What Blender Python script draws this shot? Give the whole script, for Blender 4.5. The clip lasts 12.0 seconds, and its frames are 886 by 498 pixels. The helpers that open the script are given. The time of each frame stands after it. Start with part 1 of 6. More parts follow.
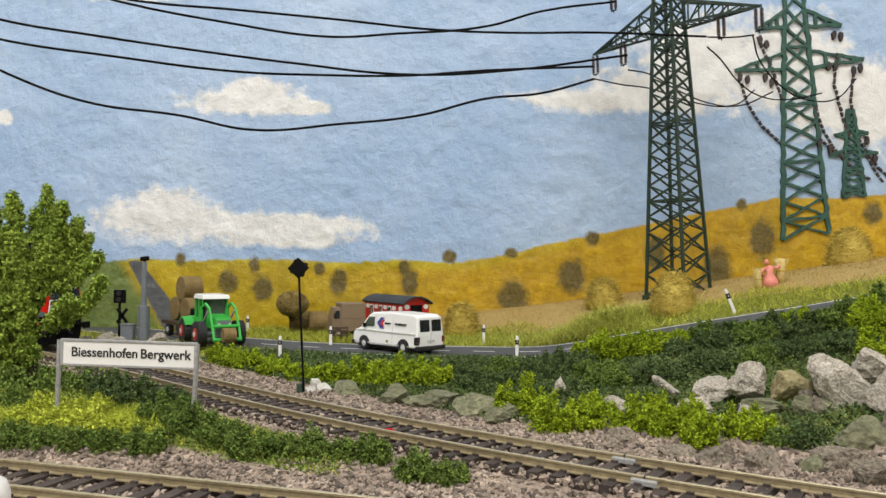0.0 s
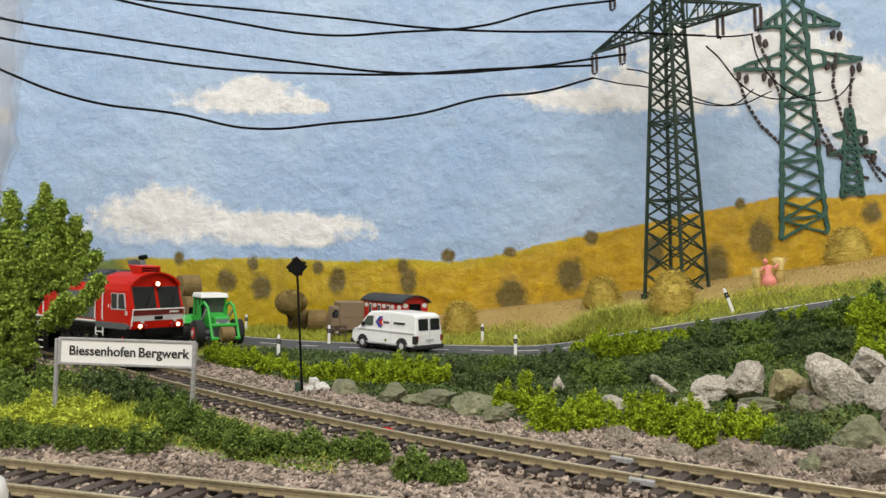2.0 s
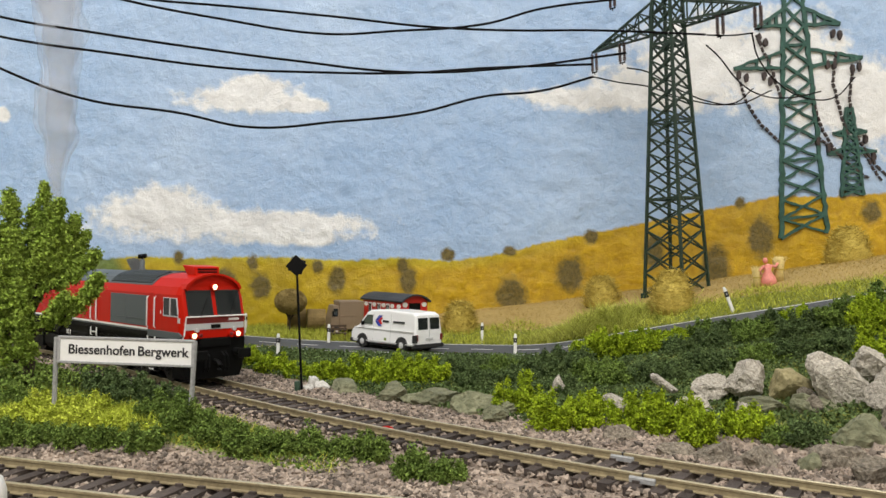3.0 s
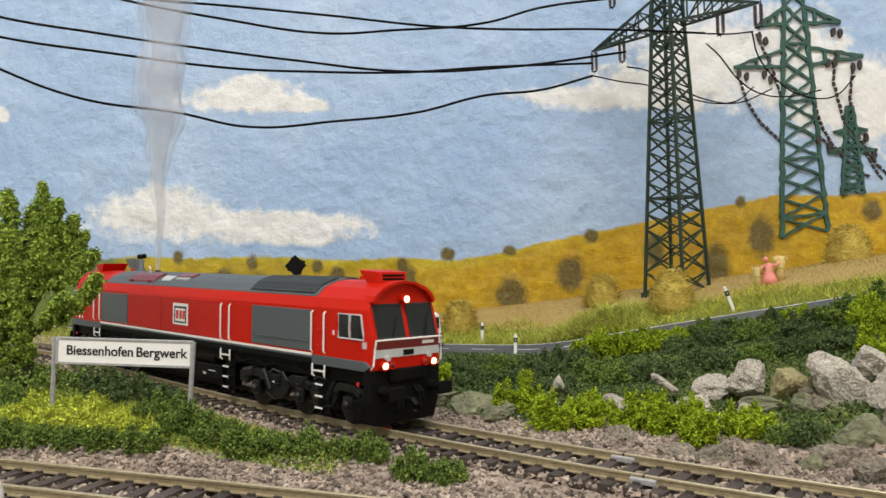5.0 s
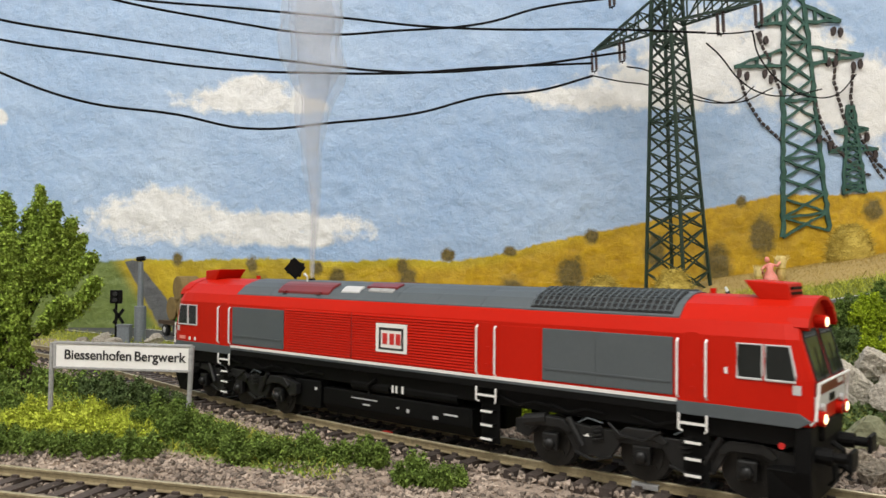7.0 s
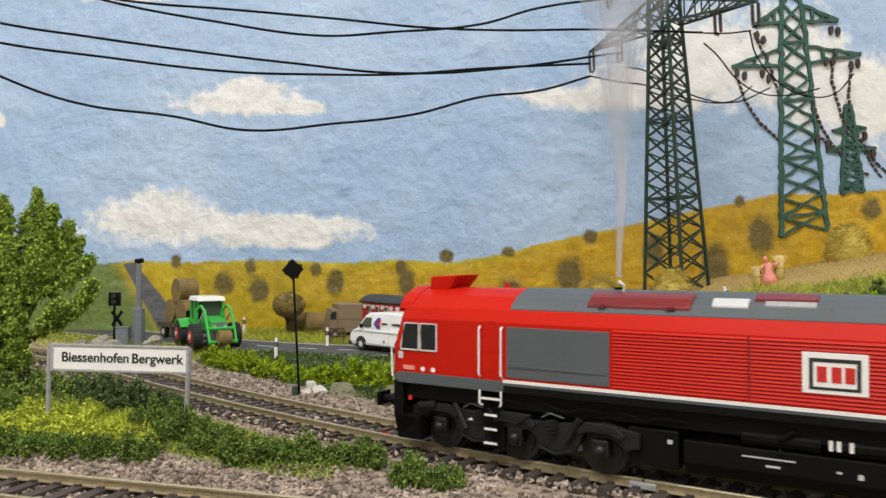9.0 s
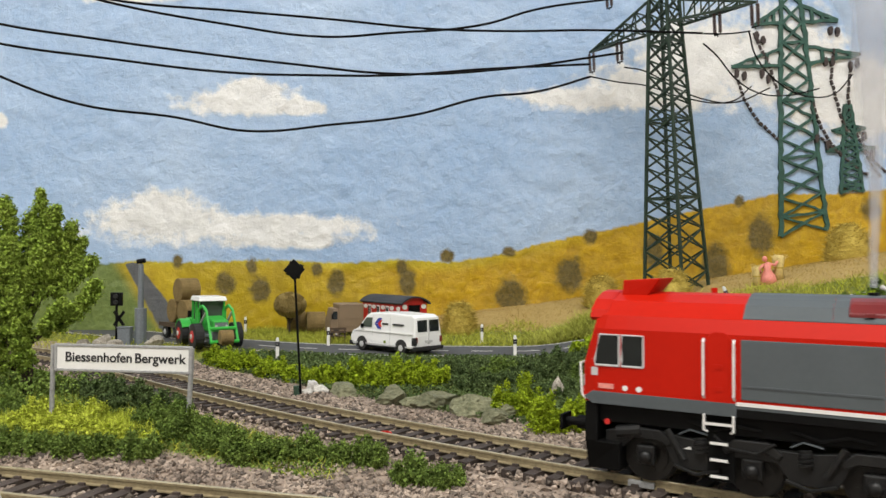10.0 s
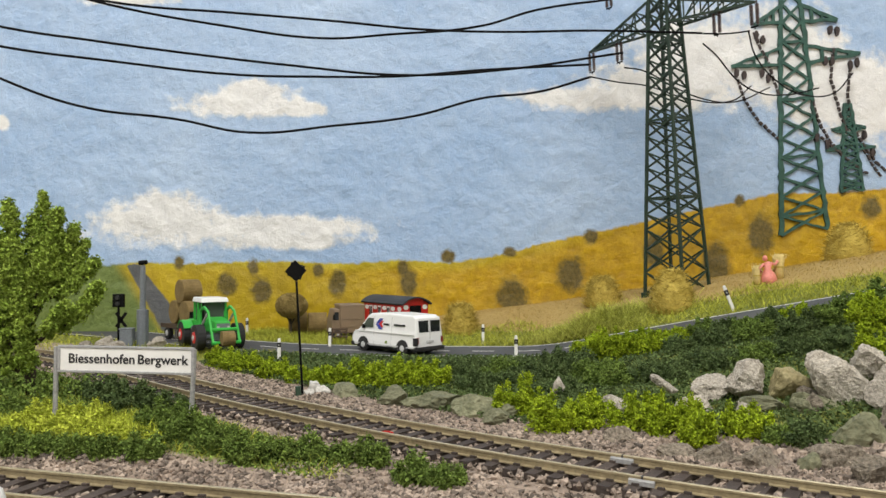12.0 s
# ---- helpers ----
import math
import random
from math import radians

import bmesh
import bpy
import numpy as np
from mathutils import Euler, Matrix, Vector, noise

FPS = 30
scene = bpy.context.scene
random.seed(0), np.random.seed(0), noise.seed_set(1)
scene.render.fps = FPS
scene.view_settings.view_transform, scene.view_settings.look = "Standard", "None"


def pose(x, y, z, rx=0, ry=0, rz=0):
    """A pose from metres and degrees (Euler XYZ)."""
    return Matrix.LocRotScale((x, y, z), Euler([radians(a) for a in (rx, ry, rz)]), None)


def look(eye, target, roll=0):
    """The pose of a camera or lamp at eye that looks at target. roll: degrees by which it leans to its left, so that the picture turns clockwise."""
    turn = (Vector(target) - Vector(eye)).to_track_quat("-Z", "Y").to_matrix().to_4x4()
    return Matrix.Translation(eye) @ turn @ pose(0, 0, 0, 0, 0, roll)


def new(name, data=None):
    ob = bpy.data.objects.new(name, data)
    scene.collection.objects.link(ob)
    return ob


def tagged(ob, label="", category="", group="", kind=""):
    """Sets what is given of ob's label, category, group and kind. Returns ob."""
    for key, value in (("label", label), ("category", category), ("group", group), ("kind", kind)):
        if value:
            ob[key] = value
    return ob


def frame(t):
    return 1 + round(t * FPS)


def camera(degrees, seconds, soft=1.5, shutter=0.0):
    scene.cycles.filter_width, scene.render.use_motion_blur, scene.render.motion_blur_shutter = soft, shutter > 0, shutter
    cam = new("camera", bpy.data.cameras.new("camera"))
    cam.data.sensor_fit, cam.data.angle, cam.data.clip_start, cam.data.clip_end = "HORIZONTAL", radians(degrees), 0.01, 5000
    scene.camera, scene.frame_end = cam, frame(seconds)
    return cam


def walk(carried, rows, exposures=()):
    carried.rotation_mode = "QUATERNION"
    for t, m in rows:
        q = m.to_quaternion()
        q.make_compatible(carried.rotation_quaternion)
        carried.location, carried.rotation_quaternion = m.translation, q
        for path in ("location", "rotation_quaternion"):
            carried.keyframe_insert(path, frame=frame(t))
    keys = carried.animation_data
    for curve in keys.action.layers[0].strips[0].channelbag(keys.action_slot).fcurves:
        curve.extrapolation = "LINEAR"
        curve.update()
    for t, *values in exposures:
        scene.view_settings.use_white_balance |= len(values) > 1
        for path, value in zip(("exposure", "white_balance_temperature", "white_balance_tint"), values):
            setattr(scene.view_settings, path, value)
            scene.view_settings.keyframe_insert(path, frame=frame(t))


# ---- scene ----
cam = camera(59.07, 12.0, shutter=0.3)
# seconds, eye in millimetres, then heading, tilt and lean in radians
VIEWS = [
    (0.0, -0.00, 0.00, 51.61, -0.0000, 0.0185, 0.0116),
    (0.5, -0.08, 0.06, 51.50, -0.0005, 0.0185, 0.0114),
    (1.0, -0.14, 0.01, 51.56, -0.0007, 0.0180, 0.0121),
    (1.5, 0.10, 0.19, 51.51, -0.0005, 0.0174, 0.0123),
    (2.0, 0.17, 0.16, 51.62, -0.0014, 0.0171, 0.0126),
    (2.5, -0.05, 0.48, 51.43, -0.0015, 0.0164, 0.0128),
    (3.0, 0.09, 0.57, 51.35, -0.0019, 0.0164, 0.0129),
    (5.0, 0.33, 1.60, 51.54, -0.0016, 0.0156, 0.0110),
    (5.5, 0.44, 1.77, 51.93, -0.0014, 0.0150, 0.0101),
    (6.0, 0.86, 2.12, 51.95, -0.0006, 0.0162, 0.0083),
    (6.5, 0.84, 2.34, 52.01, -0.0005, 0.0160, 0.0070),
    (7.0, 0.49, 3.16, 52.35, -0.0012, 0.0155, 0.0074),
    (9.0, 1.17, 3.22, 52.23, -0.0019, 0.0169, 0.0032),
    (9.5, 0.99, 2.69, 52.36, -0.0017, 0.0167, 0.0027),
    (10.0, 1.28, 1.35, 52.50, -0.0009, 0.0163, 0.0025),
    (10.5, 1.21, 0.58, 52.57, -0.0005, 0.0155, 0.0022),
    (11.0, 1.10, 0.30, 52.45, -0.0002, 0.0157, 0.0019),
    (11.5, 0.86, 0.43, 52.19, 0.0000, 0.0160, 0.0010),
    (12.0, 1.42, 0.15, 52.67, 0.0005, 0.0165, -0.0011),
]


def view(x, y, z, yaw, pitch, lean):
    eye = Vector((x, y, z)) * 0.001
    way = Vector((-math.sin(yaw) * math.cos(pitch), math.cos(yaw) * math.cos(pitch), math.sin(pitch)))
    return look(eye, eye + way, math.degrees(lean))


walk(cam, [(row[0], view(*row[1:])) for row in VIEWS])

# ---- light: a ceiling panel lamp and an added fill lamp over a model railway in a closed room ----
S = 0.001  # everything below is written in millimetres
world = bpy.data.worlds.new("world")
scene.world = world
world.use_nodes = True
world.node_tree.nodes["Background"].inputs[0].default_value = (0.9, 0.95, 1, 1)
world.node_tree.nodes["Background"].inputs[1].default_value = 0.05
scene.view_settings.exposure = 0.12


def area_lamp(name, eye, target, sx, sy, watts, colour):
    data = bpy.data.lights.new(name, "AREA")
    data.shape, data.size, data.size_y, data.energy, data.color = "RECTANGLE", sx * S, sy * S, watts, colour
    ob = new(name, data)
    ob.matrix_world = look(Vector(eye) * S, Vector(target) * S)
    return ob


area_lamp("assumed_lamp_light", (-480, -620, 1485), (-480, -620, 0), 900, 600, 25.0, (1.0, 0.975, 0.935))
# added fill: this second lamp only brightens the right-hand side
area_lamp("assumed_lamp_light", (640, -620, 1485), (640, -620, 0), 900, 600, 13.5, (1.0, 0.975, 0.935))


# ---- materials ----
def nodes_of(name):
    m = bpy.data.materials.new(name)
    m.use_nodes = True
    nt = m.node_tree
    return m, nt, nt.nodes["Principled BSDF"]


def node(nt, kind, **values):
    n = nt.nodes.new(kind)
    for key, value in values.items():
        n.inputs[key].default_value = value
    return n


def ramp_between(nt, fac, a, b, lo=0.3, hi=0.7):
    r = nt.nodes.new("ShaderNodeValToRGB")
    r.color_ramp.elements[0].position, r.color_ramp.elements[1].position = lo, hi
    r.color_ramp.elements[0].color, r.color_ramp.elements[1].color = (*a, 1), (*b, 1)
    nt.links.new(fac, r.inputs[0])
    return r.outputs[0]


def mixed(nt, fac, a, b, how="MIX"):
    n = nt.nodes.new("ShaderNodeMix")
    n.data_type, n.blend_type = "RGBA", how
    for socket, value in ((n.inputs[0], fac), (n.inputs[6], a), (n.inputs[7], b)):
        if isinstance(value, (int, float)):
            socket.default_value = value
        elif isinstance(value, tuple):
            socket.default_value = (*value, 1)
        else:
            nt.links.new(value, socket)
    return n.outputs[2]


def noise_node(nt, size, detail=4.0, rough=0.6, coords="Object"):
    tc = nt.nodes.new("ShaderNodeTexCoord")
    n = node(nt, "ShaderNodeTexNoise", Scale=1000.0 / size, Detail=detail, Roughness=rough)
    nt.links.new(tc.outputs[coords], n.inputs["Vector"])
    return n.outputs["Fac"]


def bumped(nt, bsdf, height, strength, depth):
    b = node(nt, "ShaderNodeBump", Strength=strength, Distance=depth * S)
    nt.links.new(height, b.inputs["Height"])
    nt.links.new(b.outputs[0], bsdf.inputs["Normal"])


def surface(name, a, b, rough=0.6, metal=0.0, big=20.0, fine=1.0, bump=0.3, depth=0.3, island=0.0, rand=0.0, spec=0.5, fleck=0.35):
    """Two tones mixed at two scales, with fine relief; island: spread of brightness from piece to piece of one mesh; rand: from object to object."""
    m, nt, bsdf = nodes_of(name)
    n1, n2 = noise_node(nt, big), noise_node(nt, fine, 3.0)
    c = ramp_between(nt, n1, a, b)
    c = mixed(nt, fleck, c, ramp_between(nt, n2, tuple(v * 0.6 for v in a), tuple(min(1, v * 1.3) for v in b)))
    if island or rand:
        source = nt.nodes.new("ShaderNodeNewGeometry").outputs["Random Per Island"] if island else nt.nodes.new("ShaderNodeObjectInfo").outputs["Random"]
        k = island or rand
        c = mixed(nt, 1.0, c, ramp_between(nt, source, (1 - k,) * 3, (1 + k * 0.6,) * 3, 0, 1), "MULTIPLY")
    nt.links.new(c, bsdf.inputs["Base Color"])
    bsdf.inputs["Roughness"].default_value, bsdf.inputs["Metallic"].default_value = rough, metal
    bsdf.inputs["Specular IOR Level"].default_value = spec
    if bump:
        bumped(nt, bsdf, n2, bump, depth)
    return m


def glowing(name, colour, strength):
    m, nt, bsdf = nodes_of(name)
    bsdf.inputs["Base Color"].default_value = (*colour, 1)
    bsdf.inputs["Emission Color"].default_value, bsdf.inputs["Emission Strength"].default_value = (*colour, 1), strength
    return m


def glass(name, tint, rough=0.05):
    m, nt, bsdf = nodes_of(name)
    bsdf.inputs["Base Color"].default_value = (*tint, 1)
    bsdf.inputs["Roughness"].default_value = rough
    bsdf.inputs["Transmission Weight"].default_value = 0.2
    bsdf.inputs["IOR"].default_value = 1.3
    return m


RED = surface("red_loco_paint", (0.47, 0.0105, 0.003), (0.51, 0.013, 0.004), 0.42, big=30, fine=1.5, bump=0.04, depth=0.05, spec=0.12, fleck=0.06)
DEEP_RED = surface("dark_red_paint", (0.16, 0.012, 0.014), (0.2, 0.018, 0.018), 0.35, bump=0.05, depth=0.05, fleck=0.08)
MAROON = surface("maroon_glazed_hatch", (0.13, 0.012, 0.014), (0.19, 0.016, 0.018), 0.3, bump=0.05, depth=0.05, fleck=0.08)
GREY = surface("grey_loco_paint", (0.07, 0.084, 0.092), (0.085, 0.1, 0.11), 0.5, big=25, fine=1.2, bump=0.06, depth=0.05, fleck=0.08)
GRILLE = surface("roof_grille_black", (0.006, 0.006, 0.007), (0.01, 0.01, 0.011), 0.7, bump=0.1, depth=0.1)
WHITE = surface("white_paint", (0.78, 0.77, 0.74), (0.82, 0.81, 0.79), 0.45, big=15, bump=0.03, depth=0.05, fleck=0.08)
VAN_WHITE = surface("glossy_white_van_paint", (0.86, 0.86, 0.855), (0.89, 0.89, 0.885), 0.25, big=15, bump=0.02, depth=0.05, fleck=0.05)
SILVER = surface("light_grey_paint", (0.5, 0.5, 0.5), (0.58, 0.58, 0.58), 0.45, bump=0.05, depth=0.05, fleck=0.08)
BLACK = surface("black_underframe_plastic", (0.002, 0.002, 0.0022), (0.0045, 0.0045, 0.0045), 0.6, big=10, fine=0.8, bump=0.15, depth=0.1, spec=0.14)
RUBBER = surface("black_rubber", (0.012, 0.012, 0.012), (0.02, 0.02, 0.02), 0.75, bump=0.2, depth=0.2)
BOGIE = surface("satin_black_bogie_plastic", (0.007, 0.007, 0.0075), (0.014, 0.014, 0.014), 0.42, big=8, fine=0.8, bump=0.15, depth=0.1, spec=0.35)
STEEL = surface("dark_wheel_steel", (0.006, 0.0055, 0.005), (0.018, 0.016, 0.014), 0.5, 0.3, big=4, bump=0.1, depth=0.1)
DARK_GLASS = glass("smoked_window_glass", (0.02, 0.024, 0.024), 0.05)
CAB_GLASS = glass("clear_grey_cab_glass", (0.09, 0.11, 0.09), 0.08)
LAMP_WARM = glowing("lit_lamp_lens", (1.0, 0.7, 0.4), 3.0)
LAMP_PANEL = glowing("lit_panel_diffuser", (1.0, 0.975, 0.935), 0.5)
LAMP_RED = glowing("lit_red_marker", (1.0, 0.05, 0.04), 1.5)
RAIL = surface("rusty_brown_rail", (0.22, 0.175, 0.1), (0.37, 0.305, 0.185), 0.5, 0.25, big=40, fine=1.5, bump=0.15, depth=0.1)
RAIL_TOP = surface("polished_rail_head", (0.36, 0.31, 0.2), (0.5, 0.44, 0.3), 0.42, 0.4, big=30, fine=1, bump=0.05, depth=0.05)
SLEEPER = surface("dark_brown_sleeper", (0.036, 0.027, 0.023), (0.085, 0.063, 0.053), 0.75, big=8, fine=0.7, bump=0.5, depth=0.25, rand=0.3)
BALLAST = surface("mixed_ballast_stone", (0.175, 0.135, 0.108), (0.42, 0.34, 0.275), 0.85, big=25, fine=0.8, bump=0.4, depth=0.2, island=0.75)
ROCK = surface("grey_quarry_rock", (0.22, 0.195, 0.16), (0.56, 0.51, 0.43), 0.8, big=6, fine=0.9, bump=1.0, depth=0.9, rand=0.2, fleck=0.6)
MOSSY = surface("mossy_green_grey_rock", (0.085, 0.095, 0.05), (0.25, 0.245, 0.15), 0.85, big=7, fine=1.5, bump=0.8, depth=0.6, rand=0.2)
YELLOW_ROCK = surface("ochre_rock", (0.2, 0.165, 0.07), (0.4, 0.35, 0.19), 0.85, big=6, fine=1.2, bump=0.9, depth=0.6)
PALE_ROCK = surface("pale_chalk_rock", (0.5, 0.48, 0.44), (0.68, 0.66, 0.62), 0.85, big=5, fine=1.2, bump=0.8, depth=0.6)
EARTH_ROCK = surface("brown_earthy_rock", (0.1, 0.082, 0.062), (0.31, 0.265, 0.205), 0.9, big=4, fine=1.0, bump=1.0, depth=1.0, rand=0.2, fleck=0.6)
BRIGHT_LEAF = surface("bright_yellow_green_foam", (0.19, 0.29, 0.012), (0.44, 0.55, 0.025), 0.8, big=9, fine=1, bump=0.3, depth=0.3, island=0.55, spec=0.2)
LIME_LEAF = surface("lime_ground_foam", (0.37, 0.45, 0.035), (0.62, 0.67, 0.09), 0.85, big=9, fine=1, bump=0.3, depth=0.3, island=0.5, spec=0.2)
MID_LEAF = surface("mid_green_foam", (0.085, 0.15, 0.028), (0.225, 0.31, 0.062), 0.85, big=8, fine=1, bump=0.3, depth=0.3, island=0.6, spec=0.2)
DARK_LEAF = surface("dark_green_foam", (0.058, 0.1, 0.036), (0.15, 0.205, 0.068), 0.85, big=10, fine=1, bump=0.3, depth=0.3, island=0.55, spec=0.2)
TREE_LEAF = surface("fresh_green_leaf_flock", (0.16, 0.26, 0.03), (0.4, 0.52, 0.085), 0.8, big=9, fine=1, bump=0.3, depth=0.3, island=0.6, spec=0.2)
BARK = surface("dark_brown_bark", (0.03, 0.022, 0.014), (0.07, 0.05, 0.032), 0.85, big=4, fine=0.6, bump=0.7, depth=0.3)
STRAW = surface("golden_straw", (0.38, 0.27, 0.04), (0.64, 0.5, 0.12), 0.8, big=8, fine=0.8, bump=0.4, depth=0.3, island=0.5, spec=0.2)
HAY = surface("brown_hay_bale", (0.17, 0.11, 0.035), (0.3, 0.21, 0.08), 0.85, big=5, fine=0.5, bump=0.9, depth=0.5)
KHAKI = surface("khaki_flock", (0.21, 0.145, 0.04), (0.33, 0.245, 0.08), 0.85, big=6, fine=0.8, bump=0.5, depth=0.3)
GRASS = surface("dry_green_grass_fibre", (0.29, 0.33, 0.03), (0.58, 0.58, 0.09), 0.8, big=30, fine=2, bump=0, island=0.55, spec=0.2)
LIGHT_GRASS = surface("light_yellow_green_grass_fibre", (0.32, 0.36, 0.045), (0.62, 0.62, 0.14), 0.8, big=25, fine=2, bump=0, island=0.45, spec=0.2)
TAN_GRASS = surface("dry_tan_grass_fibre", (0.36, 0.25, 0.07), (0.52, 0.38, 0.13), 0.8, big=30, fine=2, bump=0, island=0.35, spec=0.2)
ASPHALT = surface("grey_model_asphalt", (0.05, 0.052, 0.056), (0.085, 0.087, 0.09), 0.8, big=30, fine=0.8, bump=0.3, depth=0.15)
PYLON = surface("dark_green_pylon_plastic", (0.009, 0.025, 0.014), (0.019, 0.042, 0.024), 0.5, big=10, bump=0.1, depth=0.1)
BROWN_GLAZE = surface("brown_insulator", (0.035, 0.015, 0.012), (0.06, 0.025, 0.02), 0.35, bump=0)
WIRE = surface("black_wire", (0.004, 0.004, 0.005), (0.007, 0.007, 0.008), 0.7, bump=0, spec=0.1)
GREY_METAL = surface("grey_mast_paint", (0.14, 0.16, 0.18), (0.19, 0.21, 0.23), 0.5, bump=0.1, depth=0.1)
SIGN_GREY = surface("silver_grey_post", (0.3, 0.3, 0.3), (0.4, 0.4, 0.4), 0.45, 0.2, bump=0.08, depth=0.1)
GREEN_PAINT = surface("bright_green_tractor_paint", (0.035, 0.4, 0.045), (0.05, 0.48, 0.07), 0.4, bump=0.05, depth=0.05, fleck=0.08)
RIM_RED = surface("red_rim", (0.5, 0.015, 0.012), (0.58, 0.02, 0.016), 0.45, bump=0.05, depth=0.05, fleck=0.08)
BROWN_PAINT = surface("beige_brown_truck_paint", (0.2, 0.14, 0.085), (0.25, 0.175, 0.11), 0.55, bump=0.08, depth=0.1, fleck=0.08)
ROOF_GREY = surface("dark_roof_felt", (0.03, 0.033, 0.04), (0.05, 0.053, 0.06), 0.7, bump=0.2, depth=0.2)
WOOD = surface("dark_brown_wood", (0.05, 0.03, 0.018), (0.09, 0.055, 0.03), 0.7, big=6, bump=0.4, depth=0.2)
INK = surface("black_lettering", (0.012, 0.012, 0.014), (0.016, 0.016, 0.018), 0.5, bump=0)
BLUE = surface("blue_lettering", (0.03, 0.05, 0.3), (0.04, 0.06, 0.35), 0.5, bump=0)
PINK = surface("pink_figurine_plastic", (0.75, 0.24, 0.2), (0.82, 0.3, 0.25), 0.5, bump=0.05, depth=0.1)
CREAM = surface("cream_straw_sheaf", (0.6, 0.46, 0.16), (0.72, 0.58, 0.25), 0.7, bump=0.4, depth=0.3)
PAINT_GREEN = surface("painted_pylon_green", (0.008, 0.04, 0.033), (0.04, 0.125, 0.095), 0.6, big=5, fine=1, bump=0.3, depth=0.3)
PAINT_BROWN = surface("painted_brown_black", (0.02, 0.014, 0.014), (0.06, 0.04, 0.038), 0.6, big=4, bump=0.3, depth=0.3)
ROOM_WALL = surface("white_room_plaster", (0.72, 0.71, 0.68), (0.78, 0.77, 0.74), 0.9, big=300, fine=6, bump=0.1, depth=0.3)
ROOM_FLOOR = surface("grey_room_floor", (0.22, 0.2, 0.18), (0.3, 0.28, 0.25), 0.6, big=200, fine=8, bump=0.1, depth=0.3)


def smoke_material():
    m, nt, bsdf = nodes_of("thin_grey_smoke")
    bsdf.inputs["Base Color"].default_value = (0.6, 0.61, 0.66, 1)
    bsdf.inputs["Roughness"].default_value = 1.0
    bsdf.inputs["Specular IOR Level"].default_value = 0.0
    n = noise_node(nt, 26.0, 3.0)
    nt.links.new(ramp_between(nt, n, (0.08, 0.08, 0.08), (0.22, 0.22, 0.22), 0.33, 0.68), bsdf.inputs["Alpha"])
    return m


SMOKE = smoke_material()


# ---- mesh building, in millimetres ----
class Shape:
    def __init__(self):
        self.v, self.f, self.n = [], [], 0

    def add(self, verts, faces):
        self.v.extend(tuple(p) for p in verts)
        self.f.extend(tuple(i + self.n for i in face) for face in faces)
        self.n += len(verts)
        return self

    def box(self, x0, x1, y0, y1, z0, z1, m=None):
        vs = [Vector((x, y, z)) for z in (z0, z1) for y in (y0, y1) for x in (x0, x1)]
        if m is not None:
            vs = [m @ p for p in vs]
        return self.add(vs, [(0, 2, 3, 1), (4, 5, 7, 6), (0, 1, 5, 4), (2, 6, 7, 3), (0, 4, 6, 2), (1, 3, 7, 5)])

    def tube(self, points, r, seg=8, ends=None):
        """A rod through points; r: one radius or one for each point."""
        points = [Vector(p) for p in points]
        rs = r if isinstance(r, (list, tuple)) else [r] * len(points)
        rings = []
        for i, p in enumerate(points):
            way = (points[min(i + 1, len(points) - 1)] - points[max(i - 1, 0)]).normalized()
            side = way.cross(Vector((0, 0, 1)) if abs(way.z) < 0.95 else Vector((1, 0, 0))).normalized()
            up = side.cross(way)
            rings.append([p + rs[i] * (math.cos(a) * side + math.sin(a) * up) for a in (2 * math.pi * (k + 0.5) / seg for k in range(seg))])
        return self.loft(rings)

    def loft(self, rings, caps=True):
        k = len(rings[0])
        faces = [(i * k + j, i * k + (j + 1) % k, (i + 1) * k + (j + 1) % k, (i + 1) * k + j) for i in range(len(rings) - 1) for j in range(k)]
        if caps:
            faces += [tuple(reversed(range(k))), tuple((len(rings) - 1) * k + j for j in range(k))]
        return self.add([p for ring in rings for p in ring], faces)

    def prism(self, outline, axis, lo, hi):
        """An outline in the two other axes (in order), drawn out along axis from lo to hi."""
        def place(p, w):
            q = list(p)
            q.insert(axis, w)
            return q
        return self.loft([[place(p, lo) for p in outline], [place(p, hi) for p in outline]])

    def ball(self, c, rx, ry, rz, seg=10, rows=6, rough=0.0, seed=0):
        rings = []
        for i in range(1, rows):
            a = math.pi * i / rows
            rings.append([Vector((c[0] + rx * math.sin(a) * math.cos(b), c[1] + ry * math.sin(a) * math.sin(b), c[2] - rz * math.cos(a))) for b in (2 * math.pi * k / seg for k in range(seg))])
        if rough:
            for ring in rings:
                for p in ring:
                    d = p - Vector(c)
                    k = 1 + rough * noise.noise(d.normalized() * 1.7 + Vector((seed * 7.3, seed * 1.9, 0)))
                    p[:] = Vector(c) + d * k
        return self.loft(rings)

    def arr(self, verts, faces):
        """Verts (n, 3) and faces (m, k) as arrays."""
        self.v.extend(map(tuple, verts.tolist()))
        self.f.extend(map(tuple, (faces + self.n).tolist()))
        self.n += len(verts)
        return self


def mesh_of(name, shape, material, smooth=False):
    me = bpy.data.meshes.new(name)
    me.from_pydata([(x * S, y * S, z * S) for x, y, z in shape.v], [], shape.f)
    bm = bmesh.new()
    if len(shape.f) < 3000:
        bm.from_mesh(me)
        bmesh.ops.recalc_face_normals(bm, faces=bm.faces)
        bm.to_mesh(me)
    bm.free()
    me.materials.append(material)
    if smooth:
        me.polygons.foreach_set("use_smooth", [True] * len(me.polygons))
    return me


def bevel(ob, width, segments=2):
    b = ob.modifiers.new("bevel", "BEVEL")
    b.width, b.segments, b.limit_method, b.angle_limit = width * S, segments, "ANGLE", radians(35)
    return ob


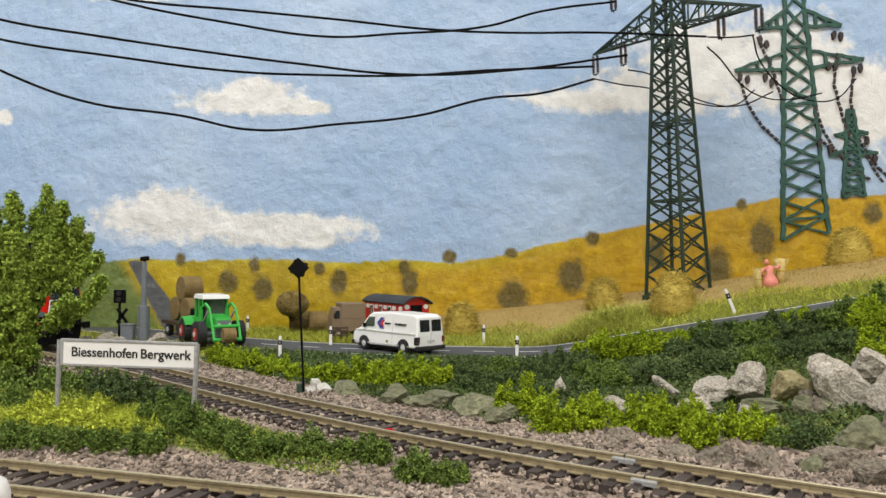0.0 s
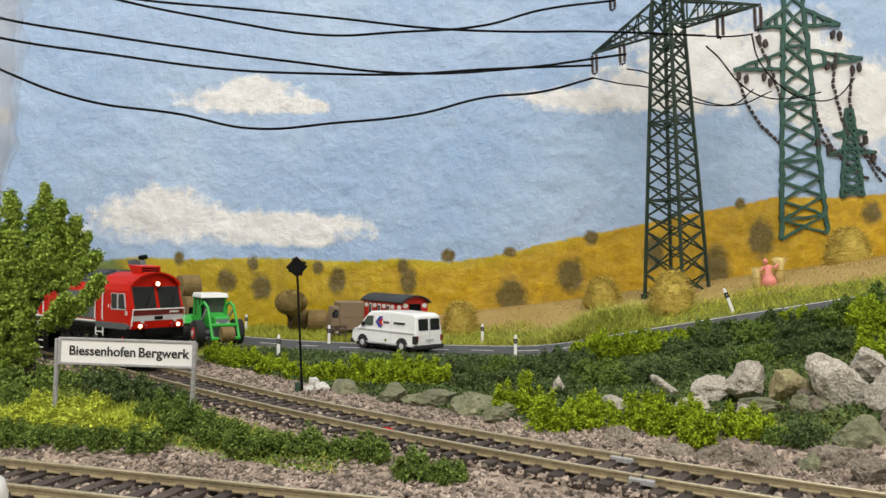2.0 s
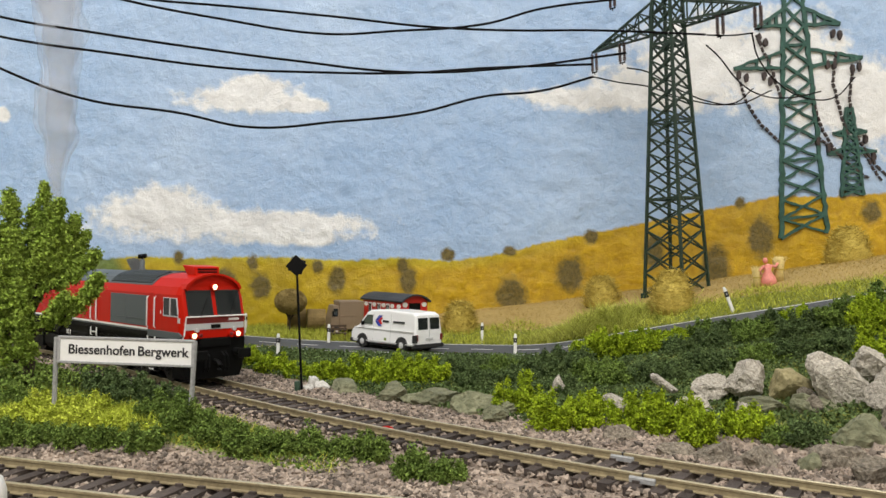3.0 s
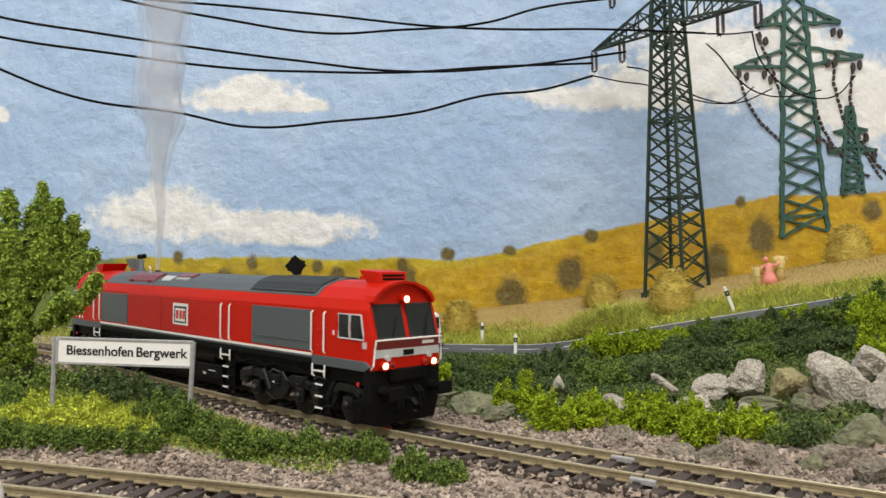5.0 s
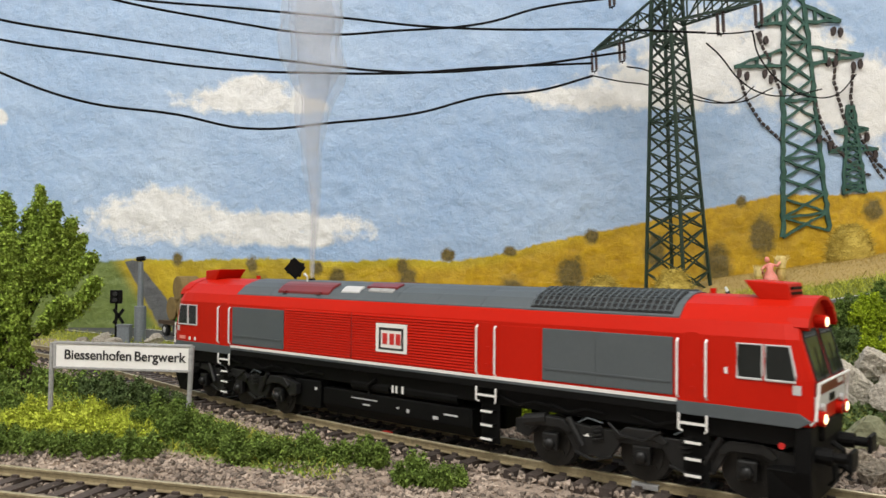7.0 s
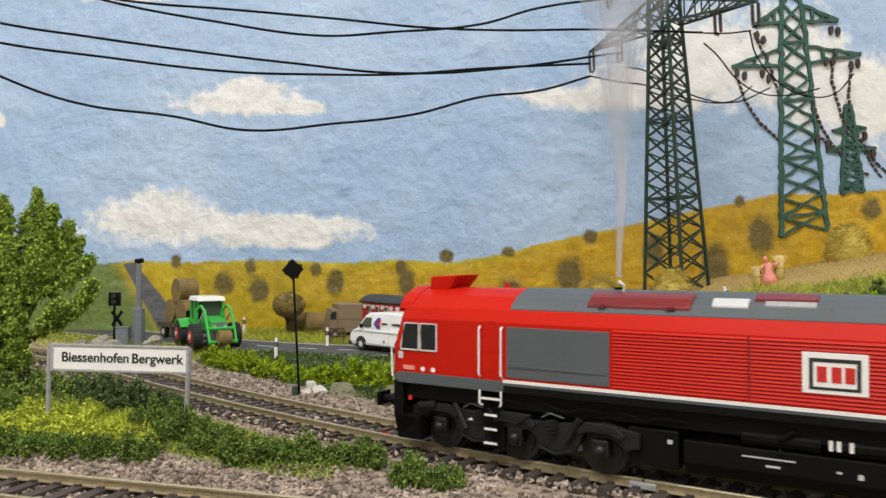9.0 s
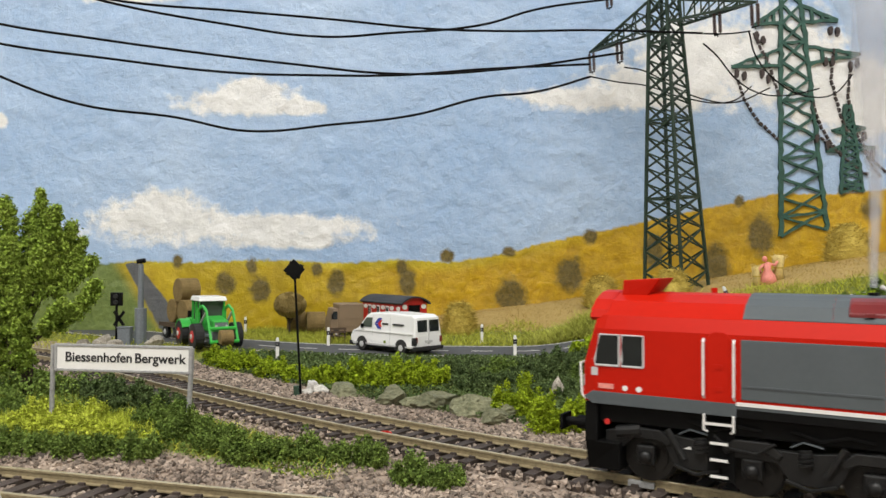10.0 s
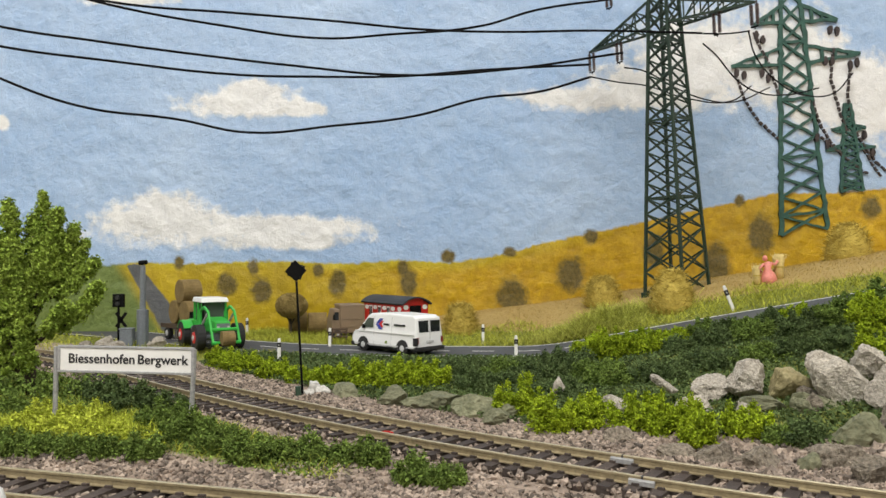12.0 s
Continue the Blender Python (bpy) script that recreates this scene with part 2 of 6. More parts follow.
def part(name, shape, material, parent=None, label="", soft=0.0, smooth=False, at=None):
    """One mesh object under a thing or a part; soft: width of its rounded edges in mm."""
    ob = new(name, mesh_of(name, shape, material, smooth) if isinstance(shape, Shape) else shape)
    ob.parent = parent
    if at is not None:
        ob.matrix_basis = at
    if soft:
        bevel(ob, soft)
    if label:
        tagged(ob, label)
    return ob


def mm(x, y, z, rx=0, ry=0, rz=0):
    return pose(x * S, y * S, z * S, rx, ry, rz)


def thing(name, m, label, category, group="", kind=""):
    ob = new(name)
    ob.empty_display_size = 0.01
    ob.matrix_basis = m
    return tagged(ob, label, category, group, kind)


OCTA = np.array([(1, 0, 0), (-1, 0, 0), (0, 1, 0), (0, -1, 0), (0, 0, 1), (0, 0, -1)], float)
OCTA_F = np.array([(0, 2, 4), (2, 1, 4), (1, 3, 4), (3, 0, 4), (2, 0, 5), (1, 2, 5), (3, 1, 5), (0, 3, 5)])


def turns(rng, n):
    q = rng.normal(size=(n, 4))
    q /= np.linalg.norm(q, axis=1)[:, None]
    w, x, y, z = q.T
    return np.stack([np.stack([1 - 2 * (y * y + z * z), 2 * (x * y - z * w), 2 * (x * z + y * w)], -1),
                     np.stack([2 * (x * y + z * w), 1 - 2 * (x * x + z * z), 2 * (y * z - x * w)], -1),
                     np.stack([2 * (x * z - y * w), 2 * (y * z + x * w), 1 - 2 * (x * x + y * y)], -1)], 1)


def crumbs(shape, rng, centres, size, flat=1.0):
    """Small angular grains, one at each centre."""
    n = len(centres)
    s = size * rng.uniform(0.55, 1.4, (n, 1, 1)) * rng.uniform(0.45, 1.35, (n, 1, 3))
    v = np.einsum("nij,nkj->nki", turns(rng, n), OCTA[None] * s)
    v[..., 2] *= flat
    v += centres[:, None]
    f = OCTA_F[None] + 6 * np.arange(n)[:, None, None]
    return shape.arr(v.reshape(-1, 3), f.reshape(-1, 3))


def quad_mesh(name, verts, material):
    """Loose four-cornered faces, verts (n, 4, 3) in mm."""
    n = len(verts)
    me = bpy.data.meshes.new(name)
    me.vertices.add(4 * n)
    me.vertices.foreach_set("co", (verts * S).astype(np.float32).ravel())
    me.loops.add(4 * n)
    me.loops.foreach_set("vertex_index", np.arange(4 * n, dtype=np.int32))
    me.polygons.add(n)
    me.polygons.foreach_set("loop_start", np.arange(0, 4 * n, 4, dtype=np.int32))
    me.update(calc_edges=True)
    me.materials.append(material)
    return me


LEAF = np.array([(-1.0, 0, 0), (0, -0.55, 0.22), (1.0, 0, -0.1), (0, 0.55, 0.22)])


def flakes(name, rng, centres, size, material):
    """Small folded leaf flakes, one at each centre."""
    n = len(centres)
    s = size * rng.uniform(0.6, 1.35, (n, 1, 1))
    v = np.einsum("nij,nkj->nki", turns(rng, n), LEAF[None] * s) + centres[:, None]
    return quad_mesh(name, v, material)


def sprays(rng, base, tip, radius, clumps, each, spread, start=0.3, full=1.5):
    """Points of leaf clumps along a bowed twig from base to tip."""
    base, tip = np.array(base, float), np.array(tip, float)
    t = start + (1 - start) * rng.uniform(0, 1, clumps) ** 0.8
    bow = base + (tip - base) * np.array((0.75, 0.75, 0.42))
    c = ((1 - t) ** 2)[:, None] * base + (2 * t * (1 - t))[:, None] * bow + (t**2)[:, None] * tip
    d = rng.normal(size=(clumps, 3))
    d /= np.linalg.norm(d, axis=1)[:, None]
    r = radius * np.sqrt(np.clip(1.0 - t**full, 0.06, 1)) * rng.uniform(0.35, 1.0, clumps)
    c = c + d * r[:, None]
    return (c[:, None] + rng.normal(size=(clumps, each, 3)) * spread).reshape(-1, 3)


def strands(shape, rng, roots, length, width, lean=0.5, up=1.0):
    """Thin bent fibres standing on their roots."""
    n = len(roots)
    way = rng.normal(size=(n, 3)) * lean
    way[:, 2] = np.abs(way[:, 2]) * 0.3 + up
    way /= np.linalg.norm(way, axis=1)[:, None]
    L = length * rng.uniform(0.5, 1.2, (n, 1))
    side = np.cross(way, rng.normal(size=(n, 3)))
    side *= width / 2 / np.linalg.norm(side, axis=1)[:, None]
    mid = roots + way * L * 0.55
    tip = roots + way * L + rng.normal(size=(n, 3)) * L * 0.22 * np.array([1, 1, 0.4])
    v = np.stack([roots - side, roots + side, mid + side * 0.8, mid - side * 0.8, tip], 1)
    k = 5 * np.arange(n)[:, None]
    shape.v.extend(map(tuple, v.reshape(-1, 3).tolist()))
    base = shape.n
    for a in (k[:, 0] + base).tolist():
        shape.f.append((a, a + 1, a + 2, a + 3))
        shape.f.append((a + 3, a + 2, a + 4))
    shape.n += 5 * n
    return shape


# ---- the line of the main track and of the road ----
TRACK_O, TRACK_E = np.array((-30.0, 235.0)), np.array((0.759962, -0.6499675))
TRACK_N = np.array((-TRACK_E[1], TRACK_E[0]))
BEND = (1.16095, 0.21627, 1.10575, 0.06384, -0.25709)


def offset(u):
    """Sideways offset of the track's centre line at u mm along it; straight beyond the bend."""
    w = np.clip(u, -455.0, 330.0)
    x = w / 200.0
    v = 20 * sum(c * x**k for k, c in enumerate(BEND))
    slope = 0.1 * sum(k * c * x ** (k - 1) for k, c in enumerate(BEND) if k)
    return v + slope * (u - w)


def on_track(u, side=0.0):
    a = TRACK_O + u * TRACK_E + offset(u) * TRACK_N
    b = TRACK_O + (u + 0.5) * TRACK_E + offset(u + 0.5) * TRACK_N
    d = (b - a) / np.linalg.norm(b - a)
    return a + side * np.array((-d[1], d[0])), math.atan2(d[1], d[0])


def from_track(x, y):
    """Signed distance from the main track, about; positive beyond it."""
    dx, dy = x - TRACK_O[0], y - TRACK_O[1]
    u, v = dx * TRACK_E[0] + dy * TRACK_E[1], dx * TRACK_N[0] + dy * TRACK_N[1]
    slope = (offset(u + 1) - offset(u - 1)) / 2
    return (v - offset(u)) / np.sqrt(1 + slope**2)


FRONT_O, FRONT_E = np.array((-84.0, 184.7)), np.array((0.9585, -0.285))
FRONT_N = np.array((0.285, 0.9585))


def from_front(x, y):
    return (x - FRONT_O[0]) * FRONT_N[0] + (y - FRONT_O[1]) * FRONT_N[1]


ROAD_X = (-420, -265, -200, -140, -80, -20, 30, 75, 138, 192, 260, 420)
ROAD_Y = (680, 592, 543, 501, 468, 458, 458, 446, 413, 376, 335, 250)
ROAD_HALF = 27.0


def smooth(t):
    t = np.clip(t, 0, 1)
    return t * t * (3 - 2 * t)


def road_y(x):
    return sum(np.interp(x + d, ROAD_X, ROAD_Y) for d in (-24, -12, 0, 12, 24)) / 5


def road_z(x):
    return 0.25 * 10 * np.log1p(np.exp(np.clip((x - 62) / 10, -30, 30)))


def ground_z(x, y):
    x, y = np.asarray(x, float), np.asarray(y, float)
    yr, zr, d = road_y(x), road_z(x), from_track(x, y)
    back = np.maximum(12.5 + 0.12 * x + 7e-5 * x * np.abs(x), 1.5)
    lo = yr + ROAD_HALF
    t = np.clip((y - lo) / np.maximum(590 - lo, 40), 0, 1)
    far = zr + (back - zr) * smooth(t) + 5 * np.sin(np.pi * t) * smooth((x - 60) / 60)
    bank = -4.5 + (zr + 4.5) * smooth((d - 15) / np.maximum((yr - ROAD_HALF - y) * 0.78 + (d - 15), 12))
    mound = -4.5 + 6.0 * smooth((-from_track(x, y) - 20) / 25) * smooth((from_front(x, y) - 20) / 22) * smooth((-x - 20) / 70)
    near = np.where(d > 0, bank, mound)
    z = np.where(y > lo, far, np.where((y > yr - ROAD_HALF) & (d > 16), zr, near))
    return z


def gz(x, y):
    return float(ground_z(x, y))


# ---- setting ----
def grid_mesh(name, xs, ys, place, material):
    """A sheet of quads; place(X, Y) gives the points as an (n, 3) array."""
    X, Y = np.meshgrid(xs, ys)
    v = place(X.ravel(), Y.ravel())
    nx, ny = len(xs), len(ys)
    i = (np.arange(ny - 1)[:, None] * nx + np.arange(nx - 1)[None]).ravel()
    f = np.stack([i, i + 1, i + nx + 1, i + nx], 1)
    me = bpy.data.meshes.new(name)
    me.from_pydata((v * S).tolist(), [], f.tolist())
    me.polygons.foreach_set("use_smooth", [True] * len(me.polygons))
    me.materials.append(material)
    return me, v


def paint_layer(me, name, rgba):
    layer = me.color_attributes.new(name, "FLOAT_COLOR", "POINT")
    layer.data.foreach_set("color", rgba.astype(np.float32).ravel())


def field_noise(x, y, size, seed=0.0):
    return np.array([noise.noise(Vector((a / size, b / size, seed))) for a, b in zip(x.tolist(), y.tolist())])


def zone_socket(nt, layer, k):
    a = nt.nodes.new("ShaderNodeVertexColor")
    a.layer_name = layer
    s = nt.nodes.new("ShaderNodeSeparateColor")
    nt.links.new(a.outputs["Color"], s.inputs[0])
    return s.outputs[k]


def rough_edge(nt, level, wobble, amount, width):
    """A torn-edged mask where level passes one half."""
    w = nt.nodes.new("ShaderNodeMath")
    w.operation = "MULTIPLY_ADD"
    nt.links.new(wobble, w.inputs[0])
    w.inputs[1].default_value = amount
    nt.links.new(level, w.inputs[2])
    return ramp_between(nt, w.outputs[0], (0, 0, 0), (1, 1, 1), 0.5 + amount / 2 - width, 0.5 + amount / 2 + width)


def ground_material():
    m, nt, bsdf = nodes_of("scenic_ground")
    n1, n2, n3 = noise_node(nt, 30), noise_node(nt, 2.2, 4), noise_node(nt, 6, 4)
    soil = ramp_between(nt, n2, (0.2, 0.15, 0.12), (0.4, 0.32, 0.25))
    tan = mixed(nt, n1, (0.34, 0.225, 0.06), (0.46, 0.33, 0.12))
    tan = mixed(nt, 0.3, tan, ramp_between(nt, n2, (0.22, 0.14, 0.04), (0.55, 0.42, 0.17)))
    green = ramp_between(nt, n3, (0.09, 0.12, 0.015), (0.25, 0.26, 0.045))
    c = mixed(nt, rough_edge(nt, zone_socket(nt, "zone", 0), n3, 0.5, 0.12), soil, tan)
    c = mixed(nt, rough_edge(nt, zone_socket(nt, "zone", 1), n3, 0.5, 0.12), c, green)
    nt.links.new(c, bsdf.inputs["Base Color"])
    bsdf.inputs["Roughness"].default_value = 0.95
    bumped(nt, bsdf, n2, 0.7, 0.8)
    return m


def build_ground():
    xs, ys = np.arange(-460, 461, 4.0), np.concatenate([np.arange(-160, 120, 20.0), np.arange(120, 600, 3.5)])
    me, v = grid_mesh("ground", xs, ys, lambda x, y: np.stack([x, y, ground_z(x, y)], 1), ground_material())
    x, y = v[:, 0], v[:, 1]
    d, past = from_track(x, y), y - road_y(x) - ROAD_HALF
    v[:, 2] += field_noise(x, y, 14.0) * np.where(past > 6, 1.2, 0.6) * (np.abs(past + ROAD_HALF) > ROAD_HALF + 3)
    me.vertices.foreach_set("co", (v * S).ravel())
    tan = smooth((past - 30) / 24) * smooth((x + 75) / 90)
    green = smooth((past + 12) / 8) * (1 - tan) + smooth((-d - 22) / 14) * smooth((from_front(x, y) - 30) / 12) * smooth((-12 - x) / 24)
    green = np.maximum(green, smooth((d - np.where(x > 40, 62, 42)) / 12) * (past < -ROAD_HALF * 2 + 4))
    paint_layer(me, "zone", np.stack([tan, green, 0 * x, 0 * x + 1], 1))
    return tagged(new("ground", me), "gravel, dry tan meadow and green turf on model railway board", "ground", kind="structure")


def backdrop_material():
    m, nt, bsdf = nodes_of("painted_backdrop_wall")
    n1, n2, n3, n4 = noise_node(nt, 110, 5), noise_node(nt, 5.5, 6, 0.7), noise_node(nt, 14, 6, 0.65), noise_node(nt, 2.2, 5, 0.65)
    sky = ramp_between(nt, n1, (0.297, 0.45, 0.7), (0.45, 0.585, 0.79), 0.3, 0.68)
    sky = mixed(nt, 0.2, sky, ramp_between(nt, n2, (0.27, 0.42, 0.69), (0.54, 0.645, 0.8), 0.35, 0.65))
    cloud = ramp_between(nt, n3, (0.72, 0.72, 0.725), (0.85, 0.848, 0.845), 0.32, 0.62)
    c = mixed(nt, rough_edge(nt, zone_socket(nt, "paint", 0), n3, 0.8, 0.09), sky, cloud)
    field = ramp_between(nt, n3, (0.38, 0.225, 0.005), (0.64, 0.4, 0.008), 0.33, 0.67)
    field = mixed(nt, 0.45, field, ramp_between(nt, n2, (0.36, 0.2, 0.006), (0.72, 0.47, 0.012), 0.35, 0.65))
    field = mixed(nt, zone_socket(nt, "paint_top", 2), field, ramp_between(nt, n3, (0.36, 0.29, 0.008), (0.56, 0.47, 0.012)))
    field = mixed(nt, ramp_between(nt, noise_node(nt, 32, 5), (0, 0, 0), (0.5, 0.5, 0.5), 0.5, 0.72), field, (0.27, 0.19, 0.012))
    field = mixed(nt, zone_socket(nt, "paint_top", 1), field, ramp_between(nt, n2, (0.1, 0.15, 0.03), (0.2, 0.26, 0.07)))
    c = mixed(nt, rough_edge(nt, zone_socket(nt, "paint", 1), n2, 0.22, 0.03), c, field)
    c = mixed(nt, rough_edge(nt, zone_socket(nt, "paint_top", 0), n2, 0.25, 0.06), c, ramp_between(nt, n2, (0.085, 0.09, 0.1), (0.13, 0.135, 0.14)))
    c = mixed(nt, rough_edge(nt, zone_socket(nt, "paint", 2), n2, 0.8, 0.17), c, ramp_between(nt, n4, (0.08, 0.062, 0.016), (0.2, 0.145, 0.03)))
    nt.links.new(c, bsdf.inputs["Base Color"])
    bsdf.inputs["Roughness"].default_value = 0.42
    h = nt.nodes.new("ShaderNodeMath")
    h.operation = "MULTIPLY_ADD"
    nt.links.new(n3, h.inputs[0])
    h.inputs[1].default_value = 1.6
    nt.links.new(n2, h.inputs[2])
    ridge = node(nt, "ShaderNodeTexNoise", Scale=1000.0 / 75, Detail=7.0, Roughness=0.6)
    ridge.noise_type = "RIDGED_MULTIFRACTAL"
    nt.links.new(nt.nodes.new("ShaderNodeTexCoord").outputs["Object"], ridge.inputs["Vector"])
    h2 = nt.nodes.new("ShaderNodeMath")
    h2.operation = "MULTIPLY_ADD"
    nt.links.new(ridge.outputs["Fac"], h2.inputs[0])
    h2.inputs[1].default_value = 0.75
    nt.links.new(h.outputs[0], h2.inputs[2])
    bumped(nt, bsdf, h2.outputs[0], 0.6, 2.0)
    return m


CLOUDS = ((-152, 172, 60, 13), (-140, 182, 34, 11), (-112, 168, 34, 8), (-207, 82, 74, 22), (-212, 93, 38, 17), (-130, 79, 98, 12), (-118, 69, 74, 9),
          (110, 176, 70, 12), (170, 186, 75, 24), (205, 205, 78, 44), (255, 208, 66, 46), (305, 180, 66, 42), (340, 168, 52, 36), (-238, 252, 46, 6), (-332, 158, 8, 7), (-10, 262, 34, 6))
PAINTED_BUSHES = ((-197.7, 52, 4, 5), (-142, 49, 4, 6), (-93, 46, 4, 5), (-78, 36.5, 6, 9), (-162, 35.5, 7, 8), (-135.5, 31.6, 7, 9), (-29, 47.7, 4, 6), (-25, 37, 6, 10), (5, 56.6, 5, 5),
                  (51, 60, 4.5, 4), (112.5, 71.5, 5, 5), (97.4, 42.8, 10, 12), (53, 26, 11, 13), (225, 98.5, 4, 4), (241, 73, 9, 13), (160, 61, 7, 12), (207, 48, 10, 18), (324.5, 93, 7, 8), (303, 108, 3, 5))
EDGE_X = (-460, -249, -223, -189, -130, -70, -36, 7, 41, 75, 109, 143, 177, 211, 254, 297, 334, 460)
EDGE_Z = (40, 50.7, 52.7, 51.4, 53.8, 51.5, 54, 52.4, 57, 66, 73.6, 80.4, 88.5, 95.3, 104.4, 104, 107.4, 112)


def blobs(x, z, rows):
    level = np.zeros_like(x)
    for cx, cz, rx, rz in rows:
        level = np.maximum(level, 1 - 0.5 * np.sqrt(((x - cx) / rx) ** 2 + ((z - cz) / rz) ** 2))
    return np.clip(level, 0, 1)


def build_backdrop():
    xs, zs = np.arange(-480, 481, 2.5), np.concatenate([np.arange(-20, 270, 2.5), np.arange(270, 560, 12.0)])
    me, v = grid_mesh("wall_backdrop", xs, zs, lambda x, z: np.stack([x, 590 + 0 * x, z], 1), backdrop_material())
    x, z = v[:, 0].copy(), v[:, 2].copy()
    v[:, 1] -= 0.9 * field_noise(x, z, 16.0, 3.0) + 0.5 * field_noise(x, z, 6.0, 9.0)
    me.vertices.foreach_set("co", (v * S).ravel())
    edge = np.interp(x, EDGE_X, EDGE_Z)
    cloud = np.clip(blobs(x, z, CLOUDS) - 0.12, 0, 1)
    field = np.clip(0.5 + (edge - z) / 30, 0, 1)
    bush = blobs(x, z, PAINTED_BUSHES) * 1.0
    line = -232 + np.clip(49 - z, 0, 60) * 0.68
    road = np.where(z < 51, np.clip(1 - np.abs(x - line) / (2 * (5 + np.clip(49 - z, 0, 60) * 0.13)), 0, 1), 0)
    green = smooth((line - 4 - x) / 14)
    top = np.maximum(smooth((z - edge + 12) / 12) * smooth((200 - x) / 240) * 0.9, 0.5 * smooth((60 - x) / 220))
    paint_layer(me, "paint", np.stack([cloud, field, bush, 0 * x + 1], 1))
    paint_layer(me, "paint_top", np.stack([road, green, top, 0 * x + 1], 1))
    return tagged(new("wall_backdrop", me), "plaster wall painted with blue sky, clouds and ochre fields", "painted wall", kind="structure")


def build_room():
    X0, X1, Y0, Y1, Z0, Z1 = -1500, 1500, -1700, 640, -950, 1500
    def wall(name, box, material, label, category):
        tagged(part(name, Shape().box(*box), material), label, category, kind="structure")
    wall("wall_north", (X0, X1, Y1, Y1 + 60, Z0, Z1), ROOM_WALL, "white plastered room wall behind the layout", "wall")
    wall("wall_south", (X0, X1, Y0 - 60, Y0, Z0, Z1), ROOM_WALL, "white plastered room wall", "wall")
    wall("wall_west", (X0 - 60, X0, Y0, Y1, Z0, Z1), ROOM_WALL, "white plastered room wall", "wall")
    wall("wall_east", (X1, X1 + 60, Y0, Y1, Z0, Z1), ROOM_WALL, "white plastered room wall", "wall")
    wall("floor", (X0, X1, Y0, Y1, Z0 - 60, Z0), ROOM_FLOOR, "plain grey room floor", "floor")
    wall("ceiling", (X0, X1, Y0, Y1, Z1 + 12, Z1 + 60), ROOM_WALL, "white room ceiling", "ceiling")
    table = thing("layout_table", mm(0, 214, -62), "plain wooden trestle frame carrying the railway board", "table")
    for x in (-430, 430):
        for y in (-340, 340):
            part("leg", Shape().box(x - 22, x + 22, y - 22, y + 22, -888, 2), WOOD, table, soft=3)
        part("rail", Shape().box(x - 14, x + 14, -318, 318, -70, 2), WOOD, table)
    wall("layout_board", (-460, 460, -160, 588, -60, -22), WOOD, "wooden base board of the model railway", "board")


def build_lamps():
    # unseen panels; the one at x = 640 is added around the fill lamp
    for x, y in ((-480, -620), (640, -620)):
        lamp = thing("assumed_ceiling_panel", mm(x, y, 1512), "assumed white flat ceiling panel lamp, out of view", "lamp", "ceiling panel lamps")
        s = Shape()
        for b in ((-470, -452, -320, 320), (452, 470, -320, 320), (-452, 452, -320, -302), (-452, 452, 302, 320)):
            s.box(*b, -24, 0)
        part("frame", s, WHITE, lamp)
        part("diffuser", Shape().box(-452, 452, -302, 302, -16, -4), LAMP_PANEL, lamp, "lit milky lamp diffuser")


def strip(shape, xs, width0, width1, lift, zf, yf):
    """A ribbon along the road between two offsets from its centre."""
    pts = []
    for x in xs:
        pts.append([(x, yf(x) + w) for w in (width0, width1)])
    z = [float(zf(x)) for x in xs]
    v, f = [], []
    for i, (a, b) in enumerate(pts):
        v += [(a[0], a[1], z[i] + lift), (b[0], b[1], z[i] + lift), (a[0], a[1], z[i] - 3), (b[0], b[1], z[i] - 3)]
        if i:
            k = 4 * i
            f += [(k - 4, k, k + 1, k - 3), (k - 4, k - 2, k + 2, k), (k - 3, k + 1, k + 3, k - 1)]
    return shape.add(v, f)


def build_road():
    xs = np.arange(-300, 400, 8.0)
    road = part("road", strip(Shape(), xs, -ROAD_HALF, ROAD_HALF, 0.6, road_z, road_y), ASPHALT, smooth=False)
    tagged(road, "narrow grey asphalt country road with white markings", "road", kind="structure")
    for off in (-ROAD_HALF + 2.4, ROAD_HALF - 2.4):
        part("edge_line", strip(Shape(), xs, off - 0.55, off + 0.55, 0.72, road_z, road_y), WHITE, road, "thin white edge line")
    for x in np.arange(-190, 90, 26.0):
        part("centre_dash", strip(Shape(), np.linspace(x, x + 13, 4), -0.5, 0.5, 0.72, road_z, road_y), WHITE, road)


# ---- railway tracks ----
RAIL_SECTION = ((-1.1, -2.3), (1.1, -2.3), (1.1, -2.05), (0.35, -1.8), (0.35, -0.8), (0.55, -0.65), (0.55, -0.12), (-0.55, -0.12), (-0.55, -0.65), (-0.35, -0.8), (-0.35, -1.8), (-1.1, -2.05))


def swept(line, section):
    """A section drawn along a list of (point, heading)."""
    return Shape().loft([[(p[0] - math.sin(h) * a, p[1] + math.cos(h) * a, b) for a, b in section] for p, h in line])


def on_front(u, side=0.0):
    return FRONT_O + u * FRONT_E + side * FRONT_N, math.atan2(FRONT_E[1], FRONT_E[0])


def build_track(name, along, us, label):
    track = thing(name, mm(0, 0, 0), label, "railway track", "tracks")
    for side in (-8.87, 8.87):
        rail = part("rail", swept([along(u, side) for u in us], RAIL_SECTION), RAIL, track, "rust-brown painted rail")
        part("rail_head", swept([along(u, side) for u in us], ((-0.53, -0.12), (0.53, -0.12), (0.45, 0.0), (-0.45, 0.0))), RAIL_TOP, rail, "worn shiny rail head")
    return track


